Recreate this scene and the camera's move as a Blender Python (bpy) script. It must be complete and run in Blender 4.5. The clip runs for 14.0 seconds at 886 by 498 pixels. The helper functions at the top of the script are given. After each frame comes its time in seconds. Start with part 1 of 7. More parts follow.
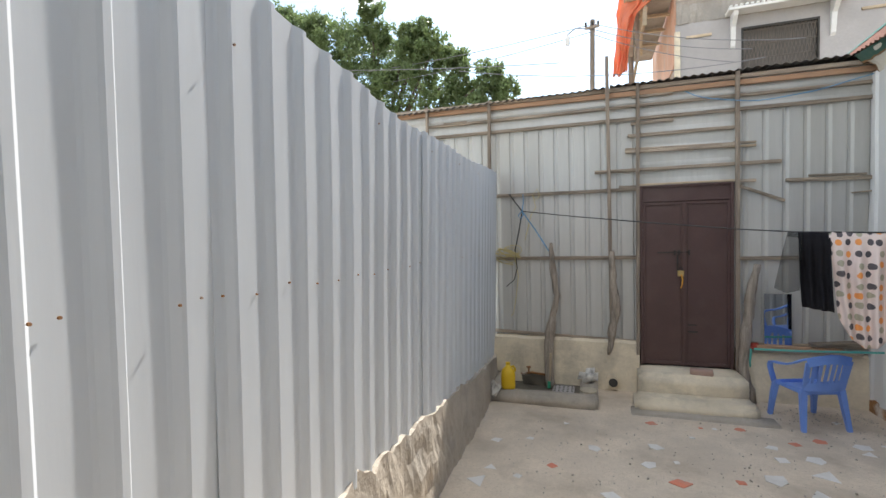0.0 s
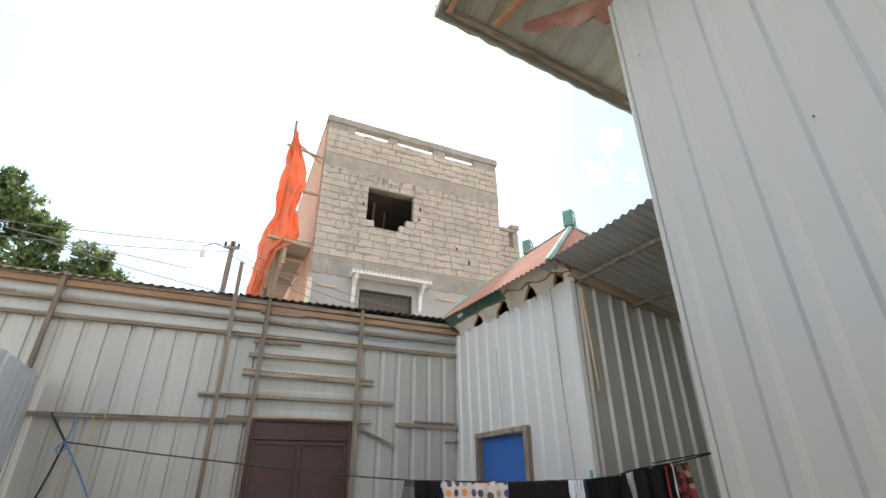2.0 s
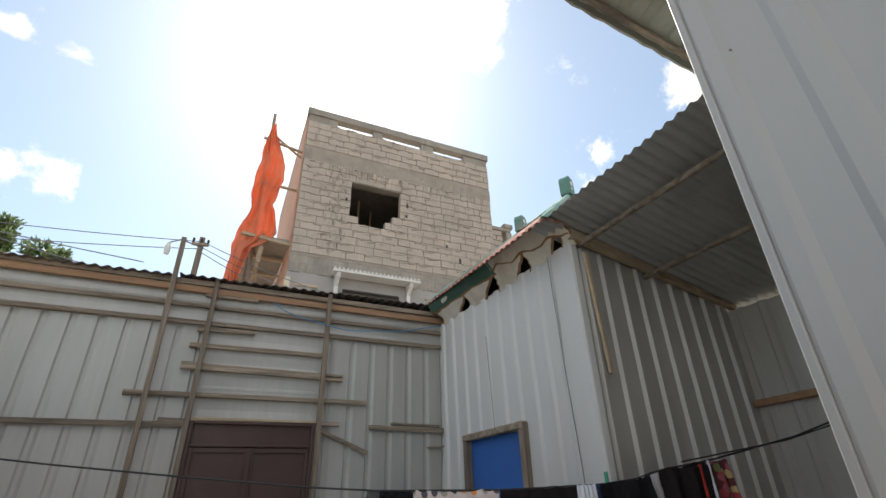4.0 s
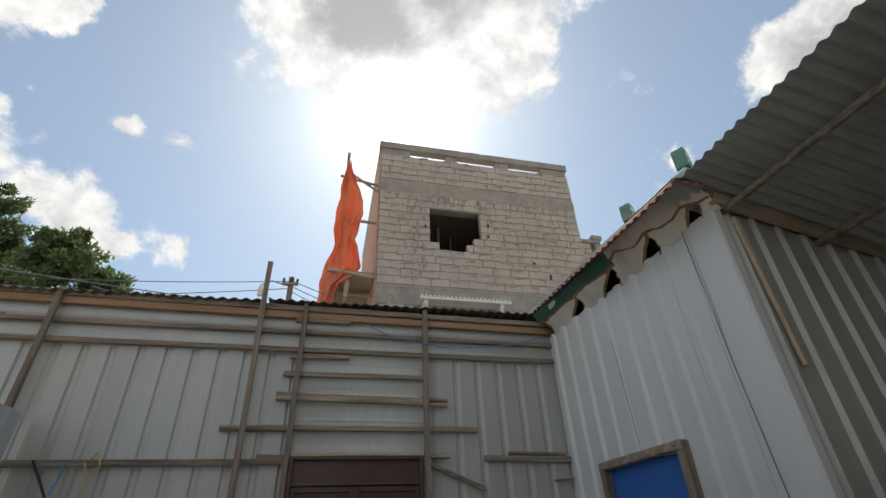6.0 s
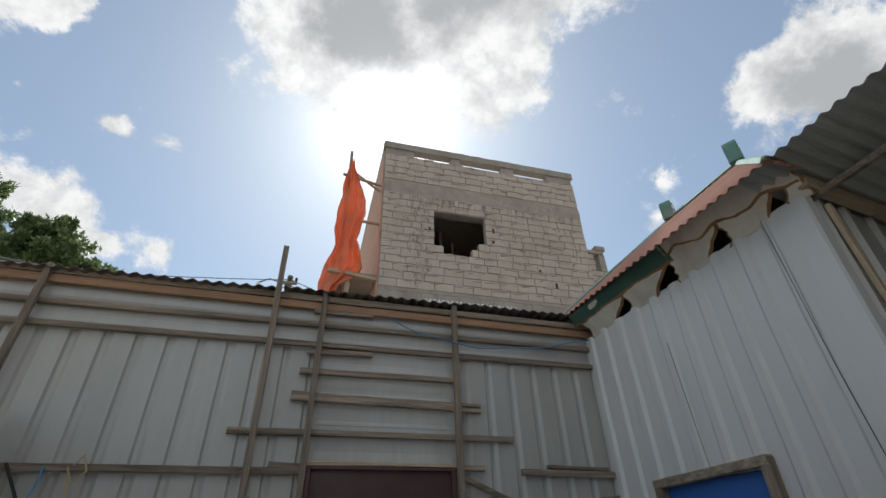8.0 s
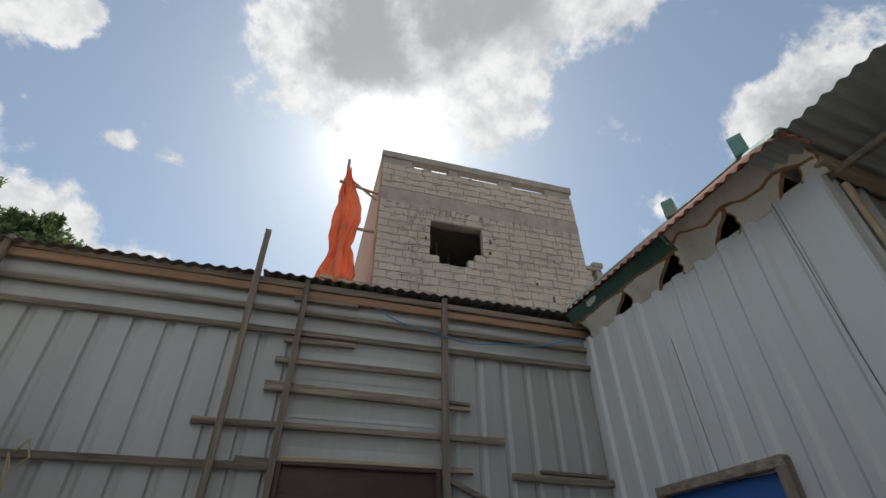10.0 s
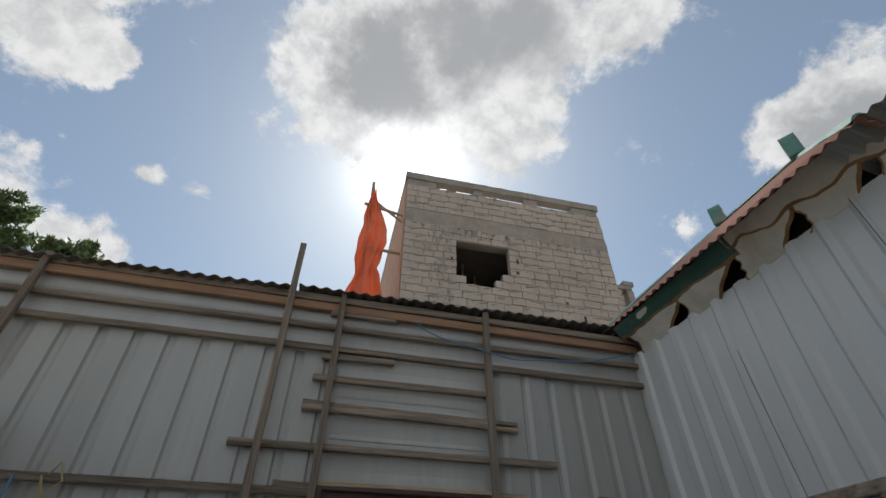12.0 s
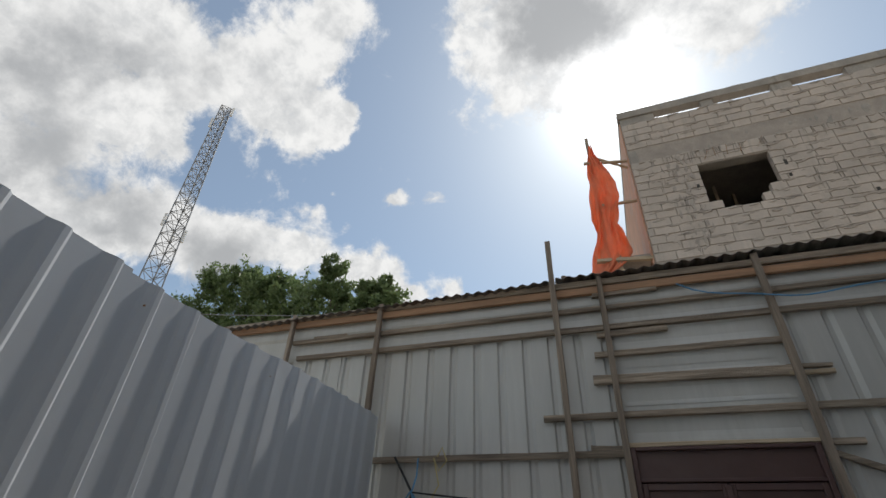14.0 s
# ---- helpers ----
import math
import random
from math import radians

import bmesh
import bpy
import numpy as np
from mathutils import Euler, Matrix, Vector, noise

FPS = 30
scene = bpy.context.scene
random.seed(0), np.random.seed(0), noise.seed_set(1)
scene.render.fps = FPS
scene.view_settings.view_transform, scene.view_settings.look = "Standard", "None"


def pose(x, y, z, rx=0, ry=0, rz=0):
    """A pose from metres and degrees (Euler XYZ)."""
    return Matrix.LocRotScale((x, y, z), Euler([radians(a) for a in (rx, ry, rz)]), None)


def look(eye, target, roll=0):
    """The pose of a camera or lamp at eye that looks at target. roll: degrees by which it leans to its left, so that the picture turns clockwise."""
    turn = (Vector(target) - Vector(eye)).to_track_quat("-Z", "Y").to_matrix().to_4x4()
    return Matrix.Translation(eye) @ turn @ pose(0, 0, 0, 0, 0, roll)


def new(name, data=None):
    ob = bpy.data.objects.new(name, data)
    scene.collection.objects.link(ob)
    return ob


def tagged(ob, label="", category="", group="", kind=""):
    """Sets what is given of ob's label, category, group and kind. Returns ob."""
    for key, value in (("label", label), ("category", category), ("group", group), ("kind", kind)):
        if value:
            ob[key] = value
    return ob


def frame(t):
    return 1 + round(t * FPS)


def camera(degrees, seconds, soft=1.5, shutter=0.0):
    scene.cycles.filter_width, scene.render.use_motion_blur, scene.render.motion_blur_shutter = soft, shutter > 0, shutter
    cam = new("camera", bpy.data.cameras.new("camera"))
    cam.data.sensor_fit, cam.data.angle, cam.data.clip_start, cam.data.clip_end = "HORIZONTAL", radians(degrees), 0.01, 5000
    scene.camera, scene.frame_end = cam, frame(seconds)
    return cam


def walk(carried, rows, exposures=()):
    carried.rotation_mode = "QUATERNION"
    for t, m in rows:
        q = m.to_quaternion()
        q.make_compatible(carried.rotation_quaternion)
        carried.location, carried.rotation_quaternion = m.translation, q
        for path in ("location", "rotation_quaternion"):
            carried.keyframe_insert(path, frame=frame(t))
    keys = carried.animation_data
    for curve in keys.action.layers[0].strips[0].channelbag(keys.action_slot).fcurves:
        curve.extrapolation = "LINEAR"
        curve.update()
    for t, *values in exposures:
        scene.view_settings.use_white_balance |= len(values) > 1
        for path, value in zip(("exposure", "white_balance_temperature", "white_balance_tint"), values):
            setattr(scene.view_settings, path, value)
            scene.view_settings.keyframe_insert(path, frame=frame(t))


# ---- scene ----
cam = camera(87.0, 14.0)
PATH = [
    (0, (0.109, 0.118, 1.993), (-0.518, 2.015, 1.897), -1.6),
    (0.5, (0.121, 0.302, 1.934), (0.028, 2.299, 1.969), 0.5),
    (1, (0.054, 0.578, 1.935), (0.571, 2.487, 2.232), 1.0),
    (1.5, (0.027, 0.811, 1.928), (0.709, 2.573, 2.585), 0.2),
    (2, (0.167, 1.052, 1.914), (0.959, 2.67, 2.782), -0.3),
    (2.2, (0.202, 1.111, 1.906), (1.04, 2.708, 2.77), -0.4),
    (4.3, (0.724, 1.806, 1.853), (1.499, 3.383, 2.807), -2.4),
    (4.5, (0.759, 1.861, 1.85), (1.503, 3.437, 2.831), -2.5),
    (5, (0.787, 2.021, 1.843), (1.452, 3.612, 2.856), -2.4),
    (5.5, (0.757, 2.193, 1.859), (1.283, 3.819, 2.899), -2.4),
    (6, (0.702, 2.294, 1.863), (1.171, 3.926, 2.92), -2.6),
    (6.5, (0.68, 2.428, 1.875), (1.135, 4.056, 2.943), -2.5),
    (7, (0.665, 2.597, 1.918), (1.15, 4.216, 2.988), -2.8),
    (7.5, (0.598, 2.722, 1.924), (1.102, 4.326, 3.007), -2.3),
    (8, (0.46, 2.772, 1.916), (0.974, 4.362, 3.014), -1.7),
    (8.2, (0.409, 2.744, 1.893), (0.932, 4.33, 2.994), -1.8),
    (10.3, (0.607, 3.104, 1.824), (1.104, 4.64, 3.005), -0.2),
    (10.5, (0.584, 3.147, 1.829), (1.062, 4.684, 3.016), -0.1),
    (11, (0.514, 3.237, 1.83), (0.898, 4.762, 3.065), 0.6),
    (11.5, (0.486, 3.25, 1.832), (0.876, 4.763, 3.079), 0.6),
    (12, (0.514, 3.235, 1.831), (0.921, 4.736, 3.088), 0.2),
    (12.5, (0.566, 3.192, 1.827), (0.985, 4.7, 3.073), -0.3),
    (13, (0.63, 3.063, 1.807), (0.993, 4.617, 3.012), -0.8),
    (13.5, (0.657, 2.954, 1.8), (0.706, 4.588, 2.953), -0.3),
    (14, (0.501, 2.82, 1.815), (-0.071, 4.387, 2.918), 2.3),
]
EXPOSURES = [(0, 1.84, 6550, 11), (0.5, 2.05, 6550, 11), (1.0, 2.12, 6600, 11), (1.5, 2.00, 6750, 11), (2.0, 1.67, 6800, 11), (2.2, 1.58, 6800, 11), (4.3, 0.95, 6700, 11), (5.0, 0.74, 6650, 11), (5.5, 0.58, 6600, 11), (6.0, 0.48, 6600, 10), (6.5, 0.46, 6550, 10),
             (8.2, 0.36, 6450, 10), (11.0, 0.20, 6450, 10), (13.0, 0.13, 6450, 10), (14.0, 0.30, 6500, 10)]
walk(cam, [(t, look(eye, target, roll)) for t, eye, target, roll in PATH], EXPOSURES)

# ---- sky and sun ----
SUN = Vector((0.100, 0.655, 0.749)).normalized()
sun_lamp = new("sun", bpy.data.lights.new("sun", "SUN"))
sun_lamp.data.energy, sun_lamp.data.angle, sun_lamp.data.color = 2.3, radians(1.2), (1.0, 0.95, 0.88)
sun_lamp.matrix_world = look(tuple(SUN * 60), (0, 0, 0))

world = bpy.data.worlds.new("sky")
scene.world = world
world.use_nodes = True
wt = world.node_tree
wt.nodes.clear()


def wnode(kind, **values):
    n = wt.nodes.new(kind)
    for k, v in values.items():
        n.inputs[k.replace("_", " ")].default_value = v
    return n


def wmath(op, a, b=None, c=None, clamp=False):
    n = wt.nodes.new("ShaderNodeMath")
    n.operation, n.use_clamp = op, clamp
    for i, v in enumerate((a, b, c)):
        if v is None:
            continue
        if isinstance(v, (int, float)):
            n.inputs[i].default_value = v
        else:
            wt.links.new(v, n.inputs[i])
    return n.outputs[0]


def wrange(v, a, b, c=0.0, d=1.0):
    n = wt.nodes.new("ShaderNodeMapRange")
    n.interpolation_type = "SMOOTHSTEP"
    wt.links.new(v, n.inputs[0])
    for i, x in enumerate((a, b, c, d)):
        n.inputs[i + 1].default_value = x
    return n.outputs[0]


def wmix(f, a, b):
    n = wt.nodes.new("ShaderNodeMix")
    n.data_type = "RGBA"
    wt.links.new(f, n.inputs[0])
    for i, v in ((6, a), (7, b)):
        if isinstance(v, tuple):
            n.inputs[i].default_value = (*v, 1)
        else:
            wt.links.new(v, n.inputs[i])
    return n.outputs[2]


coord = wt.nodes.new("ShaderNodeTexCoord").outputs["Generated"]
sky = wt.nodes.new("ShaderNodeTexSky")
sky.sky_type, sky.sun_disc = "NISHITA", False
sky.sun_elevation, sky.sun_rotation = radians(48.5), radians(8.7)
sky.air_density, sky.dust_density, sky.ozone_density = 1.0, 0.7, 0.6
sky_dim = wt.nodes.new("ShaderNodeVectorMath")
sky_dim.operation = "SCALE"
sky_dim.inputs["Scale"].default_value = 0.090
tint = wt.nodes.new("ShaderNodeVectorMath")
tint.operation = "MULTIPLY"
tint.inputs[1].default_value = (0.90, 1.02, 1.02)
wt.links.new(sky.outputs[0], tint.inputs[0])
wt.links.new(tint.outputs[0], sky_dim.inputs[0])

# cloud banks: direction and size
MAIN_CLOUD = [
    (-0.14, 0.499, 0.855, 0.062), (-0.051, 0.552, 0.832, 0.092), (0.052, 0.505, 0.862, 0.109), (0.167, 0.456, 0.874, 0.118), (0.27, 0.504, 0.82, 0.061),
    (0.279, 0.382, 0.881, 0.092), (0.365, 0.336, 0.868, 0.074), (0.434, 0.294, 0.852, 0.051), (0.462, 0.268, 0.845, 0.032), (0.027, 0.419, 0.908, 0.091),
    (0.182, 0.359, 0.915, 0.1), (-0.085, 0.606, 0.791, 0.046), (0.005, 0.629, 0.777, 0.057), (0.124, 0.605, 0.787, 0.07), (0.254, 0.548, 0.797, 0.063),
    (0.311, 0.575, 0.757, 0.037), (0.372, 0.527, 0.765, 0.029), (0.371, 0.461, 0.807, 0.028),
]
EAST_CLOUD = [
    (0.676, 0.31, 0.668, 0.044), (0.675, 0.354, 0.647, 0.033), (0.696, 0.265, 0.667, 0.049), (0.722, 0.22, 0.656, 0.045), (0.757, 0.247, 0.605, 0.055),
    (0.723, 0.298, 0.624, 0.04), (0.777, 0.196, 0.598, 0.061), (0.616, 0.524, 0.588, 0.02), (0.605, 0.58, 0.545, 0.025),
]
SMALL_CLOUDS = [
    (-0.517, 0.484, 0.706, 0.04), (-0.483, 0.499, 0.719, 0.04), (-0.45, 0.527, 0.721, 0.024), (-0.42, 0.539, 0.73, 0.017), (-0.544, 0.469, 0.696, 0.038),
    (-0.5, 0.448, 0.741, 0.044), (-0.514, 0.631, 0.582, 0.012), (-0.48, 0.624, 0.616, 0.009), (-0.468, 0.668, 0.578, 0.014), (-0.338, 0.695, 0.634, 0.018),
    (-0.35, 0.68, 0.644, 0.011), (-0.285, 0.725, 0.627, 0.015),
]
LOW_CLOUDS = [
    (-0.437, 0.754, 0.49, 0.05), (-0.403, 0.785, 0.471, 0.041), (-0.473, 0.729, 0.495, 0.033), (-0.55, 0.651, 0.523, 0.05), (-0.605, 0.607, 0.515, 0.044),
    (-0.665, 0.568, 0.484, 0.06), (-0.722, 0.502, 0.477, 0.064), (-0.751, 0.452, 0.48, 0.046), (-0.787, 0.415, 0.456, 0.052), (-0.816, 0.365, 0.449, 0.049),
    (-0.281, 0.836, 0.472, 0.024), (-0.354, 0.81, 0.467, 0.024),
]
WEST_CLOUD = [
    (-0.74, 0.168, 0.651, 0.087), (-0.68, 0.218, 0.7, 0.092), (-0.621, 0.287, 0.729, 0.075), (-0.599, 0.355, 0.717, 0.055), (-0.771, 0.272, 0.576, 0.088),
    (-0.717, 0.329, 0.615, 0.061), (-0.686, 0.391, 0.613, 0.037), (-0.824, 0.276, 0.495, 0.061), (-0.438, 0.396, 0.807, 0.066), (-0.351, 0.401, 0.846, 0.05),
    (-0.48, 0.438, 0.76, 0.054), (-0.465, 0.507, 0.726, 0.043), (-0.427, 0.542, 0.724, 0.029), (-0.529, 0.451, 0.719, 0.041), (-0.525, 0.376, 0.764, 0.033),
]
# shaded bases of the thicker clouds
CLOUD_BASES = [
    (-0.004, 0.535, 0.845, 0.067), (0.116, 0.527, 0.842, 0.087), (0.206, 0.435, 0.877, 0.085), (0.078, 0.425, 0.902, 0.083), (0.283, 0.363, 0.888, 0.045),
    (0.734, 0.28, 0.619, 0.043), (0.754, 0.241, 0.611, 0.044), (-0.746, 0.229, 0.626, 0.093), (-0.672, 0.284, 0.684, 0.052), (-0.813, 0.282, 0.51, 0.054),
    (-0.709, 0.54, 0.455, 0.06), (-0.641, 0.613, 0.462, 0.053), (-0.767, 0.457, 0.45, 0.046), (-0.435, 0.771, 0.465, 0.031),
]


def wnoise(scale, detail, rough, vec, distortion=0.0):
    n = wnode("ShaderNodeTexNoise", Scale=scale, Detail=detail, Roughness=rough, Distortion=distortion)
    wt.links.new(vec, n.inputs["Vector"])
    return n


warp = wnoise(7.0, 9.0, 0.66, coord)
off = wt.nodes.new("ShaderNodeVectorMath")
off.operation = "MULTIPLY_ADD"
wt.links.new(warp.outputs["Color"], off.inputs[0])
off.inputs[1].default_value = (0.12, 0.12, 0.12)
off.inputs[2].default_value = (-0.06, -0.06, -0.06)
moved = wt.nodes.new("ShaderNodeVectorMath")
moved.operation = "ADD"
wt.links.new(coord, moved.inputs[0])
wt.links.new(off.outputs[0], moved.inputs[1])
unit = wt.nodes.new("ShaderNodeVectorMath")
unit.operation = "NORMALIZE"
wt.links.new(moved.outputs[0], unit.inputs[0])


def heap(blobs, weight=1.0):
    """The sum of soft round blobs in the sky."""
    total = None
    for cx, cy, cz, cr in blobs:
        n = wt.nodes.new("ShaderNodeVectorMath")
        n.operation = "DOT_PRODUCT"
        wt.links.new(unit.outputs[0], n.inputs[0])
        n.inputs[1].default_value = Vector((cx, cy, cz)).normalized()
        k = 2.0 / (1.18 * cr) ** 2
        v = wmath("POWER", 2.718, wmath("MULTIPLY_ADD", n.outputs["Value"], k, -k))
        total = v if total is None else wmath("ADD", total, v)
    return wmath("MULTIPLY", total, weight)


billow = wnoise(9.0, 14.0, 0.66, coord, 0.25).outputs[0]
soft_noise = wnoise(7.0, 8.0, 0.58, coord).outputs[0]
parts_of_sky = wt.nodes.new("ShaderNodeSeparateXYZ")
wt.links.new(coord, parts_of_sky.inputs[0])
# unseen broken cumulus added to the sky behind the camera, to brighten the walls
rest = wmath("MULTIPLY", wrange(parts_of_sky.outputs[1], 0.12, -0.15), wrange(wnoise(2.6, 3.0, 0.5, coord).outputs[0], 0.40, 0.56, 0.0, 1.2))
field = wmath("ADD", wmath("ADD", heap(MAIN_CLOUD + EAST_CLOUD + WEST_CLOUD), heap(LOW_CLOUDS, 1.15)), wmath("ADD", heap([(a, b, c, r * 1.35) for a, b, c, r in SMALL_CLOUDS], 0.80), rest))
dense = wmath("MULTIPLY_ADD", wmath("SUBTRACT", billow, 0.5), 3.3, wmath("MINIMUM", field, 1.45))
cover = wrange(dense, 0.36, 1.12)
base = wmath("ADD", heap(CLOUD_BASES), wmath("MULTIPLY", rest, 0.5))
thick = wrange(wmath("MULTIPLY_ADD", wmath("SUBTRACT", soft_noise, 0.5), 4.4, wmath("MINIMUM", base, 1.4)), 0.0, 1.55)
facing = wt.nodes.new("ShaderNodeVectorMath")
facing.operation = "DOT_PRODUCT"
wt.links.new(coord, facing.inputs[0])
facing.inputs[1].default_value = SUN
toward = wmath("MAXIMUM", facing.outputs["Value"], 0.0)
glare = wmath("MULTIPLY", wmath("POWER", toward, 230.0), 0.95)
halo = wmath("MULTIPLY", wmath("POWER", toward, 20.0), 0.05)
ripple = wnoise(22.0, 10.0, 0.62, coord, 0.2).outputs[0]
lit = wmix(wrange(wmath("ADD", wmath("MULTIPLY", ripple, 0.6), wmath("MULTIPLY", billow, 0.4)), 0.36, 0.60), (0.52, 0.53, 0.535), (0.73, 0.73, 0.72))
cloud_colour = wmix(thick, lit, (0.35, 0.36, 0.37))
haze = wt.nodes.new("ShaderNodeMix")
haze.data_type = "RGBA"
haze.inputs[0].default_value = 0.24
haze.inputs[7].default_value = (0.46, 0.51, 0.56, 1)
wt.links.new(sky_dim.outputs[0], haze.inputs[6])
blend = wmix(cover, haze.outputs[2], cloud_colour)
light = wmath("MULTIPLY", wmath("ADD", glare, halo), wmath("MULTIPLY_ADD", wmath("MULTIPLY", thick, cover), -0.75, 1.0))
glow = wt.nodes.new("ShaderNodeVectorMath")
glow.operation = "ADD"
wt.links.new(blend, glow.inputs[0])
wt.links.new(light, glow.inputs[1])
background = wt.nodes.new("ShaderNodeBackground")
wt.links.new(glow.outputs[0], background.inputs["Color"])
background.inputs["Strength"].default_value = 1.0
world_out = wt.nodes.new("ShaderNodeOutputWorld")
wt.links.new(background.outputs[0], world_out.inputs[0])


# ---- materials ----
def material(name, base, rough=0.7, metal=0.0, var=0.2, scale=3.0, fine=40.0, bump=0.2, dirt=None, dirt_amount=0.35, streak=False, rnd=0.0, specks=None, alpha=1.0, grain=None, drip=None, spec=0.5, through_light=0.0):
    m = bpy.data.materials.new(name)
    m.use_nodes = True
    nt = m.node_tree
    bs = nt.nodes["Principled BSDF"]
    tc = nt.nodes.new("ShaderNodeNewGeometry").outputs["Position"]
    mp = nt.nodes.new("ShaderNodeMapping")
    nt.links.new(tc, mp.inputs[0])
    if streak:
        mp.inputs["Scale"].default_value = (1.0, 1.0, 0.12)
    if grain:
        mp.inputs["Scale"].default_value = grain

    def noise_node(sc, det, src):
        n = nt.nodes.new("ShaderNodeTexNoise")
        n.inputs["Scale"].default_value, n.inputs["Detail"].default_value, n.inputs["Roughness"].default_value = sc, det, 0.6
        nt.links.new(src, n.inputs["Vector"])
        return n.outputs[0]

    def mixed(f, a, b, mode="MIX"):
        n = nt.nodes.new("ShaderNodeMix")
        n.data_type, n.blend_type = "RGBA", mode
        for sock, v in ((0, f), (6, a), (7, b)):
            if isinstance(v, tuple):
                n.inputs[sock].default_value = (*v[:3], 1)
            elif isinstance(v, float):
                n.inputs[sock].default_value = v
            else:
                nt.links.new(v, n.inputs[sock])
        return n.outputs[2]

    def ramp(v, a, b, c=0.0, d=1.0):
        n = nt.nodes.new("ShaderNodeMapRange")
        nt.links.new(v, n.inputs[0])
        for i, x in enumerate((a, b, c, d)):
            n.inputs[i + 1].default_value = x
        return n.outputs[0]

    big, small = noise_node(scale, 5.0, mp.outputs[0]), noise_node(fine, 4.0, mp.outputs[0])
    lo = tuple(c * (1 - var) for c in base)
    hi = tuple(min(1, c * (1 + var)) for c in base)
    col = mixed(ramp(big, 0.3, 0.7), lo, hi)
    col = mixed(ramp(small, 0.35, 0.65, 0.0, 0.35), col, tuple(c * (1 - 1.3 * var) for c in base))
    if dirt:
        spots = noise_node(scale * 0.55 + 0.4, 8.0, mp.outputs[0])
        col = mixed(ramp(spots, 0.50, 0.68, 0.0, dirt_amount), col, dirt)
    if specks:
        pepper = noise_node(fine * 2.2, 2.0, tc)
        col = mixed(ramp(pepper, 0.62, 0.66, 0.0, 0.8), col, specks)
    if drip:
        run = nt.nodes.new("ShaderNodeMapping")
        run.inputs["Scale"].default_value = (9.0, 9.0, 0.9)
        nt.links.new(tc, run.inputs[0])
        col = mixed(ramp(noise_node(1.0, 6.0, run.outputs[0]), 0.54, 0.68, 0.0, 0.75), col, drip)
        blot = noise_node(0.9, 7.0, tc)
        col = mixed(ramp(blot, 0.50, 0.66, 0.0, 0.6), col, drip)
    if rnd:
        oi = nt.nodes.new("ShaderNodeObjectInfo")
        g = ramp(oi.outputs["Random"], 0, 1, 1 - rnd, 1 + rnd)
        hs = nt.nodes.new("ShaderNodeHueSaturation")
        nt.links.new(g, hs.inputs["Value"])
        nt.links.new(col, hs.inputs["Color"])
        col = hs.outputs[0]
    nt.links.new(col, bs.inputs["Base Color"])
    nt.links.new(ramp(big, 0.3, 0.7, max(0.05, rough - 0.1), min(1, rough + 0.1)), bs.inputs["Roughness"])
    bs.inputs["Metallic"].default_value = metal
    bs.inputs["Specular IOR Level"].default_value = spec
    if bump:
        b = nt.nodes.new("ShaderNodeBump")
        b.inputs["Strength"].default_value, b.inputs["Distance"].default_value = bump, 0.01
        nt.links.new(small, b.inputs["Height"])
        nt.links.new(b.outputs[0], bs.inputs["Normal"])
    if alpha < 1:
        bs.inputs["Alpha"].default_value = alpha
    if through_light:
        tl = nt.nodes.new("ShaderNodeBsdfTranslucent")
        nt.links.new(col, tl.inputs["Color"])
        ms = nt.nodes.new("ShaderNodeMixShader")
        ms.inputs[0].default_value = through_light
        nt.links.new(bs.outputs[0], ms.inputs[1])
        nt.links.new(tl.outputs[0], ms.inputs[2])
        nt.links.new(ms.outputs[0], nt.nodes["Material Output"].inputs[0])
    return m


FENCE_METAL = material("painted fence metal", (0.575, 0.61, 0.645), 0.38, 0.0, 0.05, 1.2, 25, 0.05, (0.37, 0.38, 0.385), 0.3, streak=True)
WALL_METAL = material("weathered sheet metal", (0.50, 0.495, 0.47), 0.5, 0.15, 0.14, 1.5, 30, 0.14, (0.34, 0.325, 0.29), 0.55, streak=True)
HOUSE_METAL = material("white painted metal", (0.64, 0.645, 0.64), 0.42, 0.05, 0.05, 1.2, 30, 0.05, (0.52, 0.51, 0.47), 0.35, streak=True)
PORCH_METAL = material("grey porch metal", (0.57, 0.56, 0.525), 0.45, 0.2, 0.10, 1.5, 30, 0.06, (0.32, 0.31, 0.28), 0.4, streak=True)
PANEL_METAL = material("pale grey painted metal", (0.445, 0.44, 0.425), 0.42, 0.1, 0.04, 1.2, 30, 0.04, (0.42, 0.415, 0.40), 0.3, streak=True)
ROOF_METAL = material("old galvanised roof", (0.22, 0.21, 0.195), 0.55, 0.35, 0.25, 2.5, 30, 0.15, (0.16, 0.09, 0.05), 0.5)
PORCH_ROOF = material("galvanised porch roof", (0.41, 0.43, 0.415), 0.5, 0.3, 0.12, 2.0, 30, 0.1, (0.20, 0.16, 0.12), 0.35)
EAVE_METAL = material("pale green roof underside", (0.42, 0.43, 0.37), 0.55, 0.1, 0.10, 2.0, 30, 0.1, (0.30, 0.24, 0.17), 0.4)
RED_ROOF = material("faded red roof", (0.50, 0.27, 0.205), 0.85, 0.0, 0.15, 2.0, 30, 0.1, (0.45, 0.27, 0.21), 0.4, spec=0.15)
MINT = material("mint green paint", (0.26, 0.46, 0.39), 0.8, 0.0, 0.15, 4, 40, 0.1, (0.55, 0.56, 0.52), 0.5)
GREEN = material("dark green paint", (0.05, 0.125, 0.10), 0.55, 0.0, 0.2, 4, 40, 0.1, (0.22, 0.24, 0.20), 0.4)
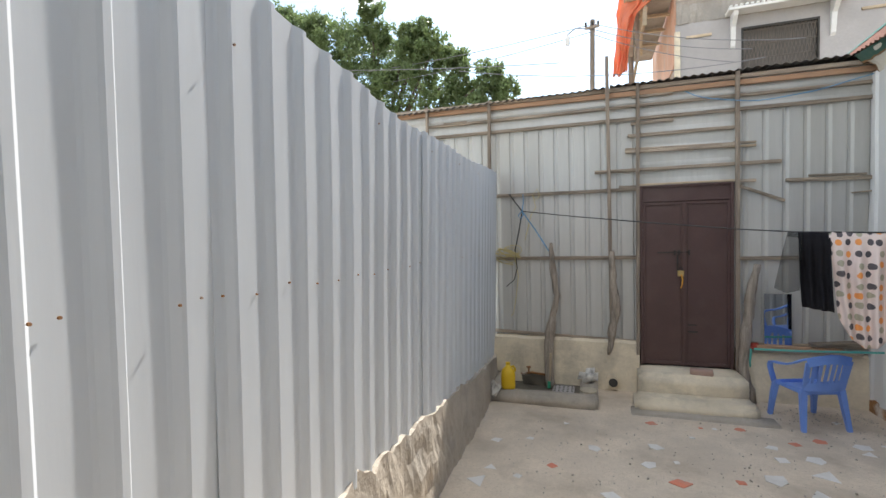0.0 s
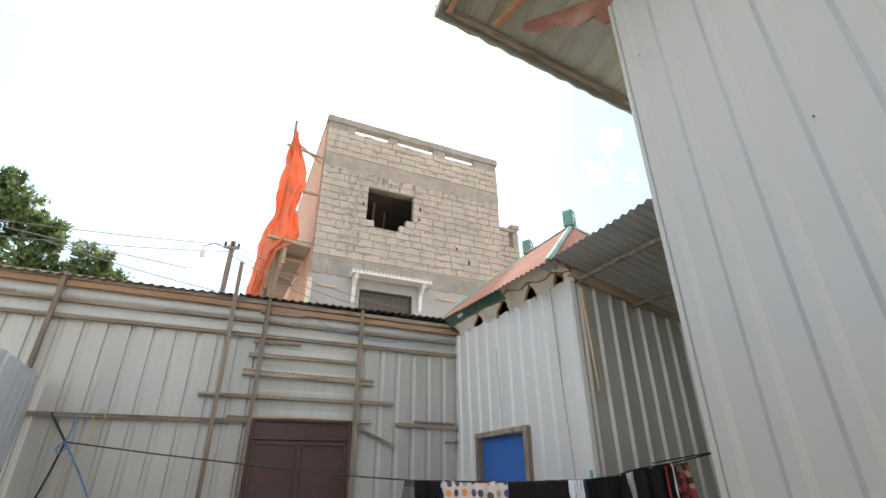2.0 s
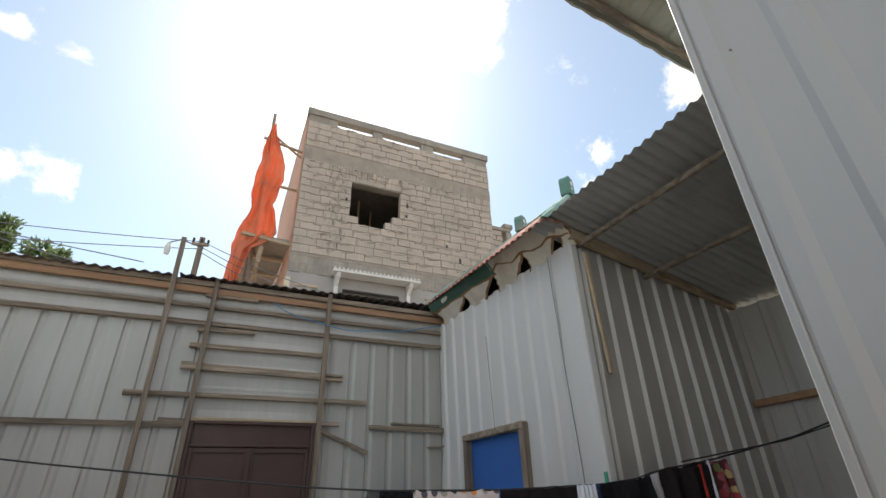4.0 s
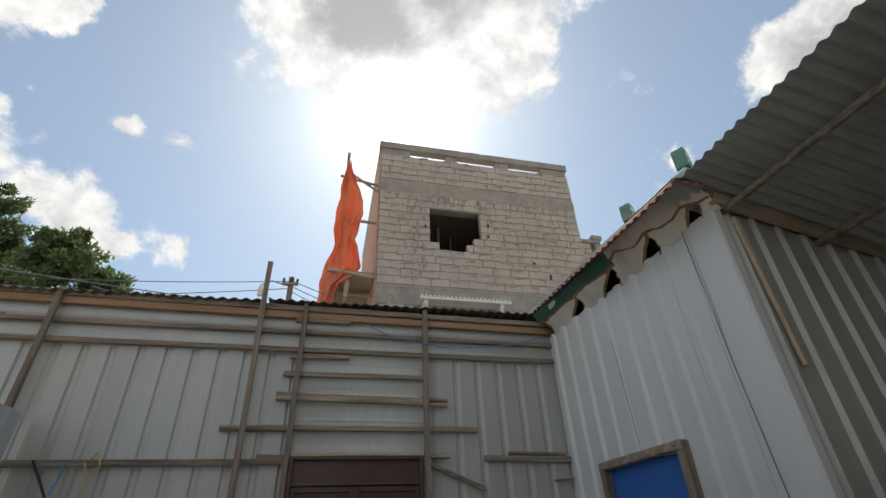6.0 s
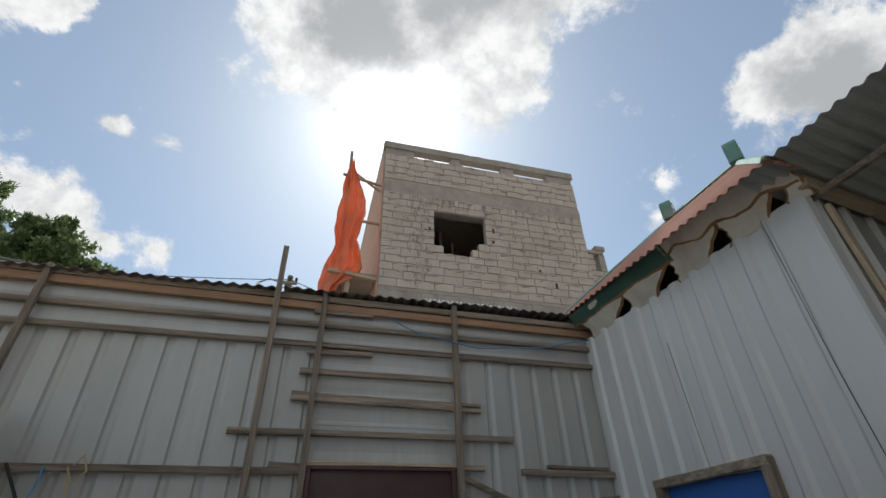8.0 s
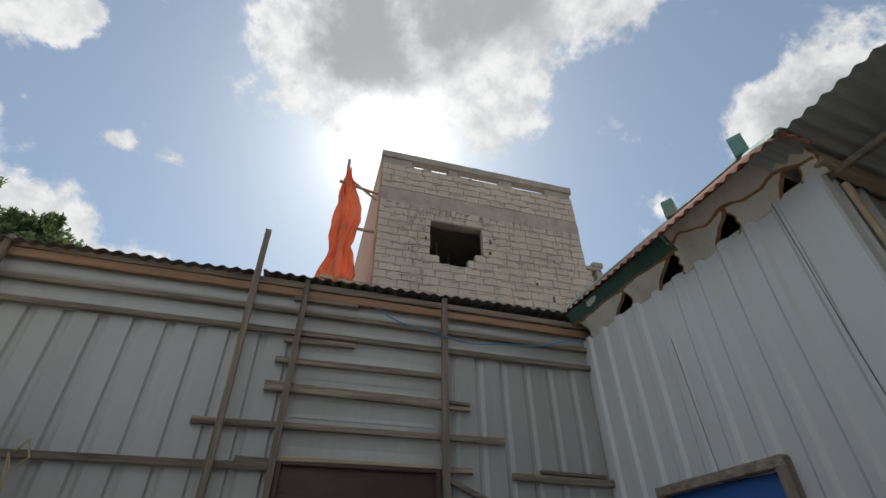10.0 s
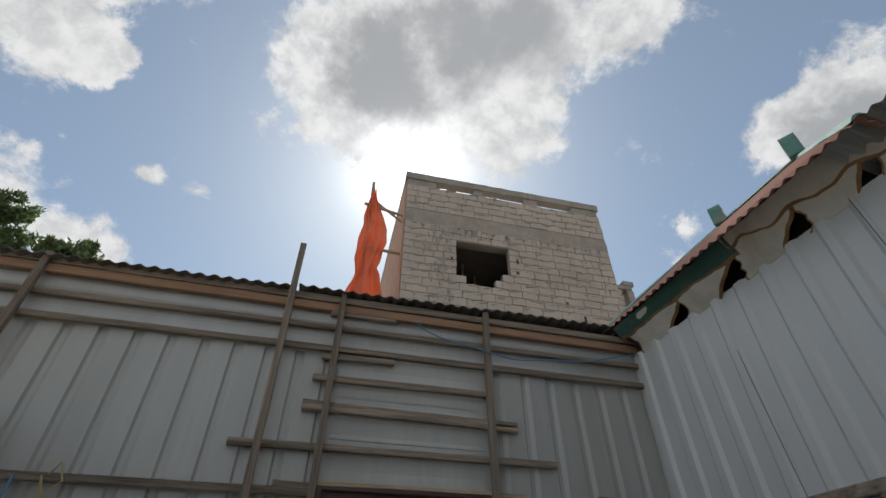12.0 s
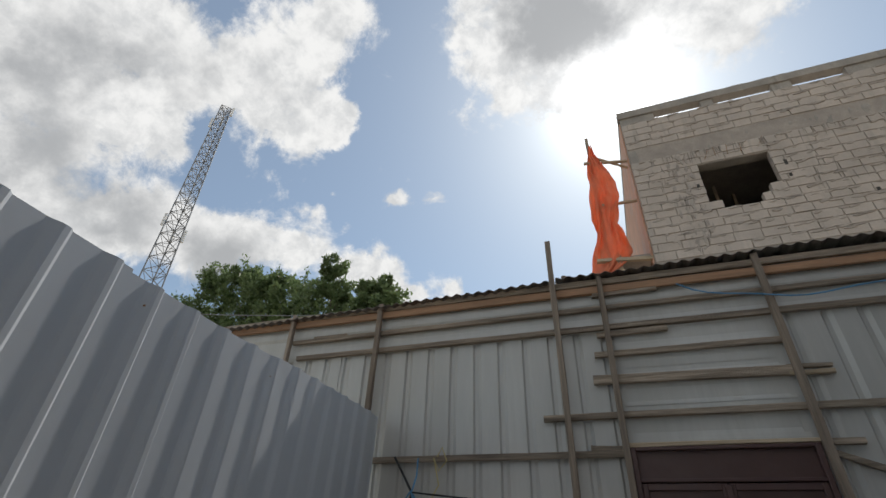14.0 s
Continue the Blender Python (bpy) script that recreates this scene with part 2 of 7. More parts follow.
WOOD = material("weathered timber", (0.38, 0.31, 0.24), 0.85, 0.0, 0.42, 6, 34, 1.1, (0.13, 0.10, 0.075), 0.85, rnd=0.28, grain=(0.35, 3, 7))
WOOD_UP = material("weathered upright timber", (0.31, 0.25, 0.195), 0.85, 0.0, 0.34, 6, 34, 0.8, (0.13, 0.10, 0.075), 0.7, rnd=0.22, grain=(7, 3, 0.35))
NEW_WOOD = material("warm timber", (0.42, 0.25, 0.15), 0.8, 0.0, 0.22, 5, 30, 0.4, (0.28, 0.17, 0.10), 0.4, rnd=0.15, grain=(0.5, 3, 6))
PALE_WOOD = material("pale scaffold timber", (0.50, 0.40, 0.28), 0.85, 0.0, 0.2, 5, 30, 0.4, (0.33, 0.25, 0.17), 0.4, rnd=0.2)
BARK = material("dry branch wood", (0.40, 0.34, 0.28), 0.9, 0.0, 0.4, 8, 40, 1.2, (0.11, 0.09, 0.075), 0.85, grain=(5, 5, 0.6))
DOOR_BROWN = material("dark brown door paint", (0.085, 0.046, 0.042), 0.5, 0.1, 0.12, 3, 40, 0.06, (0.12, 0.08, 0.07), 0.5)
BLUE_DOOR = material("blue door paint", (0.035, 0.15, 0.50), 0.5, 0.05, 0.10, 3, 40, 0.08, (0.05, 0.10, 0.28), 0.4)
PLASTER = material("yellowish cement plaster", (0.73, 0.64, 0.49), 0.9, 0.0, 0.15, 3, 35, 0.5, (0.27, 0.24, 0.19), 0.6)
CONCRETE = material("rough concrete", (0.44, 0.39, 0.325), 0.92, 0.0, 0.18, 3, 35, 0.7, (0.22, 0.21, 0.19), 0.6)
FLOOR_MAT = material("dusty cement floor", (0.67, 0.565, 0.445), 0.9, 0.0, 0.16, 1.8, 34, 1.0, (0.42, 0.345, 0.26), 0.8, specks=(0.50, 0.41, 0.31))
EARTH = material("dusty earth", (0.36, 0.31, 0.24), 0.95, 0.0, 0.2, 0.4, 12, 0.5)
BLOCK = material("pale concrete block", (0.51, 0.44, 0.38), 0.93, 0.0, 0.12, 2.2, 25, 0.8, (0.43, 0.375, 0.325), 0.5, rnd=0.045, drip=(0.40, 0.35, 0.305))
MORTAR = material("grey mortar", (0.38, 0.33, 0.285), 0.95, 0.0, 0.2, 4, 40, 0.7)
BEAM_CONCRETE = material("cast concrete beam", (0.37, 0.335, 0.295), 0.93, 0.0, 0.2, 3, 30, 0.9, (0.28, 0.26, 0.235), 0.6, drip=(0.27, 0.25, 0.22))
GREY_RENDER = material("pale grey render", (0.43, 0.405, 0.395), 0.9, 0.0, 0.12, 1.5, 25, 0.4, (0.36, 0.34, 0.33), 0.5)
PINK_RENDER = material("salmon render", (0.62, 0.36, 0.25), 0.9, 0.0, 0.15, 2, 25, 0.3, (0.5, 0.42, 0.36), 0.5)
WHITE_PAINT = material("white paint", (0.78, 0.77, 0.75), 0.6, 0.0, 0.06, 3, 30, 0.1, (0.6, 0.58, 0.55), 0.4)
PLYWOOD = material("painted soffit board", (0.66, 0.63, 0.56), 0.8, 0.0, 0.12, 4, 30, 0.2, (0.36, 0.28, 0.19), 0.6)
RAW_EDGE = material("rotten brown edge", (0.30, 0.18, 0.09), 0.9, 0.0, 0.3, 8, 40, 0.5)
RUST = material("rusty metal", (0.32, 0.155, 0.06), 0.85, 0.1, 0.5, 7, 40, 0.8, (0.62, 0.58, 0.52), 0.95)
RED_BOARD = material("flaking red fascia", (0.30, 0.13, 0.10), 0.8, 0.0, 0.2, 5, 40, 0.3, (0.50, 0.42, 0.35), 0.5)
IRON = material("dark iron", (0.06, 0.055, 0.05), 0.6, 0.5, 0.2, 6, 40, 0.2)
DARK = material("dark interior", (0.06, 0.055, 0.05), 0.95, 0.0, 0.2, 2, 20, 0.2)
TARP = material("orange tarpaulin", (0.86, 0.31, 0.16), 0.6, 0.0, 0.08, 2, 30, 0.1, (0.88, 0.45, 0.31), 0.4, through_light=0.5)


# ---- mesh helpers ----
class Shape:
    def __init__(self):
        self.v, self.f = [], []

    def add(self, verts, faces):
        k = len(self.v)
        self.v += [tuple(p) for p in verts]
        self.f += [tuple(i + k for i in q) for q in faces]
        return self

    def box(self, x0, x1, y0, y1, z0, z1, c=0.0, m=None):
        """A box, with edges cut off by c where c is given."""
        if c <= 0:
            vs = [Vector((x, y, z)) for x in (x0, x1) for y in (y0, y1) for z in (z0, z1)]
            fs = [(0, 1, 3, 2), (4, 6, 7, 5), (0, 4, 5, 1), (2, 3, 7, 6), (0, 2, 6, 4), (1, 5, 7, 3)]
        else:
            cx, cy, cz = (x0 + x1) / 2, (y0 + y1) / 2, (z0 + z1) / 2
            hx, hy, hz = (x1 - x0) / 2, (y1 - y0) / 2, (z1 - z0) / 2
            c = min(c, hx * 0.45, hy * 0.45, hz * 0.45)
            vs, ids = [], {}
            for sx in (-1, 1):
                for sy in (-1, 1):
                    for sz in (-1, 1):
                        for a in range(3):
                            p = [cx + sx * (hx - c), cy + sy * (hy - c), cz + sz * (hz - c)]
                            p[a] += (sx, sy, sz)[a] * c
                            ids[sx, sy, sz, a] = len(vs)
                            vs.append(Vector(p))
            fs = []
            for a in range(3):
                b, d = (a + 1) % 3, (a + 2) % 3
                for s in (-1, 1):
                    q = []
                    for sb, sd in ((-1, -1), (1, -1), (1, 1), (-1, 1)):
                        k = [0, 0, 0]
                        k[a], k[b], k[d] = s, sb, sd
                        q.append(ids[k[0], k[1], k[2], a])
                    fs.append(tuple(q if s > 0 else q[::-1]))
                for sb in (-1, 1):
                    for sd in (-1, 1):
                        k0, k1 = [0, 0, 0], [0, 0, 0]
                        k0[a], k1[a] = -1, 1
                        k0[b] = k1[b] = sb
                        k0[d] = k1[d] = sd
                        q = [ids[(*k0, b)], ids[(*k1, b)], ids[(*k1, d)], ids[(*k0, d)]]
                        fs.append(tuple(q if sb * sd < 0 else q[::-1]))
            for key in ((x, y, z) for x in (-1, 1) for y in (-1, 1) for z in (-1, 1)):
                q = [ids[(*key, 0)], ids[(*key, 1)], ids[(*key, 2)]]
                fs.append(tuple(q if key[0] * key[1] * key[2] > 0 else q[::-1]))
        if m is not None:
            vs = [m @ p for p in vs]
        return self.add(vs, fs)

    def sweep(self, path, section, up=(0, 0, 1), scales=None, jit=0.0, rng=None):
        """A bar of the given section (pairs) along a path of points."""
        path = [Vector(p) for p in path]
        n = len(section)
        vs, fs = [], []
        for i, p in enumerate(path):
            d = (path[min(i + 1, len(path) - 1)] - path[max(i - 1, 0)]).normalized()
            u = Vector(up)
            if abs(d.dot(u)) > 0.95:
                u = Vector((0, 1, 0)) if abs(d.y) < 0.9 else Vector((1, 0, 0))
            side = d.cross(u).normalized()
            u = side.cross(d).normalized()
            k = scales[i] if scales else 1.0
            for a, b in section:
                q = p + side * a * k + u * b * k
                if jit and rng:
                    q += Vector((rng.uniform(-jit, jit), rng.uniform(-jit, jit), rng.uniform(-jit, jit)))
                vs.append(q)
        for i in range(len(path) - 1):
            for j in range(n):
                a, b = i * n + j, i * n + (j + 1) % n
                fs.append((a, b, b + n, a + n))
        fs.append(tuple(range(n))[::-1])
        fs.append(tuple((len(path) - 1) * n + j for j in range(n)))
        return self.add(vs, fs)


def circle(r, n=8, ry=None):
    return [(r * math.cos(2 * math.pi * i / n), (ry or r) * math.sin(2 * math.pi * i / n)) for i in range(n)]


def rect(w, h, c=0.004):
    w, h = w / 2, h / 2
    c = min(c, w * 0.4, h * 0.4)
    return [(w, h - c), (w - c, h), (-w + c, h), (-w, h - c), (-w, -h + c), (-w + c, -h), (w - c, -h), (w, -h + c)]


def part(name, shape, mat, parent=None, label="", smooth=False):
    """Links a shape as one mesh object under a thing or a part."""
    me = bpy.data.meshes.new(name)
    me.from_pydata(shape.v, [], shape.f)
    bm = bmesh.new()
    bm.from_mesh(me)
    bmesh.ops.recalc_face_normals(bm, faces=bm.faces)
    bm.to_mesh(me)
    bm.free()
    me.materials.append(mat)
    if smooth:
        me.shade_smooth()
    ob = new(name, me)
    if parent is not None:
        ob.parent = parent
    return tagged(ob, label) if label else ob


def thing(name, label, category, group="", kind="", at=(0, 0, 0), turn=0.0):
    ob = new(name)
    ob.matrix_basis = pose(*at, 0, 0, turn)
    return tagged(ob, label, category, group, kind)


def setting(ob, label, category):
    return tagged(ob, label, category, "", "structure")


rng = random.Random(7)


def trapezoid(u, pitch=0.19, depth=0.026):
    """Rib profile of pressed sheet: a wide pan and a narrow raised rib."""
    p = (u / pitch) % 1.0
    if p < 0.52:
        return 0.0
    if p < 0.64:
        return depth * (p - 0.52) / 0.12
    if p < 0.88:
        return depth
    return depth * (1 - (p - 0.88) / 0.12)


TRAPEZE_STEPS = (0.0, 0.26, 0.52, 0.64, 0.76, 0.88)


def fence_rib(p, depth):
    """Fence profile over one pitch: a steep far side at the crease, a broad flat pan, a soft rise."""
    if p < 0.08:
        return depth * (1 - p / 0.08)
    if p < 0.62:
        return 0.0
    if p < 0.90:
        q = (p - 0.62) / 0.28
        return depth * q * q * (3 - 2 * q)
    return depth


FENCE_STEPS = (0.0, 0.08, 0.26, 0.44, 0.62, 0.69, 0.76, 0.83, 0.90, 0.96)


def wall_rib(p, depth):
    """Back wall profile over one pitch: a sharp edge, a narrow groove, a broad flat band."""
    if p < 0.07:
        return depth * (1 - p / 0.07)
    if p < 0.20:
        return 0.0
    if p < 0.34:
        return depth * (p - 0.20) / 0.14
    return depth


def porch_rib(p, depth):
    """Porch wall profile over one pitch: a broad pan and a slim raised rib."""
    if p < 0.70:
        return 0.0
    if p < 0.79:
        return depth * (p - 0.70) / 0.09
    if p < 0.91:
        return depth
    return depth * (1 - (p - 0.91) / 0.09)


PORCH_STEPS = (0.0, 0.23, 0.46, 0.70, 0.79, 0.85, 0.91)
WALL_STEPS = (0.0, 0.07, 0.13, 0.20, 0.34, 0.55, 0.78)


def crease(k):
    """Where the k-th crease of the fence stands along the yard."""
    return 0.635 + 0.1806 * k if k < 16 else 3.524 + 0.188 * (k - 16)


def fence_out(u, depth):
    k = (u - 0.635) / 0.1806 if u < 3.524 else 16 + (u - 3.524) / 0.188
    return fence_rib(k % 1.0, depth)


def ribbed_sheet(u0, u1, place, low, high, pitch=0.19, depth=0.021, rows=6, lift=0.0, wob=0.004, seed=0, thick=0.0025, prof=None, start=0.0):
    """A pressed metal sheet: place(u, n, z) gives a point at u along the wall, n out of it, z up."""
    us = set([u0, u1])
    if prof == "fence":
        knots = [crease(k) + (crease(k + 1) - crease(k)) * q for k in range(-26, 30) for q in FENCE_STEPS]
        out = lambda u: fence_out(u, depth)
    elif prof in ("wall", "porch"):
        k0 = math.floor((u0 - start) / pitch) - 1
        rib, stops = (wall_rib, WALL_STEPS) if prof == "wall" else (porch_rib, PORCH_STEPS)
        knots = [start + (k + q) * pitch for k in range(k0, k0 + int((u1 - u0) / pitch) + 4) for q in stops]
        out = lambda u: rib(((u - start) / pitch) % 1.0, depth)
    else:
        k0 = math.floor((u0 - start) / pitch) - 1
        knots = [start + (k + q) * pitch for k in range(k0, k0 + int((u1 - u0) / pitch) + 4) for q in TRAPEZE_STEPS]
        out = lambda u: trapezoid(u - start, pitch, depth)
    us.update(round(u, 5) for u in knots if u0 < u < u1)
    us = sorted(us)
    sh = Shape()
    vs, n = [], len(us)
    outs = [out(u) for u in us]
    for back in (0, 1):
        for i in range(rows + 1):
            for u, o_ in zip(us, outs):
                z0, z1 = low(u), high(u)
                z = z0 + (z1 - z0) * i / rows
                w = wob * noise.noise(Vector((u * 1.7, z * 1.1, seed * 3.1)))
                vs.append(place(u, lift + o_ + w - back * thick, z))
    fs = []
    o = n * (rows + 1)
    for i in range(rows):
        for j in range(n - 1):
            a = i * n + j
            fs.append((a, a + 1, a + n + 1, a + n))
            fs.append((o + a, o + a + n, o + a + n + 1, o + a + 1))
    for j in range(n - 1):
        fs.append((j, o + j, o + j + 1, j + 1))
        a = rows * n + j
        fs.append((a, a + 1, o + a + 1, o + a))
    for i in range(rows):
        a = i * n
        fs.append((a, a + n, o + a + n, o + a))
        a += n - 1
        fs.append((a, o + a, o + a + n, a + n))
    return sh.add(vs, fs)


def wavy_roof(u0, u1, place, pitch=0.076, amp=0.009, lo=lambda u: 0.0, hi=lambda u: 1.0, rows=3, per=6, thick=0.0025, seed=0):
    """A corrugated roof sheet: place(u, v, n) gives a point at u along the eave, v up the slope, n off the sheet."""
    steps = max(2, int((u1 - u0) / pitch * per))
    vs, fs = [], []
    n = steps + 1
    for back in (0, 1):
        for i in range(rows + 1):
            for j in range(n):
                u = u0 + (u1 - u0) * j / steps
                v = lo(u) + (hi(u) - lo(u)) * i / rows
                w = amp * math.sin(2 * math.pi * u / pitch) + 0.006 * noise.noise(Vector((u * 2, v * 1.5, seed)))
                vs.append(place(u, v, w - back * thick))
    o = n * (rows + 1)
    for i in range(rows):
        for j in range(n - 1):
            a = i * n + j
            fs.append((a, a + 1, a + n + 1, a + n))
            fs.append((o + a, o + a + n, o + a + n + 1, o + a + 1))
    for j in range(n - 1):
        fs.append((j, o + j, o + j + 1, j + 1))
        a = rows * n + j
        fs.append((a, a + 1, o + a + 1, o + a))
    return Shape().add(vs, fs)


def plank(p0, p1, w, d, mat, parent, name="plank", jit=0.0025, label=""):
    """A sawn board from p0 to p1: w across its face, d deep; the face lies across the y axis."""
    a, b = Vector(p0), Vector(p1)
    n = max(2, int((b - a).length / 0.35))
    path = [a.lerp(b, i / n) for i in range(n + 1)]
    return part(name, Shape().sweep(path, rect(d, w, 0.004), (0, 0, 1), None, jit, rng), mat, parent, label)


# ---- ground, yard floor ----
def floor_z(y):
    return 0.058 * max(0.0, 5.3 - y)


sh = Shape()
sh.add([(-900, -900, -0.12), (900, -900, -0.12), (900, 900, -0.12), (-900, 900, -0.12)], [(0, 1, 2, 3)])
setting(part("ground", sh, EARTH), "dusty earth ground round the yards", "ground")

# unseen darker ground south of the slab, added to cut bounce onto the fence
DARK_GROUND_EDGE = 2.50
DULL_GROUND = material("dark unseen ground", (0.38, 0.32, 0.25), 0.95, 0.0, 0.18, 1.5, 25, 0.8, (0.28, 0.235, 0.18), 0.5)


def yard_patch(y0, y1, drop):
    sh = Shape()
    nx, ny = 40, max(8, int((y1 - y0) * 6))
    for j in range(ny + 1):
        for i in range(nx + 1):
            x, y = -1.6 + 7.0 * i / nx, y0 + (y1 - y0) * j / ny
            sh.v.append((x, y, floor_z(y) + 0.012 * noise.noise(Vector((x * 0.9, y * 0.9, 0))) - drop))
    for j in range(ny):
        for i in range(nx):
            a = j * (nx + 1) + i
            sh.f.append((a, a + 1, a + nx + 2, a + nx + 1))
    return sh


floor_ob = setting(part("floor", yard_patch(DARK_GROUND_EDGE, 6.1, 0.0), FLOOR_MAT, smooth=True), "dusty cement yard floor with tile scraps", "floor")
setting(part("ground", yard_patch(-4.0, DARK_GROUND_EDGE + 0.1, 0.02), DULL_GROUND, smooth=True), "unseen dark ground added to cut bounced light", "ground")

# ---- fence along the yard ----
FENCE_TOP, FENCE_LEAN = 2.60, 0.03


FENCE_LINE = [(-4.0, -0.52), (-1.0, -0.70), (1.3, -0.84), (2.61, -0.922), (3.36, -0.955), (4.3, -0.988), (4.68, -1.005), (6.1, -1.105)]


def fence_x(y):
    for (y0, x0), (y1, x1) in zip(FENCE_LINE, FENCE_LINE[1:]):
        if y <= y1:
            return x0 + (x1 - x0) * (y - y0) / (y1 - y0)
    return FENCE_LINE[-1][1]


def fence_top(y):
    return 2.60 + 0.045 * min(1.0, max(0.0, (y - 4.3) / 1.5)) + 0.095 * min(1.0, max(0.0, (2.5 - y) / 1.2))


def fence_place(u, n, z):
    return (fence_x(u) - FENCE_LEAN * (FENCE_TOP - z) + n, u, z)


def fence_low(u):
    return max(0.28, 1.10 - 0.135 * u) + 0.03 * noise.noise(Vector((u * 3, 0, 2)))


fence = setting(thing("fence", "pale grey ribbed metal fence on a rough plinth", "fence"), "", "")
FENCE_LAPS = (-3.6, -2.6, -1.6, -0.7, 0.2, 1.10, 2.02, 2.93, 3.75, 4.68, 5.915)
for k, (u, e) in enumerate(zip(FENCE_LAPS, FENCE_LAPS[1:])):
    jag = rng.uniform(-0.010, 0.010)
    sheet = ribbed_sheet(u - 0.02, e + 0.015, fence_place, fence_low, lambda q, j=jag: fence_top(q) + j, lift=0.006 * (k % 2), seed=k, depth=0.0155, prof="fence", rows=10, wob=0.007)
    part("sheet", sheet, FENCE_METAL, fence)
sh = Shape()
ys = [-3.6 + 0.045 * i for i in range(213)]
ring = 12
for y in ys:
    z1 = fence_low(y) + 0.04 + 0.035 * noise.noise(Vector((y * 7, 2, 1))) + 0.02 * noise.noise(Vector((y * 19, 5, 1)))
    zf = floor_z(y) - 0.05
    x = fence_x(y) - FENCE_LEAN * (FENCE_TOP - 0.3)
    row_ = [(x - 0.22, y, zf), (x - 0.2, y, z1), (x - 0.02, y, z1)]
    for q in range(9):
        z = z1 + (zf - z1) * q / 8
        lump = 0.022 * noise.noise(Vector((y * 5, z * 6, 3))) + 0.012 * noise.noise(Vector((y * 15, z * 16, 8)))
        row_.append((x + 0.045 + lump + 0.02 * q / 8, y + 0.01 * noise.noise(Vector((y * 9, z * 9, 6))), z))
    sh.v += row_
for i in range(len(ys) - 1):
    for j in range(ring - 1):
        a = i * ring + j
        sh.f.append((a, a + 1, a + ring + 1, a + ring))
part("plinth", sh, CONCRETE, fence, "crumbling rough concrete plinth")

# ---- back wall ----
WY = 6.0
back = setting(thing("wall_north", "weathered sheet metal wall with nailed timber battens", "wall"), "", "")


def back_place(u, n, z):
    return (u, WY - n, z)


k = 0
for u0, u1 in ((-3.3, -2.4), (-2.4, -1.5), (-1.5, -0.62), (-0.62, 0.2), (0.2, 0.60), (1.50, 2.0), (2.0, 2.80)):
    part("sheet", ribbed_sheet(u0 - 0.01, u1 + 0.015, back_place, lambda q: 0.5, lambda q: 3.17, lift=0.003 * (k % 2), depth=0.015, seed=k + 20, wob=0.012, pitch=0.179 if u0 < 1 else 0.186, start=-0.028 if u0 < 1 else 1.983, prof="wall"), WALL_METAL, back)
    k += 1


def flat_sheet(x0, x1, z0, z1, lift, seed):
    n, r = max(2, int((x1 - x0) / 0.12)), max(2, int((z1 - z0) / 0.025))
    sh = Shape()
    for bk in (0, 1):
        for i in range(r + 1):
            for j in range(n + 1):
                x, z = x0 + (x1 - x0) * j / n, z0 + (z1 - z0) * i / r
                w = 0.008 * noise.noise(Vector((x * 1.3, z * 2, seed))) + trapezoid(z, 0.19, 0.010)
                sh.v.append((x, WY - lift - w + bk * 0.003, z))
    o = (n + 1) * (r + 1)
    for i in range(r):
        for j in range(n):
            a = i * (n + 1) + j
            sh.f.append((a, a + 1, a + n + 2, a + n + 1))
            sh.f.append((o + a, o + a + n + 1, o + a + n + 2, o + a + 1))
    return sh


for x0, x1, z0, z1, lf in ((-3.3, -1.0, 3.14, 3.54, 0.012), (-1.03, 0.62, 3.14, 3.54, 0.016), (0.60, 1.52, 2.38, 2.66, 0.008), (0.60, 1.52, 2.64, 2.90, 0.012), (0.60, 1.52, 2.88, 3.18, 0.016), (0.60, 2.80, 3.15, 3.54, 0.014)):
    part("sheet", flat_sheet(x0, x1, z0, z1, lf, x0), WALL_METAL, back, "sheet laid on its side")

BATTENS = [
    (-1.97, 2.748, 3.298, 3.319, 0.045), (-1.76, -1.451, 3.319, 3.321, 0.03), (-1.9, 2.748, 3.156, 3.172, 0.05),
    (0.502, 0.927, 3.414, 3.419, 0.045), (0.492, 0.937, 3.112, 3.122, 0.045), (0.704, 0.937, 3.163, 3.161, 0.03), (0.461, 1.585, 2.975, 2.979, 0.05), (0.431, 1.575, 2.806, 2.79, 0.075),
    (1.514, 1.736, 2.811, 2.808, 0.03), (1.514, 1.736, 2.77, 2.77, 0.03), (0.092, 1.969, 2.58, 2.588, 0.05), (-1.117, 0.552, 2.355, 2.363, 0.05), (0.36, 0.563, 2.398, 2.388, 0.04), (1.544, 1.736, 2.398, 2.398, 0.045),
    (0.563, 1.544, 2.408, 2.408, 0.03), (2.01, 2.789, 2.381, 2.368, 0.05), (2.212, 2.698, 2.421, 2.408, 0.03), (2.576, 2.789, 2.224, 2.238, 0.02), (1.585, 2.0, 2.343, 2.167, 0.04),
    (-1.138, 0.552, 1.568, 1.573, 0.055), (1.564, 2.728, 1.558, 1.563, 0.05), (-1.158, 0.532, 0.648, 0.582, 0.05), (1.575, 2.728, 0.612, 0.633, 0.05),
]
for i, (x0, x1, z0, z1, w) in enumerate(BATTENS):
    d = 0.03
    y = WY - 0.022 - d / 2 - (0.004 if i % 2 else 0.0)
    plank((x0, y, z0), (x1, y, z1), w * 0.76, d, PALE_WOOD if i in (9, 14) else WOOD, back, "batten")
for x0, x1, z0, z1, m, w, dy in ((-3.3, 2.78, 3.507, 3.514, WOOD, 0.045, 0.05), (-3.3, 2.78, 3.458, 3.446, NEW_WOOD, 0.055, 0.045)):
    plank((x0, WY - dy, z0), (x1, WY - dy, z1), w, 0.03, m, back, "eave_board")
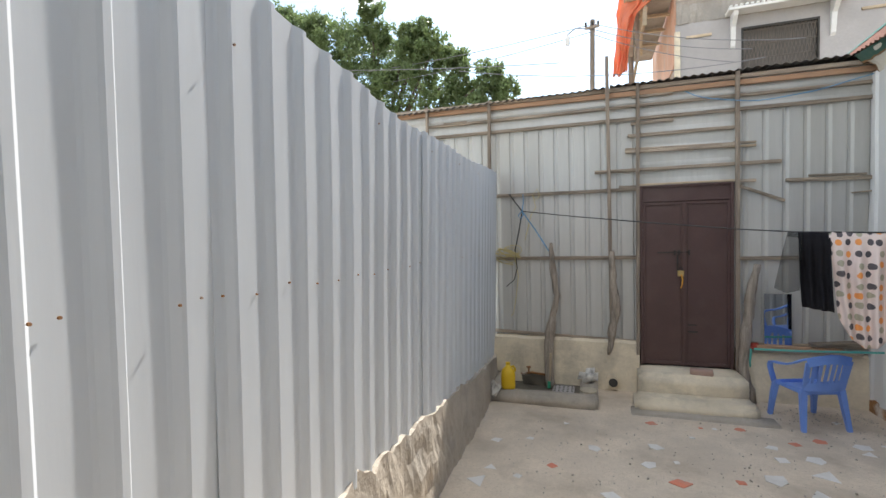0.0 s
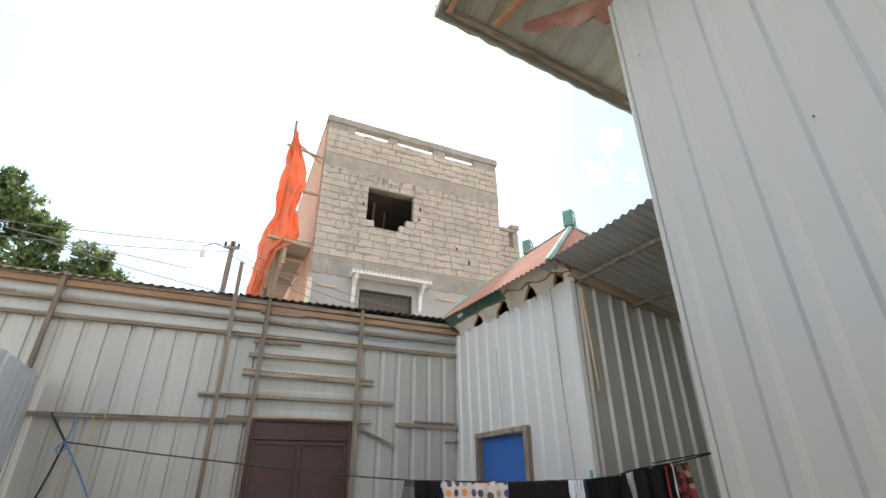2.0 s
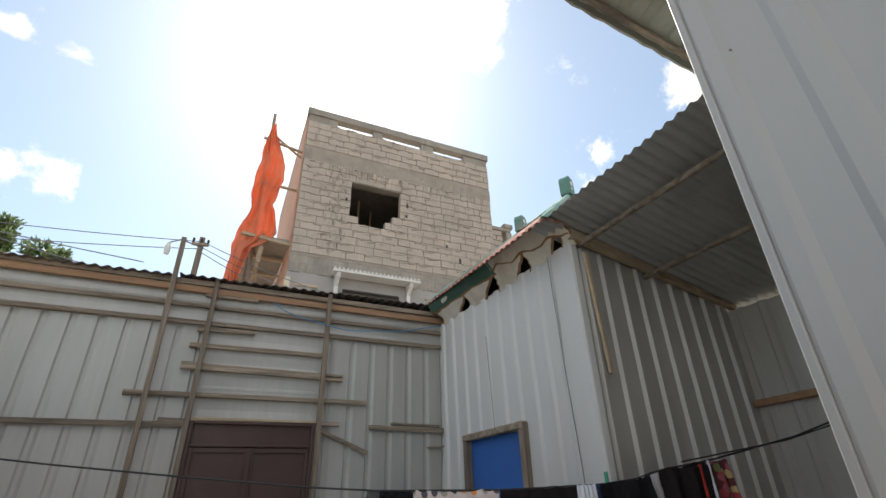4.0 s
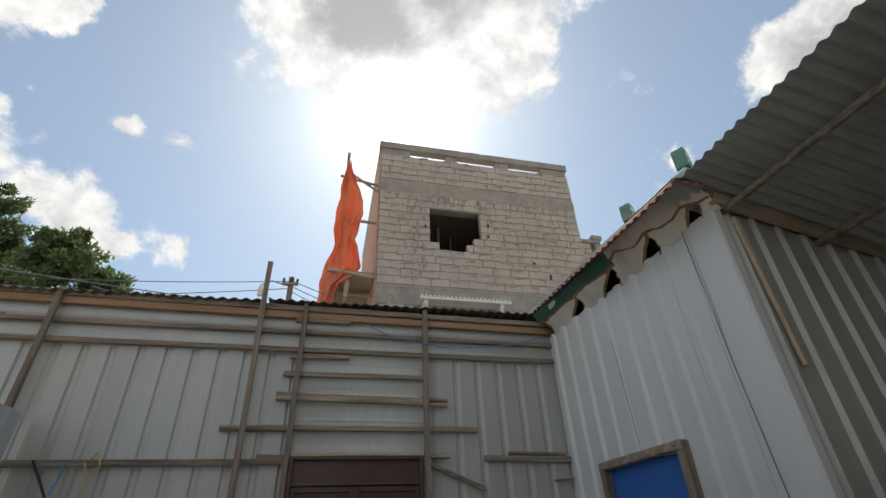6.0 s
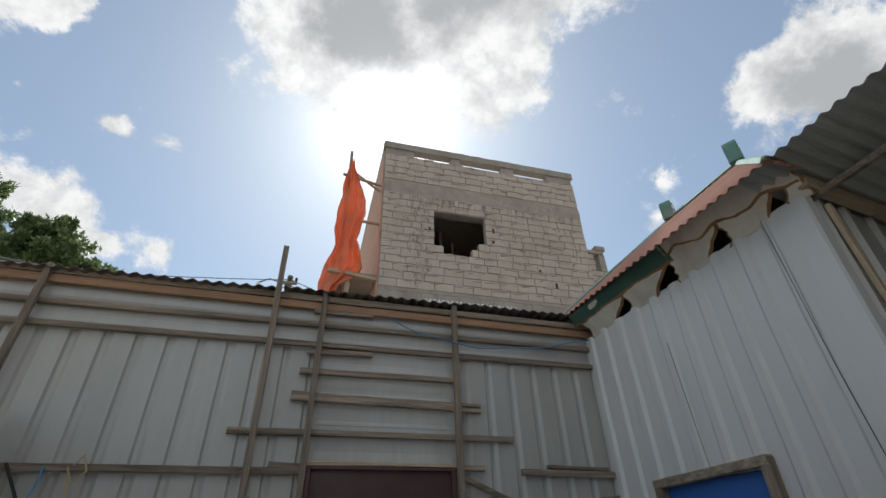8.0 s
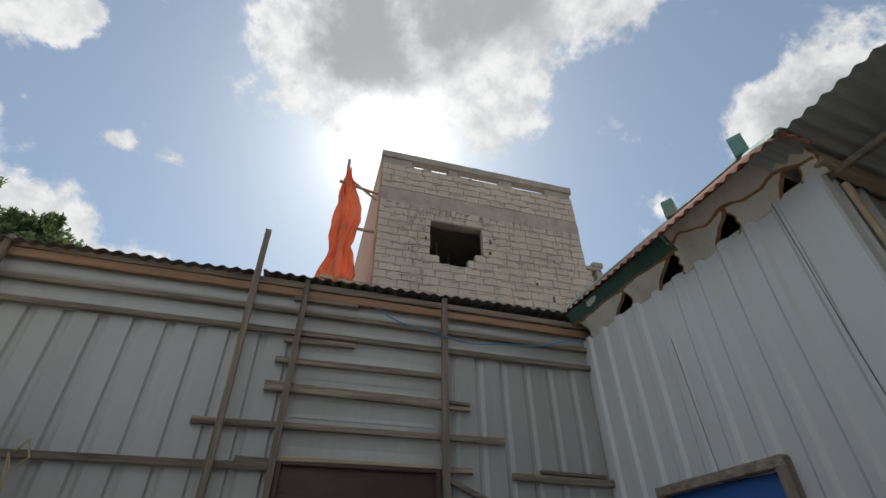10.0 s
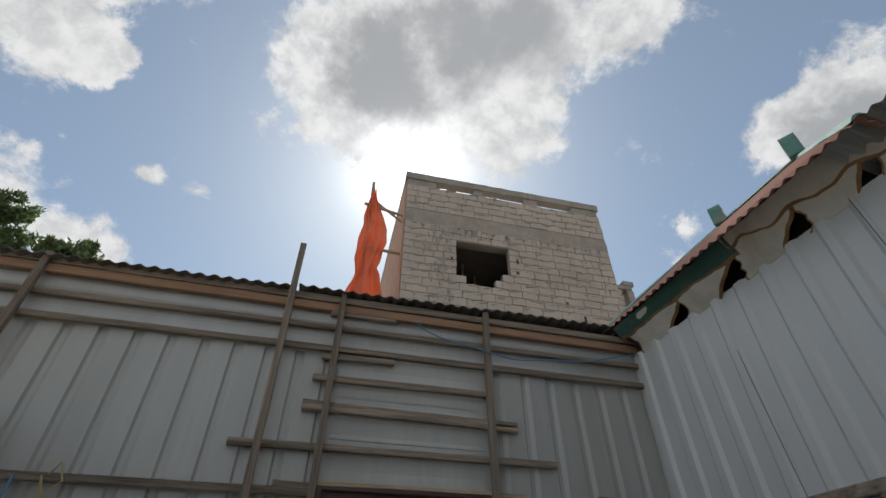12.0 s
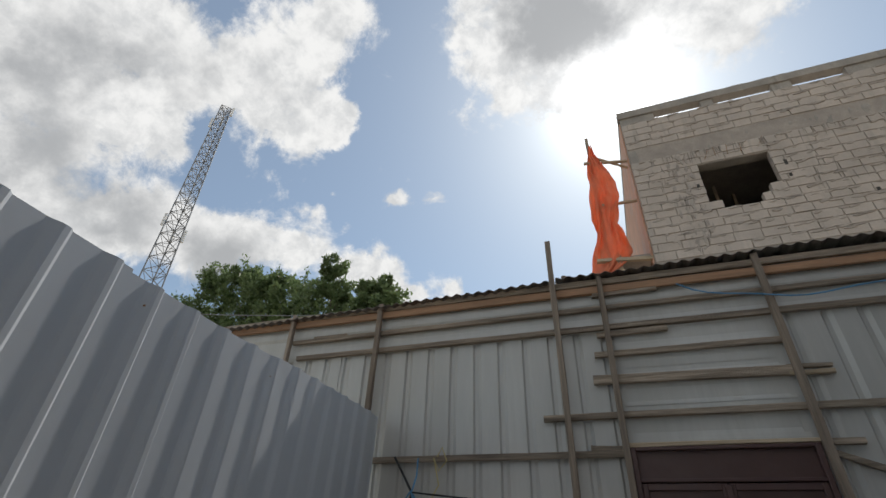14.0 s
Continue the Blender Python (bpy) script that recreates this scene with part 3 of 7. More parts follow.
for x0, z0, x1, z1, w in ((-1.98, 3.54, -1.99, 2.403, 0.045), (-1.153, 3.54, -1.168, 2.604, 0.05), (0.566, 3.56, 0.55, 0.441, 0.05), (1.554, 3.56, 1.562, 0.291, 0.055), (2.764, 3.409, 2.774, 0.492, 0.06)):
    n = 8
    path = [Vector((x0, WY - 0.075, z0)).lerp(Vector((x1, WY - 0.075, z1)), i / n) for i in range(n + 1)]
    part("stud", Shape().sweep(path, rect(w * 0.74, 0.04), (0, 1, 0), None, 0.002, rng), WOOD_UP, back)
path = [Vector((0.236, WY - 0.105, 3.885)).lerp(Vector((0.262, WY - 0.105, 0.75)), i / 12) for i in range(13)]
setting(part("trim", Shape().sweep(path, rect(0.04, 0.03), (0, 1, 0), None, 0.002, rng), WOOD_UP), "tall weathered timber pole nailed to the metal wall", "pole")
# plastered base of the wall
for x0, x1, z1 in ((-1.35, 0.565, 0.60), (1.545, 2.78, 0.56)):
    sh = Shape()
    n = int((x1 - x0) / 0.08)
    for i in range(n + 1):
        x = x0 + (x1 - x0) * i / n
        j = [0.02 * noise.noise(Vector((x * 5, q * 2.0, 4))) for q in range(4)]
        sh.v += [(x, WY + 0.05, -0.1), (x, WY + 0.05, z1), (x, WY - 0.06 + j[0] * 0.4, z1 + j[1]), (x, WY - 0.085 + j[2] * 0.5, z1 - 0.03 + j[1]), (x, WY - 0.10 + j[3], 0.25), (x, WY - 0.12 + j[0], -0.1)]
    for i in range(n):
        for q in range(5):
            a = i * 6 + q
            sh.f.append((a, a + 1, a + 7, a + 6))
    for a in (0, n * 6):
        sh.f.append(tuple(range(a, a + 6)))
    part("plinth", sh, PLASTER, back, "yellowish cement plinth")
part("infill", Shape().box(-3.3, 2.8, WY + 0.06, WY + 0.12, -0.1, 3.5), DARK, back)

# roof behind the back wall
back_roof = setting(thing("roof", "dark corrugated roof over the back wall", "roof"), "", "")
for x0, x1, dz in ((-3.5, -1.6, -0.004), (-1.62, 0.22, 0.0), (0.27, 1.6, 0.012), (1.58, 2.78, 0.016)):
    part("sheet", wavy_roof(x0, x1, lambda u, v, n, d=dz: (u, WY - 0.118 + v * 3.6, 3.519 + d + 0.018 * (u + 0.5) + n + v * 0.10), amp=0.009, pitch=0.085), ROOF_METAL, back_roof)

# ---- door in the back wall ----
door = setting(thing("door_1", "closed dark brown double steel door with a brass padlock", "door"), "", "")
DX0, DX1, DZ0, DZ1, DM = 0.578, 1.526, 0.33, 2.39, 1.040
DYF = WY - 0.045
sh = Shape()
sh.box(DX0, DX0 + 0.03, DYF - 0.03, DYF + 0.04, DZ0, DZ1, 0.004).box(DX1 - 0.03, DX1, DYF - 0.03, DYF + 0.04, DZ0, DZ1, 0.004).box(DX0 + 0.03, DX1 - 0.03, DYF - 0.03, DYF + 0.04, DZ1 - 0.02, DZ1, 0.004).box(DX0 + 0.03, DX1 - 0.03, DYF - 0.03, DYF + 0.03, 2.205, 2.225, 0.004)
part("frame", sh, DOOR_BROWN, door)
part("transom_panel", Shape().box(DX0 + 0.03, DX1 - 0.03, DYF, DYF + 0.02, 2.225, DZ1 - 0.02), DOOR_BROWN, door)
for x0, x1 in ((DX0 + 0.032, DM - 0.004), (DM + 0.004, DX1 - 0.032)):
    leaf = part("leaf", Shape().box(x0, x1, DYF - 0.005, DYF + 0.02, DZ0 + 0.01, 2.200), DOOR_BROWN, door)
    sh = Shape()
    sh.box(x0, x0 + 0.028, DYF - 0.022, DYF - 0.004, DZ0 + 0.01, 2.2, 0.003).box(x1 - 0.028, x1, DYF - 0.022, DYF - 0.004, DZ0 + 0.01, 2.2, 0.003).box(x0 + 0.028, x1 - 0.028, DYF - 0.022, DYF - 0.004, 2.165, 2.2, 0.003).box(x0 + 0.028, x1 - 0.028, DYF - 0.022, DYF - 0.004, DZ0 + 0.01, DZ0 + 0.05, 0.003)
    part("leaf_frame", sh, DOOR_BROWN, leaf)
part("astragal", Shape().box(DM - 0.018, DM + 0.014, DYF - 0.036, DYF - 0.022, DZ0 + 0.02, 2.19, 0.003), DOOR_BROWN, door)
part("slide_bolt", Shape().sweep([(0.76, DYF - 0.03, 1.628), (1.09, DYF - 0.03, 1.632)], circle(0.007)), IRON, door)
sh = Shape()
for x in (0.93, 0.97, 1.075):
    sh.box(x, x + 0.018, DYF - 0.042, DYF - 0.02, 1.60, 1.655, 0.003)
sh.box(0.96, 0.975, DYF - 0.03, DYF - 0.02, 1.42, 1.60, 0.002)
part("hasp", sh, IRON, door)
BRASS = material("worn brass", (0.50, 0.38, 0.17), 0.4, 0.8, 0.2, 10, 60, 0.1)
YELLOW_CORD = material("orange cord", (0.75, 0.36, 0.04), 0.7, 0.0, 0.1, 10, 60, 0.2)
part("padlock", Shape().box(0.965, 1.03, DYF - 0.065, DYF - 0.03, 1.36, 1.425, 0.006), BRASS, door)
part("shackle", Shape().sweep([(0.978 + 0.02 - 0.02 * math.cos(a), DYF - 0.048, 1.42 + 0.045 * math.sin(a)) for a in [math.pi * i / 8 for i in range(9)]], circle(0.005), (0, 1, 0)), IRON, door)
part("cord", Shape().sweep([(1.0, DYF - 0.07, 1.38), (1.012, DYF - 0.075, 1.33), (1.008, DYF - 0.072, 1.27), (0.995, DYF - 0.07, 1.23)], circle(0.007)), YELLOW_CORD, door)
part("bolt_plate", Shape().box(1.06, 1.17, DYF - 0.018, DYF - 0.004, 0.72, 0.735, 0.003).box(1.07, 1.16, DYF - 0.018, DYF - 0.004, 0.80, 0.81, 0.003), IRON, door)

# ---- white house with the blue door ----
HP, HQ = Vector((2.745, 5.92)), Vector((2.895, 4.075))
HD = (HQ - HP).normalized()
HN = Vector((HD.y, -HD.x))
if HN.x > 0:
    HN = -HN
HL = (HQ - HP).length


def house_place(u, n, z):
    p = HP + HD * u + HN * n
    return (p.x, p.y, z)


house = setting(thing("wall_east", "white ribbed metal house wall with rusty foot", "wall"), "", "")
BU0, BU1, BZ0, BZ1 = 0.40, 1.14, 0.36, 2.25
house_top = lambda q: 3.40 + 0.045 * q + 0.012 * noise.noise(Vector((q * 6, 1, 1)))
house_low = lambda q: 0.10 + 0.02 * noise.noise(Vector((q * 5, 3, 1)))
part("sheet", ribbed_sheet(-0.085, BU0, house_place, house_low, house_top, depth=0.019, pitch=0.183, start=0.424, seed=40, wob=0.02), HOUSE_METAL, house)
part("sheet", ribbed_sheet(BU0, BU1, house_place, lambda q: BZ1, house_top, depth=0.019, pitch=0.183, start=0.424, seed=40, wob=0.02), HOUSE_METAL, house)
part("sheet", ribbed_sheet(BU0, BU1, house_place, house_low, lambda q: BZ0, depth=0.019, pitch=0.183, start=0.424, seed=40, wob=0.02, rows=2), HOUSE_METAL, house)
part("sheet", ribbed_sheet(BU1, 1.665, house_place, house_low, house_top, depth=0.019, pitch=0.183, start=0.424, seed=40, wob=0.02), HOUSE_METAL, house)
part("corner_sheet", ribbed_sheet(1.645, HL, house_place, house_low, house_top, depth=0.0, lift=0.02, seed=42, wob=0.015, pitch=0.1), HOUSE_METAL, house)
for u0, u1, z0, z1 in ((0, BU0, 0, 3.4), (BU1, HL, 0, 3.4), (BU0, BU1, BZ1, 3.4), (BU0, BU1, 0, BZ0)):
    sh = Shape()
    vs = [house_place(u, n, z) for u in (u0, u1) for n in (-0.03, -0.09) for z in (z0, z1)]
    part("studwork", sh.add(vs, [(0, 1, 3, 2), (4, 6, 7, 5), (0, 4, 5, 1), (2, 3, 7, 6), (0, 2, 6, 4), (1, 5, 7, 3)]), DARK, house)
# thin dark strips laid on the sheets as the shadow in their laps
for knots in (((1.645, 3.47), (1.663, 2.6), (1.69, 1.98), (1.70, 0.25)), ((0.768, 3.07), (0.79, 2.55), (0.802, 2.30))):
    out_n = 0.024 if knots[0][0] > 1 else 0.021
    part("lap_gap", Shape().sweep([house_place(u, out_n, z) for u, z in knots], rect(0.0028, 0.003, 0.0006), (HD.x, HD.y, 0)), DARK, house)
# return wall under the porch roof
SY = 4.055


def return_place(u, n, z):
    return (u, SY - n, z)


porch_wall = setting(thing("wall_porch", "grey ribbed metal wall under the porch roof", "wall"), "", "")
porch_top = lambda q: 3.50 - 0.19 * (q - 2.9)
for i, (x0, x1) in enumerate(((2.90, 3.75), (3.75, 4.56))):
    part("sheet", ribbed_sheet(x0, x1 + 0.01, return_place, lambda q: 0.0, porch_top, depth=0.024, pitch=0.179, start=3.02, prof="porch", seed=50 + i, lift=0.003 * i, rows=4), PORCH_METAL, porch_wall)
plank((2.86, SY - 0.06, 3.525), (4.56, SY - 0.06, 3.195), 0.075, 0.05, PALE_WOOD, porch_wall, "wall_plate")
plank((2.98, SY - 0.05, 3.40), (3.02, SY - 0.05, 2.52), 0.026, 0.03, PALE_WOOD, porch_wall, "batten")
inner = setting(thing("wall_inner", "grey ribbed metal wall at the porch end", "wall"), "", "")
part("sheet", ribbed_sheet(2.0, 4.07, lambda u, n, z: (4.55 - n, u, z), lambda q: 0.0, lambda q: 3.16, depth=0.02, seed=60, rows=3), PORCH_METAL, inner)
plank((4.51, 4.05, 2.40), (4.51, 2.3, 2.44), 0.05, 0.04, NEW_WOOD, inner, "rail")

# ---- metal house beside the walk ----
panel = setting(thing("wall_south_east", "tall white ribbed metal house wall", "wall"), "", "")


def panel_place(u, n, z):
    return (1.90 - n, u, z)


u, k = 2.29, 0
while u > -3.6:
    e = max(u - 0.98, -3.7)
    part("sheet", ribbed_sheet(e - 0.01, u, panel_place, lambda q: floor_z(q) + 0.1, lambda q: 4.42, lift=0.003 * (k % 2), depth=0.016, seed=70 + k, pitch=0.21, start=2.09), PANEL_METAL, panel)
    u, k = e, k + 1
part("lap_seam", Shape().sweep([panel_place(2.29 - 0.02 * i, trapezoid(0.20 - 0.02 * i, 0.21, 0.016) + 0.004, 1.488 + 0.002 * math.sin(i * 0.7)) for i in range(90)], circle(0.0009, 5), (0, 0, 1)), DARK, panel)
part("corner_trim", Shape().box(1.885, 1.925, 2.29, 2.315, 0.15, 4.42, 0.004), PANEL_METAL, panel)
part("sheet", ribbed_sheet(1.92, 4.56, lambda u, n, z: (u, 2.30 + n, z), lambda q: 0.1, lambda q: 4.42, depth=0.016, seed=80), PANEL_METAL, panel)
part("studwork", Shape().box(1.96, 4.5, -3.6, 2.24, 0.05, 4.4), DARK, panel)
# unseen end wall, made tall to keep sky light off the near fence
rear = setting(thing("wall_south", "unseen plain metal sheet wall raised to shade the yard", "wall"), "", "")
part("sheet", ribbed_sheet(-0.5, 1.95, lambda u, n, z: (u, -3.6 + n, z), lambda q: 0.3, lambda q: 4.4, seed=90), FENCE_METAL, rear)

# overhanging roof of that house
over = setting(thing("roof", "overhanging ribbed metal roof with broken red fascia", "roof"), "", "")
OX, OY = 1.15, 3.10


def over_place(u, v, n):
    y = OY - v * 2.4
    return (u, y, 5.035 - 0.10 * u + v * 0.55 + n)


sh = ribbed_sheet(OX - 0.02, 4.8, lambda u, n, z: over_place(u, z, n), lambda q: 0.0, lambda q: 1.0, depth=0.02, seed=95, rows=4, pitch=0.2)
part("sheet", sh, EAVE_METAL, over)
plank((OX + 0.02, OY - 0.05, 4.88), (4.8, OY - 0.05, 4.52), 0.05, 0.04, WOOD, over, "eave_board")
plank((OX + 0.05, OY - 0.05, 4.87), (OX + 0.05, 0.8, 5.38), 0.06, 0.04, NEW_WOOD, over, "rafter")
plank((1.55, OY - 0.10, 4.84), (1.75, 2.2, 4.94), 0.05, 0.05, NEW_WOOD, over, "rafter")

# unseen rear slope, carried out to OX to shade the near fence
part("sheet", ribbed_sheet(OX - 0.02, 4.8, lambda u, n, z: (u, 0.72 - z * 4.6, 5.60 - 0.10 * u - z * 0.95 + n), lambda q: 0.0, lambda q: 1.0, depth=0.02, seed=96, rows=4, pitch=0.2), EAVE_METAL, over)
outer = setting(thing("wall_outer", "plain metal sheets closing the outer sides of the sheds", "wall"), "", "")
for q0, q1, place, low, high in (
        (-3.6, 2.3, lambda u, n, z: (4.56 + n, u, z), 0.0, 4.6), (1.92, 4.56, lambda u, n, z: (u, -3.64 - n, z), 0.0, 4.5),
        (4.07, 5.92, lambda u, n, z: (4.56 + n, u, z), 0.0, 3.55), (2.80, 4.56, lambda u, n, z: (u, 6.06 + n, z), 0.0, 3.6),
        (6.0, 9.40, lambda u, n, z: (-3.36 - n, u, z), 0.0, 3.5), (6.02, 9.40, lambda u, n, z: (2.74 + n, u, z), 0.0, 3.55), (-3.36, 2.74, lambda u, n, z: (u, 9.42 + n, z), 0.0, 3.80)):
    part("sheet", ribbed_sheet(q0, q1, place, lambda q, v=low: v, lambda q, v=high: v, depth=0.02, seed=97, rows=2), PORCH_METAL, outer)

# ---- porch roof ----
porch_roof = setting(thing("roof", "grey corrugated porch roof on timber purlins", "roof"), "", "")


def porch_place(u, v, n):
    x = 2.64 + v * 2.05
    return (x, u, 3.603 - 0.22 * (x - 2.64) + n)


for i, (y0, y1) in enumerate(((1.85, 2.75), (2.70, 3.50), (3.45, 4.16))):
    part("sheet", wavy_roof(y0, y1, lambda u, v, n, j=i: porch_place(u, v, n + 0.003 * j), amp=0.010, seed=i), PORCH_ROOF, porch_roof)
for x in (2.96, 3.62):
    z = 3.578 - 0.22 * (x - 2.64) - 0.035
    a, b = (x, 4.10, z), (x, 2.32, z - 0.01)
    n = 6
    path = [Vector(a).lerp(Vector(b), i / n) for i in range(n + 1)]
    part("purlin", Shape().sweep(path, rect(0.036, 0.032), (0, 0, 1), None, 0.003, rng), WOOD, porch_roof)

# roofing screws
SCREW = Shape().sweep([(-0.003, 0, 0), (0.003, 0, 0)], circle(0.0034, 7))
first = None
for who, place, spots in ((fence, fence_place, [(u, 1.86 - 0.035 * u) for u in (0.637, 0.695, 0.957, 1.034, 1.109, 1.251, 1.42, 1.60, 1.767, 1.95, 2.13, 2.31, 2.66, 2.84, 3.2, 3.55, 3.9, 4.3, 4.7)] + [(u, 2.5) for u in (1.16, 2.2, 3.1, 3.85, 4.6)]), (panel, panel_place, [(u, 1.535) for u in (2.27, 2.20, 2.09, 1.99, 1.87, 1.77, 1.62, 1.41, 1.2, 1.02)] + [(u, z) for u in (2.2, 1.62, 1.02) for z in (3.02, 3.9)])):
    for u, z in spots:
        if first is None:
            first = part("screw", SCREW, RUST, who)
            ob = first
        else:
            ob = new("screw", first.data)
            ob.parent = who
        out = fence_out(u, 0.0155) + 0.007 if who is fence else trapezoid(u - 2.09, 0.21, 0.016)
        ob.location = place(u, out + 0.004, z + rng.uniform(-0.012, 0.012))

# ---- blue door ----
blue = setting(thing("door_2", "closed blue metal door in a bare timber frame", "door"), "", "")


def house_bar(u0, z0, u1, z1, w, d, n0, mat, parent, name):
    """A timber bar lying on the house wall."""
    k = 4
    path = [Vector(house_place(u0 + (u1 - u0) * i / k, n0, z0 + (z1 - z0) * i / k)) for i in range(k + 1)]
    return part(name, Shape().sweep(path, rect(d, w, 0.004) if abs(u1 - u0) > abs(z1 - z0) else rect(d, w, 0.004), (0, 0, 1) if abs(u1 - u0) > abs(z1 - z0) else (HD.x, HD.y, 0), None, 0.002, rng), mat, parent)


leaf_vs = [house_place(u, n, z) for u in (BU0 + 0.002, BU1 - 0.002) for n in (-0.012, -0.06) for z in (BZ0 + 0.002, BZ1 - 0.002)]
BOXF = [(0, 1, 3, 2), (4, 6, 7, 5), (0, 4, 5, 1), (2, 3, 7, 6), (0, 2, 6, 4), (1, 5, 7, 3)]
part("leaf", Shape().add(leaf_vs, BOXF), BLUE_DOOR, blue)
rail_vs = [house_place(u, n, z) for u in (BU0 + 0.05, BU1 - 0.05) for n in (-0.004, -0.012) for z in (0.98, 1.0)]
part("rusty_seam", Shape().add(rail_vs, BOXF), RUST, blue)
house_bar(BU0 - 0.01, BZ0 - 0.02, BU0 - 0.01, BZ1 + 0.02, 0.055, 0.06, 0.02, WOOD_UP, blue, "frame_post")
house_bar(BU1 + 0.01, BZ0 - 0.06, BU1 + 0.01, BZ1 + 0.05, 0.055, 0.06, 0.02, WOOD_UP, blue, "frame_post")
house_bar(BU0 - 0.035, BZ1 + 0.01, BU1 + 0.035, BZ1 + 0.035, 0.05, 0.06, 0.024, WOOD, blue, "frame_head")
house_bar(BU0, BZ0 - 0.005, BU1, BZ0 - 0.02, 0.05, 0.05, 0.02, WHITE_PAINT, blue, "frame_sill")
# rusted skirt at the foot of the wall
sh = Shape()
n = 30
for i in range(n + 1):
    u = 0.02 + (HL - 0.04) * i / n
    zf = floor_z(HP.y + HD.y * u)
    top = zf + 0.10 + 0.06 * noise.noise(Vector((u * 6, 5, 0)))
    sh.v += [house_place(u, 0.028, top), house_place(u, 0.036 + 0.01 * noise.noise(Vector((u * 9, 1, 7))), zf - 0.03), house_place(u, -0.02, zf - 0.03), house_place(u, -0.02, top)]
for i in range(n):
    for q in range(4):
        a = i * 4 + q
        b = i * 4 + (q + 1) % 4
        sh.f.append((a, b, b + 4, a + 4))
part("skirt", sh, RUST, house, "rusted peeling metal skirt")
cv = [(HQ.x - 0.028, HQ.y + 0.02), (HQ.x - 0.024, HQ.y - 0.030), (HQ.x - 0.010, HQ.y - 0.042), (HQ.x + 0.03, SY - 0.030), (HQ.x + 0.03, SY + 0.03), (HQ.x + 0.0, HQ.y + 0.03)]
sh = Shape()
sh.v = [(x, y, z) for z in (0.08, 3.49) for x, y in cv]
sh.f = [(i, (i + 1) % 6, 6 + (i + 1) % 6, 6 + i) for i in range(6)] + [tuple(range(6)), tuple(range(6, 12))]
part("corner_sheet", sh, HOUSE_METAL, house)

# broken soffit boards under the eave
soffit = setting(thing("trim", "broken painted soffit boards with rotten brown edges", "soffit"), "", "")


def soffit_place(u, v, n=0.0):
    """u along the wall, v from the wall top (0) to the eave (1)."""
    p = HP + HD * u + HN * (0.01 + 0.19 * v + n)
    return (p.x, p.y, 3.385 + 0.045 * u + 0.225 * v + n * 0.3)


def soffit_board(u0, u1, low, high, mat, seed, n0=0.0):
    sh, k = Shape(), max(4, int((u1 - u0) / 0.03))
    rim = Shape()
    for i in range(k + 1):
        u = u0 + (u1 - u0) * i / k
        a, b = low(u), high(u)
        a += 0.05 * noise.noise(Vector((u * 14, seed, 0)))
        b += 0.05 * noise.noise(Vector((u * 14, seed, 5)))
        sh.v += [soffit_place(u, a, n0), soffit_place(u, b, n0), soffit_place(u, b, n0 - 0.012), soffit_place(u, a, n0 - 0.012)]
        rim.v += [soffit_place(u, a - 0.015, n0 + 0.003), soffit_place(u, a + 0.020 + 0.015 * noise.noise(Vector((u * 22, 1, seed))), n0 + 0.003), soffit_place(u, a + 0.02, n0 - 0.014), soffit_place(u, a - 0.015, n0 - 0.014)]
    for s in (sh, rim):
        for i in range(k):
            for q in range(4):
                x, y = i * 4 + q, i * 4 + (q + 1) % 4
                s.f.append((x, y, y + 4, x + 4))
        s.f += [(0, 1, 2, 3), tuple(range(k * 4, k * 4 + 4))]
    board = part("board", sh, mat, soffit)
    part("rotten_edge", rim, RAW_EDGE, board)


def bites(u):
    """How far down the eave board still reaches."""
    return 0.70 - 0.34 * (u - 1.05) - 0.17 * abs(math.sin(u * 10.5 + 0.4))


def torn_board(left, right, top, seed):
    """A board between two torn ends; left and right give u at the height v."""
    sh, rows, cols = Shape(), 14, 10
    ends = []
    for j in range(rows + 1):
        v = -0.06 + (top + 0.06) * j / rows
        a = left(v) + 0.022 * noise.noise(Vector((seed, v * 9, 0))) + 0.010 * noise.noise(Vector((seed, v * 26, 3)))
        b = right(v) + 0.022 * noise.noise(Vector((seed, v * 9, 7))) + 0.010 * noise.noise(Vector((seed, v * 26, 9)))
        ends.append((v, a, b))
    for back in (0.0, -0.012):
        for v, a, b in ends:
            for i in range(cols + 1):
                u = a + (b - a) * i / cols
                bulge = 0.008 * math.sin(math.pi * i / cols) + 0.006 * noise.noise(Vector((u * 5, v * 4, seed)))
                sh.v.append(soffit_place(u, v, bulge + back))
    w, size = cols + 1, (rows + 1) * (cols + 1)
    for j in range(rows):
        for i in range(cols):
            a = j * w + i
            sh.f += [(a, a + 1, a + w + 1, a + w), (size + a, size + a + w, size + a + w + 1, size + a + 1)]
        for i in (0, cols):
            a = j * w + i
            sh.f.append((a, a + w, size + a + w, size + a))
    for i in range(cols):
        for a in (i, rows * w + i):
            sh.f.append((a, a + 1, size + a + 1, size + a))
    board = part("board", sh, PLYWOOD, soffit)
    for side in (1, 2):
        d = 0.008 if side == 1 else -0.008
        rim = Shape()
        for e in ends:
            t = 0.7 + 0.6 * noise.noise(Vector((e[0] * 11, seed, side)))
            rim.v += [soffit_place(e[side] - d * 0.4, e[0], 0.004), soffit_place(e[side] + d * t, e[0], 0.004), soffit_place(e[side] + d * t, e[0], -0.016), soffit_place(e[side] - d * 0.4, e[0], -0.016)]
        for i in range(rows):
            for q in range(4):
                x, y = i * 4 + q, i * 4 + (q + 1) % 4
                rim.f.append((x, y, y + 4, x + 4))
        rim.f += [(0, 1, 2, 3), tuple(range(rows * 4, rows * 4 + 4))]
        part("rotten_edge", rim, RAW_EDGE, board)


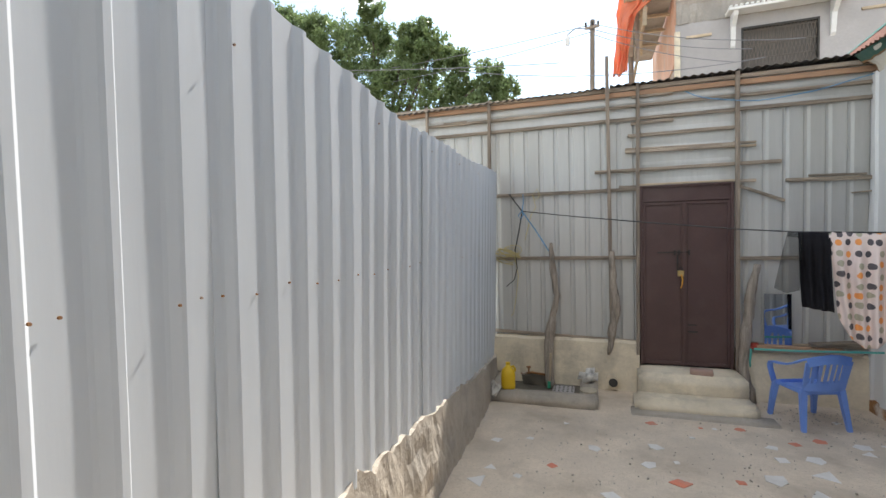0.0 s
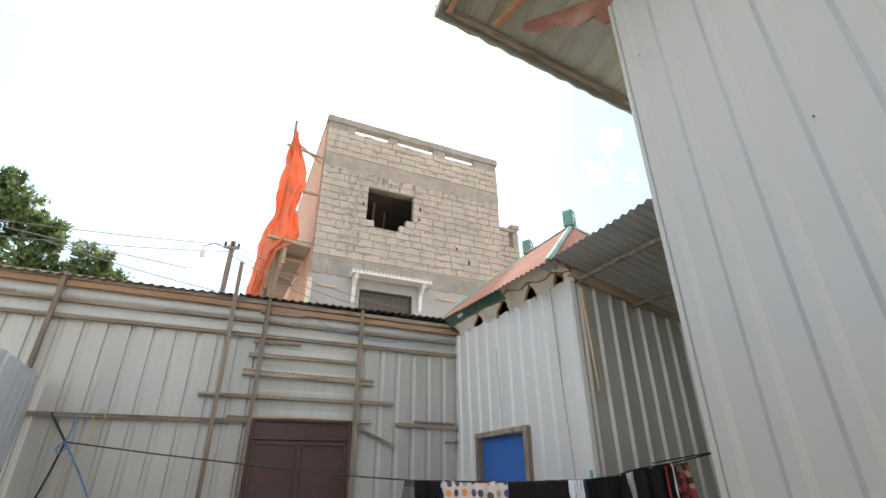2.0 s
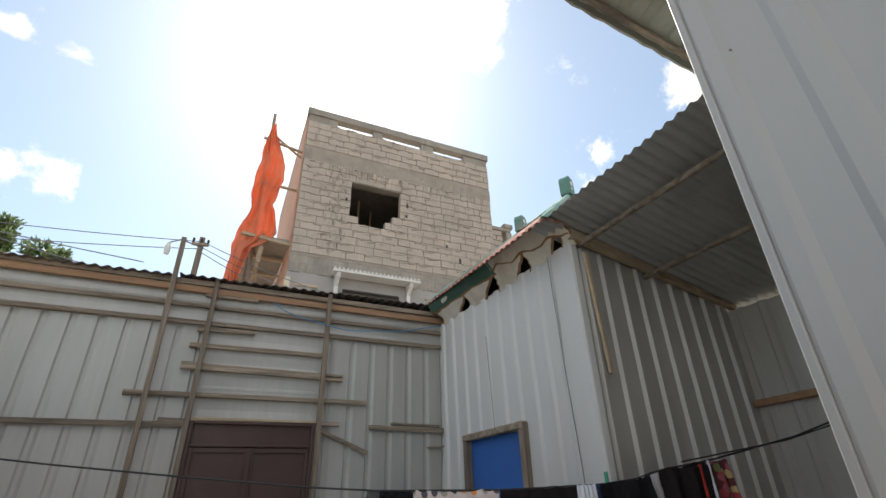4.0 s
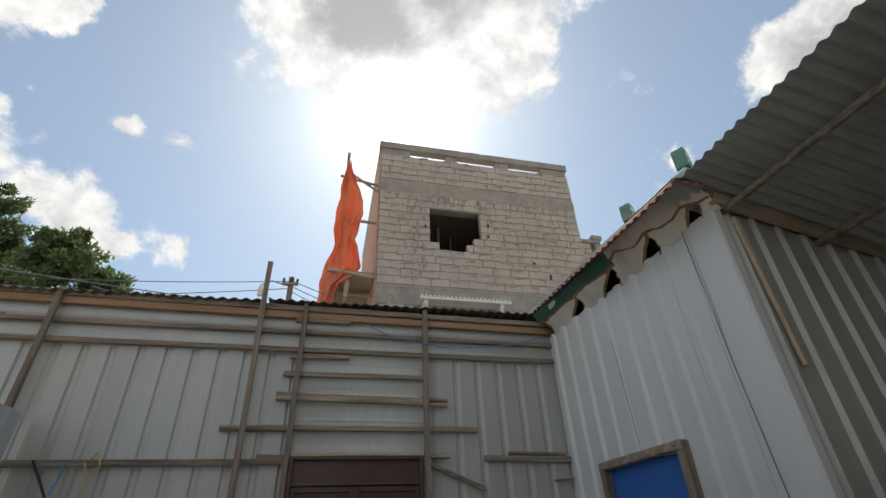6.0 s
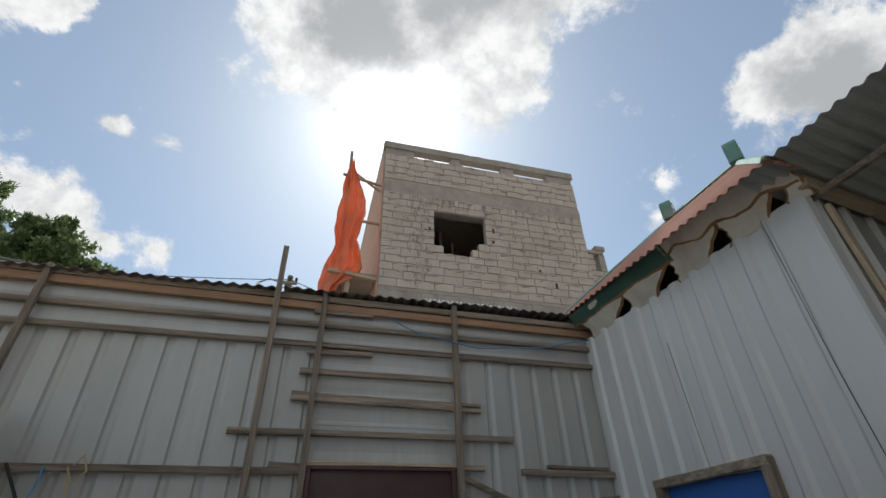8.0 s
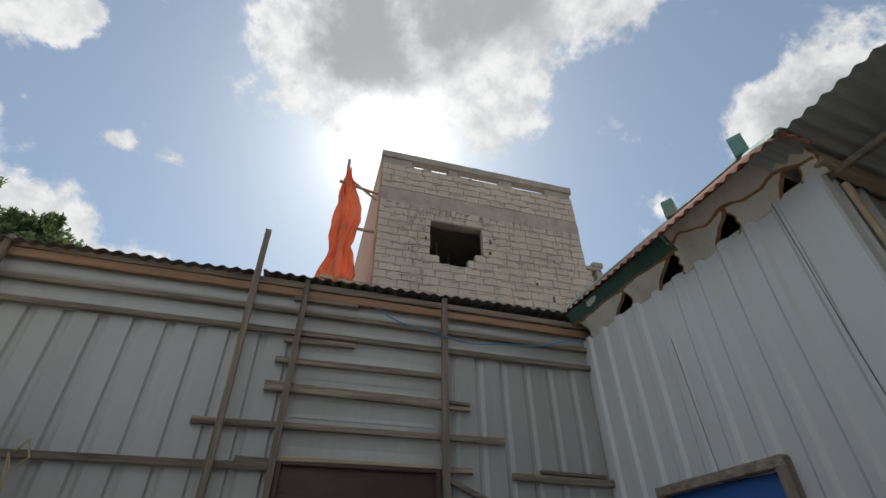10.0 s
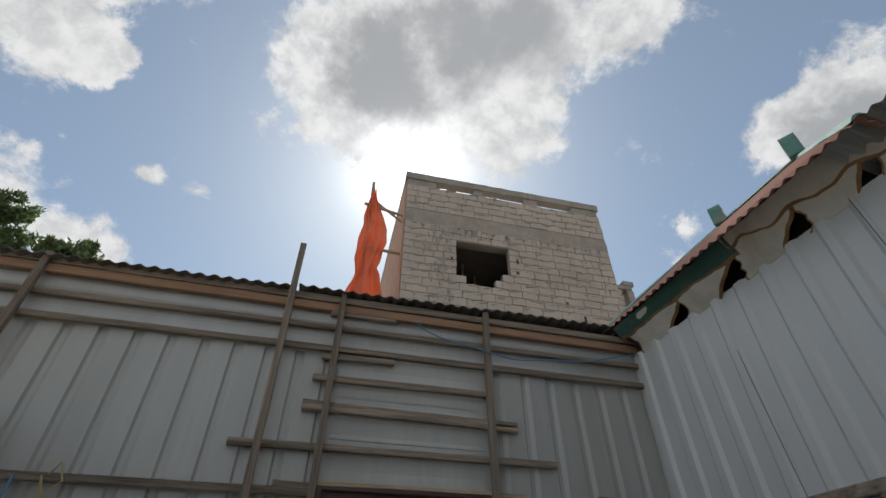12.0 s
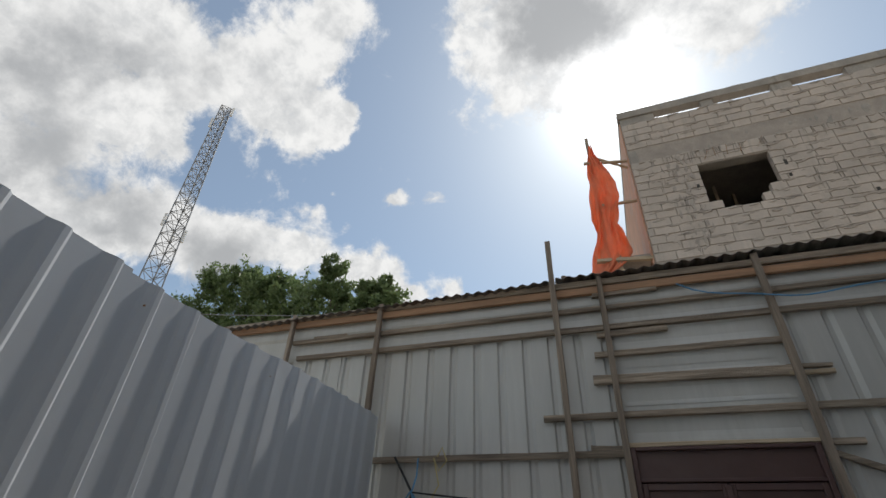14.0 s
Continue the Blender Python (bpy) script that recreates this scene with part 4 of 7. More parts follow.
soffit_board(0.0, 1.08, lambda u: 0.50 - 0.08 * max(0.0, (u - 0.7) / 0.38) - 0.03 * abs(math.sin(u * 9)), lambda u: 0.84, GREEN, 1, 0.010)
soffit_board(1.05, 1.93, bites, lambda u: 0.84, PLYWOOD, 2, 0.010)
# torn openings: foot from, foot to, tip, height of the tip
TEARS = [(0.02, 0.06, 0.06, 0.4), (0.36, 0.54, 0.56, 0.40), (0.80, 1.00, 1.02, 0.46), (1.27, 1.43, 1.44, 0.44), (1.69, 1.81, 1.86, 0.58)]


def tear_edge(tear, right):
    a, b, tip, h = tear
    foot = b if right else a

    def edge(v):
        s = min(1.0, max(0.0, v / h))
        swell = 0.03 * math.sin(math.pi * s) * (1 if right else 0.4)
        return foot + (tip - foot) * s ** 1.6 + swell + (0.0 if s < 1 else (-0.004 if not right else 0.004))

    return edge


for k in range(4):
    torn_board(tear_edge(TEARS[k], True), tear_edge(TEARS[k + 1], False), 0.76, 3.0 + k)
torn_board(tear_edge(TEARS[4], True), lambda v: 1.94, 0.74, 9.0)

# red hipped roof with finials
red = setting(thing("roof", "faded red corrugated hip roof with mint green ridge caps", "roof"), "", "")
RA, RB, RC, RDD = Vector((2.555, 6.16, 3.605)), Vector((2.570, 3.93, 3.550)), Vector((4.62, 3.93, 3.58)), Vector((4.55, 6.16, 3.66))
R1, R2 = Vector((3.605, 4.70, 4.50)), Vector((3.52, 5.42, 4.44))


def roof_face(a, b, ta, tb, mat, seed):
    """A corrugated face between the eave a-b and the top ta-tb."""
    e = b - a
    length = e.length
    e.normalize()
    nrm = e.cross((ta + tb) / 2 - (a + b) / 2).normalized()
    if nrm.z < 0:
        nrm = -nrm
    up = nrm.cross(e).normalized()
    if up.z < 0:
        up = -up
    ua, ub, h = (ta - a).dot(e), (tb - a).dot(e), ((ta + tb) / 2 - a).dot(up)

    def top(u):
        if u < ua:
            return max(0.01, h * u / max(ua, 1e-3))
        if u > ub:
            return max(0.01, h * (length - u) / max(length - ub, 1e-3))
        return h

    return part("roof_sheet", wavy_roof(0.0, length, lambda u, v, n: tuple(a + e * u + up * v + nrm * n), amp=0.009, hi=top, rows=4, seed=seed), mat, red)


roof_face(RA, RB, R2, R1, RED_ROOF, 1)
roof_face(RB, RC, R1, R1, RED_ROOF, 2)
roof_face(RC, RDD, R1, R2, RED_ROOF, 3)
roof_face(RDD, RA, R2, R2, RED_ROOF, 4)
cap = [(-0.05, -0.028), (-0.02, 0.010), (0.0, 0.018), (0.02, 0.010), (0.05, -0.028), (0.0, 0.004)]
for a, b in ((RB, R1), (RC, R1), (RA, R2), (RDD, R2), (R1, R2)):
    slim = 0.45 if a is RA or a is RDD else 0.65
    part("ridge_cap", Shape().sweep([a.lerp(b, i / 5) + Vector((0, 0, 0.018)) for i in range(6)], cap, (0, 0, 1), [slim] * 6, 0.004, rng), MINT, red, "mint green ridge cap")
# darker green for the finials, with their shade mixed into the paint colour
TEAL = material("shaded mint paint", (0.13, 0.28, 0.235), 0.8, 0.0, 0.25, 8, 40, 0.2, (0.42, 0.28, 0.22), 0.6)
for p, s in ((R1, 1.0), (R2, 0.9)):
    sh = Shape()
    w, h = 0.07 * s, 0.21 * s
    prof = [(-w, 0), (w, 0), (w, h * 0.8), (w * 0.7, h), (-w * 0.7, h), (-w, h * 0.8)]
    m = Matrix.Translation(p + Vector((0, 0, -0.01))) @ Matrix.Rotation(0.5, 4, "Z")
    sh.v = [tuple(m @ Vector((x, y, z))) for y in (-w * 0.75, w * 0.75) for x, z in prof]
    sh.f = [tuple(range(6)), tuple(range(6, 12))] + [(i, (i + 1) % 6, 6 + (i + 1) % 6, 6 + i) for i in range(6)]
    fin = part("finial", sh, TEAL, red, "shaded mint green capped finial")
    sh = Shape()
    for cx, cz, r in ((0.0, h * 0.66, w * 0.42), (-0.01, h * 0.35, w * 0.26)):
        sh.add([tuple(m @ Vector((cx + r * x, -w * 0.75 - 0.003, cz + r * y))) for x, y in circle(1.0, 10)] + [tuple(m @ Vector((cx + r * x, -w * 0.75 + 0.004, cz + r * y))) for x, y in circle(1.0, 10)], [tuple(range(10))] + [(i, (i + 1) % 10, 10 + (i + 1) % 10, 10 + i) for i in range(10)])
    part("emblem", sh, WHITE_PAINT, fin, "worn white emblem")
# near-black box set behind the torn soffit as the shade in its openings
part("loft", Shape().add([(2.95, 4.15, 2.6), (4.5, 4.15, 2.6), (4.5, 5.9, 2.6), (2.95, 5.9, 2.6), (2.95, 4.15, 3.80), (4.3, 4.15, 3.78), (4.3, 5.9, 3.8), (2.95, 5.9, 3.80)], [(0, 1, 2, 3), (1, 2, 6, 5), (2, 3, 7, 6), (0, 1, 5, 4), (4, 5, 6, 7), (0, 3, 7, 4)]), DARK, red)

# broken fascia below the overhang
sh = Shape()
pts = [(1.72, 0.0), (1.80, -0.10), (1.86, -0.06), (1.93, -0.16), (2.02, -0.12), (2.06, -0.22), (2.12, -0.2), (2.14, 0.04), (1.72, 0.06)]
for dy in (0.0, 0.02):
    sh.v += [(x, 2.42 + dy + (2.1 - x) * 1.2, 4.78 + z) for x, z in pts]
k = len(pts)
sh.f = [tuple(range(k)), tuple(range(k, 2 * k))] + [(i, (i + 1) % k, k + (i + 1) % k, k + i) for i in range(k)]
part("fascia", sh, RED_BOARD, over, "broken flaking red fascia board")
sh = Shape()
n = 40
for i in range(n + 1):
    x = OX - 0.03 + 3.6 * i / n
    z = 5.035 - 0.10 * x - 0.035
    j = 0.012 * noise.noise(Vector((x * 5, 0, 3)))
    sh.v += [(x, OY + 0.012, z + 0.07), (x, OY + 0.018 + j, z - 0.045 + j + 0.012 * math.sin(x * 31)), (x, OY + 0.004 + j, z - 0.045 + j + 0.012 * math.sin(x * 31)), (x, OY, z + 0.07)]
for i in range(n):
    for q in range(4):
        a, b = i * 4 + q, i * 4 + (q + 1) % 4
        sh.f.append((a, b, b + 4, a + 4))
part("eave_flashing", sh, EAVE_METAL, over, "bent torn metal flashing")
sh = Shape()
for i in range(17):
    y = OY - 2.3 * i / 16
    z = 4.92 + 0.55 / 2.4 * (OY - y) - 0.03
    j = 0.015 * noise.noise(Vector((y * 5, 2, 3)))
    sh.v += [(OX - 0.03, y, z + 0.03), (OX - 0.045 + j, y, z - 0.06 + j), (OX - 0.03 + j, y, z - 0.06 + j), (OX - 0.015, y, z + 0.03)]
for i in range(16):
    for q in range(4):
        a, b = i * 4 + q, i * 4 + (q + 1) % 4
        sh.f.append((a, b, b + 4, a + 4))
part("verge_flashing", sh, HOUSE_METAL, over)

# ---- unfinished block building ----
BT = math.degrees(math.atan2(10.66 - 10.80, 6.61 - 1.69))
tower_house = thing("unfinished_building", "unfinished pale concrete block building with bare ring beams", "building", at=(1.69, 10.80, 0), turn=BT)
BW, BDEEP, BTOP = 4.92, 5.5, 10.36
WX0, WX1 = 1.16, 2.37
brick_me = {}


def brick_mesh(kind):
    if kind not in brick_me:
        r = random.Random(kind)
        sh = Shape().box(-0.5, 0.5, -0.05, 0.07, -0.5, 0.5, 0.0)
        me = bpy.data.meshes.new("block")
        x, z, c = 0.5, 0.5, 0.04
        vs = []
        for y, i in ((-0.05, 0.02), (-0.035, 0.0), (0.08, 0.0)):
            for sx, sz in ((-1, -1), (1, -1), (1, 1), (-1, 1)):
                vs.append((sx * (x - i * 0.6 + r.uniform(-0.008, 0.004)), y + r.uniform(-0.004, 0.004), sz * (z - i * 1.4 + r.uniform(-0.03, 0.01))))
        fs = [(0, 1, 2, 3)]
        for k in (0, 4):
            for j in range(4):
                fs.append((k + j, k + (j + 1) % 4, k + 4 + (j + 1) % 4, k + 4 + j))
        me.from_pydata(vs, [], fs)
        me.materials.append(BLOCK)
        me.update()
        brick_me[kind] = me
    return brick_me[kind]


def hole_at(z):
    """The ragged window opening at height z, along the facade."""
    if 7.30 < z < 7.486:
        return 1.36, 2.00
    if 7.486 <= z < 7.672:
        return 1.16, 2.17
    if 7.672 <= z < 8.415:
        return 1.16, 2.36
    return None


# body: side and rear walls, slabs, facade backing with its opening
sh = Shape()
for x0, x1, y0, y1, z1 in ((0.0, 0.2, 0.2, BDEEP, 9.95), (BW - 0.2, BW, 0.2, BDEEP, 9.95), (0.2, BW - 0.2, BDEEP - 0.2, BDEEP, 9.5)):
    part("side_wall", Shape().box(x0, x1, y0, y1, 0.0, z1), MORTAR, tower_house)
part("parapet_wall", Shape().box(0.02, BW - 0.02, -0.029, 0.12, 9.20, 9.93), MORTAR, tower_house)
x = (0.02, WX0 - 0.03, WX1 + 0.03, BW - 0.02)
z = (6.30, 7.26, 8.42, 9.20)
sh.v = [(a, y, b) for y in (-0.029, 0.2) for b in z for a in x]
for i in range(3):
    for j in range(3):
        if (i, j) != (1, 1):
            a = j * 4 + i
            sh.f += [(a, a + 1, a + 5, a + 4), (a + 16, a + 20, a + 21, a + 17)]
for a, b in ((5, 6), (6, 10), (10, 9), (9, 5), (0, 3), (3, 15), (15, 12), (12, 0)):
    sh.f.append((a, b, b + 16, a + 16))
shell = part("wall", sh, MORTAR, tower_house)
for z in (8.75, 5.9):
    part("slab", Shape().box(0.2, BW - 0.2, 0.2, BDEEP - 0.2, z, z + 0.2), BEAM_CONCRETE, tower_house)
sh = Shape()
for z0, z1 in ((8.79, 9.17), (5.92, 6.37)):
    k = 120
    for i in range(k + 1):
        x = -0.01 + (BW + 0.02) * i / k
        j = [0.03 * noise.noise(Vector((x * 5, z0, q))) + 0.012 * noise.noise(Vector((x * 19, z0, q))) for q in range(3)]
        o = len(sh.v)
        sh.v += [(x, 0.1, z0 + j[0]), (x, -0.02 + j[1], z0 + j[0]), (x, -0.025 + j[2], (z0 + z1) / 2), (x, -0.02 + j[1] * 0.5, z1 + j[2]), (x, 0.1, z1 + j[2])]
        if i:
            for q in range(4):
                a = o - 5 + q
                sh.f.append((a, a + 1, a + 6, a + 5))
part("ring_beam", sh, BEAM_CONCRETE, tower_house, "rough cast concrete ring beam")
part("lintel", Shape().box(WX0 - 0.12, WX1 + 0.12, -0.03, 0.2, 8.405, 8.47, 0.01), BEAM_CONCRETE, tower_house)
# parapet with slots
for x0, x1 in ((0.0, 0.70), (1.62, 1.87), (2.93, 3.29), (4.20, BW)):
    part("parapet_post", Shape().box(x0, x1, 0.0, 0.12, 9.93, 10.17, 0.01), BEAM_CONCRETE, tower_house)
sh = Shape()
k = 36
for i in range(k + 1):
    x = -0.04 + (BW + 0.08) * i / k
    j = [0.012 * noise.noise(Vector((x * 4, 3, q))) for q in range(3)]
    sh.v += [(x, -0.04 + j[0], 10.16 + j[1]), (x, -0.045 + j[1], 10.34 + j[2]), (x, 0.15, 10.36 + j[0]), (x, 0.15, 10.15)]
    if i:
        for q in range(4):
            a, b = (i - 1) * 4 + q, (i - 1) * 4 + (q + 1) % 4
            sh.f.append((a, b, b + 4, a + 4))
sh.f += [(0, 1, 2, 3), tuple(range(k * 4, k * 4 + 4))]
sh.box(-0.03, 0.2, 0.17, BDEEP, 10.14, 10.34, 0.01).box(BW - 0.2, BW + 0.03, 0.17, BDEEP, 10.14, 10.34, 0.01)
part("coping", sh, BEAM_CONCRETE, tower_house)
part("side_render", Shape().box(-0.03, -0.002, 0.06, BDEEP, 5.2, 10.1), PINK_RENDER, tower_house, "salmon rendered side wall")
# lower storey
for x0, x1, z0, z1 in ((-0.02, 1.13, 0, 5.93), (2.38, BW, 0, 5.93), (1.13, 2.38, 0, 4.4), (1.13, 2.38, 5.68, 5.93)):
    low_wall = part("lower_wall", Shape().box(x0, x1, -0.01, 0.2, z0, z1), GREY_RENDER, tower_house, "pale grey rendered lower wall")
part("pilaster", Shape().box(-0.05, 0.06, -0.05, -0.012, 0, 5.78, 0.01), PLASTER, tower_house)
win = part("window", Shape().box(1.13, 1.16, -0.03, 0.05, 4.4, 5.68).box(2.35, 2.38, -0.03, 0.05, 4.4, 5.68).box(1.16, 2.35, -0.03, 0.05, 5.64, 5.68), IRON, tower_house, "dark iron window grille")
sh = Shape()
for i in range(40):
    x = 1.18 + 1.15 * i / 39
    path = [(x + 0.014 * math.sin(q * 2.6 + i * 3.1), -0.005, 4.4 + 1.26 * q / 12) for q in range(13)]
    sh.sweep(path, circle(0.006, 4), (0, 1, 0))
for q in range(5):
    z = 4.55 + q * 0.26
    sh.sweep([(1.16, -0.012, z), (2.35, -0.012, z)], circle(0.007, 4))
part("grille", sh, material("rusty grille wire", (0.20, 0.17, 0.145), 0.7, 0.2, 0.2, 6, 40, 0.2), win)
part("curtain", Shape().box(1.16, 2.35, 0.10, 0.12, 4.4, 5.68), material("dull grey curtain", (0.17, 0.155, 0.14), 0.95, 0, 0.2, 6, 40, 0.3, grain=(9, 1, 0.3)), win, "dull grey curtain behind the grille")
canopy = part("canopy", Shape().box(0.85, 2.78, -0.34, -0.012, 5.93, 5.985, 0.01), WHITE_PAINT, tower_house, "white window canopy on brackets")
for i in range(22):
    x = 0.86 + i * 0.0877
    part("canopy_tile", Shape().box(x, x + 0.05, -0.35, -0.30, 5.985, 6.02, 0.008), WHITE_PAINT, canopy)
for x in (0.98, 2.58):
    sh = Shape()
    prof = [(-0.012, 5.93), (-0.30, 5.93), (-0.27, 5.85), (-0.10, 5.70), (-0.05, 5.35), (-0.012, 5.30)]
    sh.v = [(xx, y, z) for xx in (x - 0.04, x + 0.04) for y, z in prof]
    sh.f = [tuple(range(6)), tuple(range(6, 12))] + [(i, (i + 1) % 6, 6 + (i + 1) % 6, 6 + i) for i in range(6)]
    part("bracket", sh, WHITE_PAINT, canopy)
for x0, x1, z in ((0.16, 0.62, 5.62), (3.0, 3.5, 5.68)):
    part("nailed_board", Shape().box(x0, x1, -0.04, -0.012, z, z + 0.05, 0.005), PALE_WOOD, tower_house)
part("stair_frame", Shape().box(1.62, 1.67, 1.2, 1.25, 6.1, 8.75).box(2.05, 2.10, 1.6, 1.65, 6.1, 8.75).box(0.4, 4.4, 1.3, 1.35, 7.35, 7.42).box(0.4, 4.4, 1.3, 1.35, 8.0, 8.06), PALE_WOOD, tower_house)
for x0, z0, tilt in ((2.52, 8.0, 0.25), (2.50, 7.72, 0.3), (3.55, 7.05, 0.1), (3.9, 6.75, 0.05), (1.03, 7.8, 0.02)):
    part("crack", Shape().box(x0, x0 + 0.05, -0.052, -0.02, z0, z0 + 0.13, 0.0), DARK, tower_house)
# stepped rear wing
wing = part("rear_wing", Shape().box(BW, BW + 1.66, 1.6, BDEEP, 0, 8.4).box(BW, BW + 1.3, 1.6, 1.8, 8.4, 8.9), MORTAR, tower_house)
for r_ in range(11):
    z = 7.0 + 0.178 * r_
    x = BW + (0.7 if r_ % 2 else 0.5)
    lim = BW + (1.68 if r_ < 8 else 1.32)
    while x < lim - 0.05:
        w = min(0.40, lim - x)
        ob = new("block", brick_mesh(r_ % 4))
        ob.parent = wing
        ob.matrix_basis = Matrix.Translation((x + w / 2, 1.56, z + 0.089)) @ Matrix.Diagonal((w - 0.012, 1.0, 0.166, 1.0))
        x += 0.40
part("wing_coping", Shape().box(BW + 0.5, BW + 1.62, 1.48, 1.8, 8.97, 9.08, 0.01), BEAM_CONCRETE, wing)
part("wing_post", Shape().box(BW + 1.38, BW + 1.70, 1.46, 1.8, 9.08, 9.24, 0.02), BEAM_CONCRETE, wing)
part("wing_post", Shape().box(BW + 1.45, BW + 1.66, 1.5, 1.8, 8.4, 8.97, 0.02), BEAM_CONCRETE, wing)
runs = Shape()
dr = random.Random(9)
for q in range(90):
    x = dr.uniform(0.3, BW - 0.1)
    if q < 20 and not 0.9 < x < 2.6:
        continue
    top = 8.80 - dr.uniform(0, 0.05) if q % 3 else dr.uniform(7.6, 8.5)
    L, w = dr.uniform(0.08, 0.34), dr.uniform(0.004, 0.012)
    if hole_at(top) and 1.15 < x < 2.4:
        continue
    lean = dr.uniform(-0.04, 0.04)
    runs.add([(x - w, -0.056, top), (x + w, -0.056, top), (x + lean + w * 0.4, -0.054, top - L), (x + lean - w * 0.4, -0.054, top - L), (x, -0.03, top)], [(0, 1, 2, 3), (0, 3, 4), (1, 4, 2)])
tagged(part("mortar_run", runs, material("dark mortar run", (0.30, 0.265, 0.23), 0.95, 0, 0.2, 5, 30, 0.3), tower_house), "dark dried mortar runs", "", "", "stuff")

for x, lean, L in ((1.30, 0.10, 0.22), (1.52, -0.01, 0.30), (1.72, 0.02, 0.28), (1.95, 0.02, 0.26), (2.20, 0.16, 0.30)):
    part("rebar", Shape().sweep([(x, -0.03, 8.46), (x + lean * 0.5, -0.075, 8.46 + L * 0.5), (x + lean, -0.085, 8.46 + L)], circle(0.0045, 5), (0, 1, 0)), RUST, tower_house, "thin rusty starter bar")

# mortar squeezed out and smeared along the joints
smear, ms = Shape(), random.Random(17)


def daub(shape, x, z, L, H, y=-0.057):
    """A thin uneven patch of mortar on the facade."""
    ring_ = [(x + L * math.cos(a) * ms.uniform(0.7, 1.1), z + H * math.sin(a) * ms.uniform(0.4, 1.2) + 0.12 * L * math.cos(a)) for a in [2 * math.pi * q / 9 for q in range(9)]]
    shape.add([(p, y, q) for p, q in ring_] + [(p, -0.03, q) for p, q in ring_], [tuple(range(9))] + [(q, (q + 1) % 9, 9 + (q + 1) % 9, 9 + q) for q in range(9)])


for i in range(430):
    upper = ms.random() < 0.25
    z = (9.17 + 0.19 * ms.randint(1, 4) if upper else 6.37 + 0.186 * ms.randint(1, 13)) - ms.uniform(0.005, 0.055)
    x = ms.uniform(0.15, BW - 0.2)
    hole = hole_at(z)
    L, Hh = ms.uniform(0.04, 0.13), ms.uniform(0.010, 0.030)
    if hole and hole[0] - L < x < hole[1] + L:
        continue
    daub(smear, x, z, L, Hh)
stain = Shape()
for i in range(90):
    x, z = ms.gauss(0.88, 0.14), ms.uniform(6.5, 8.75)
    if x < 1.10:
        daub(stain, x, z, ms.uniform(0.01, 0.035), ms.uniform(0.03, 0.10), -0.0575)
tagged(part("cement_stain", stain, material("dark cement slurry", (0.41, 0.36, 0.315), 0.95, 0, 0.25, 5, 30, 0.5), tower_house), "dark cement slurry run down beside the opening", "", "", "stuff")
tagged(part("mortar_smear", smear, material("smeared mortar", (0.42, 0.365, 0.315), 0.95, 0, 0.2, 5, 30, 0.5), tower_house), "grey mortar smeared along the joints", "", "", "stuff")

# ---- scaffold deck and orange tarpaulin ----
scaffold = thing("scaffold", "rough timber scaffold and deck fixed to the building side", "scaffold", at=(0, 0, 0))


def pole_part(name, a, b, r, mat, parent, square=True):
    a, b = Vector(a), Vector(b)
    path = [a.lerp(b, i / 5) for i in range(6)]
    return part(name, Shape().sweep(path, rect(r * 2, r * 1.4, 0.004) if square else circle(r, 7), (0, 0, 1), None, 0.003, rng), mat, parent)


pole_part("pole", (0.93, 11.10, 10.1), (0.98, 11.12, 5.4), 0.035, WOOD_UP, scaffold)
pole_part("pole", (0.92, 12.6, 8.6), (0.92, 12.6, 5.0), 0.035, WOOD_UP, scaffold)
pole_part("pole", (0.90, 11.6, 7.6), (0.90, 11.6, 5.0), 0.035, WOOD_UP, scaffold)
pole_part("putlog", (0.78, 10.88, 9.15), (1.70, 10.95, 9.05), 0.03, PALE_WOOD, scaffold)
pole_part("putlog", (0.90, 10.86, 9.33), (1.70, 11.15, 9.02), 0.025, PALE_WOOD, scaffold)
pole_part("putlog", (0.85, 10.95, 7.98), (1.68, 11.0, 8.0), 0.03, PALE_WOOD, scaffold)
pole_part("putlog", (0.70, 10.86, 6.62), (1.72, 10.90, 6.55), 0.045, PALE_WOOD, scaffold)
pole_part("putlog", (0.70, 11.7, 6.55), (1.68, 11.7, 6.52), 0.04, PALE_WOOD, scaffold)
pole_part("putlog", (0.66, 12.5, 6.50), (1.68, 12.5, 6.50), 0.04, PALE_WOOD, scaffold)
pole_part("putlog", (0.66, 13.4, 6.50), (1.68, 13.4, 6.50), 0.04, PALE_WOOD, scaffold)
pole_part("brace", (1.05, 10.92, 6.50), (1.30, 14.0, 6.46), 0.03, PALE_WOOD, scaffold)
pole_part("brace", (1.15, 11.0, 6.45), (0.95, 12.2, 5.2), 0.03, PALE_WOOD, scaffold)
pole_part("upright", (1.10, 10.88, 6.75), (1.10, 10.90, 6.05), 0.04, PALE_WOOD, scaffold)
pole_part("upright", (0.86, 11.0, 6.7), (0.84, 11.05, 5.5), 0.035, PALE_WOOD, scaffold)
pole_part("upright", (0.74, 11.3, 6.6), (0.72, 11.4, 5.3), 0.035, PALE_WOOD, scaffold)
part("deck", Shape().box(0.82, 1.66, 10.95, 15.0, 6.60, 6.70, 0.01), BEAM_CONCRETE, scaffold, "rough grey deck boards")
sh = Shape()
hs = random.Random(3)
for i in range(12):
    c = Vector((1.25 + hs.uniform(-0.25, 0.3), 11.1 + hs.uniform(0, 0.5), 6.70))
    r0 = hs.uniform(0.06, 0.14)
    sh.box(c.x - r0, c.x + r0, c.y - r0, c.y + r0, 6.69, 6.70 + r0 * 0.9, 0.03, None)
part("rubble", sh, BEAM_CONCRETE, scaffold)
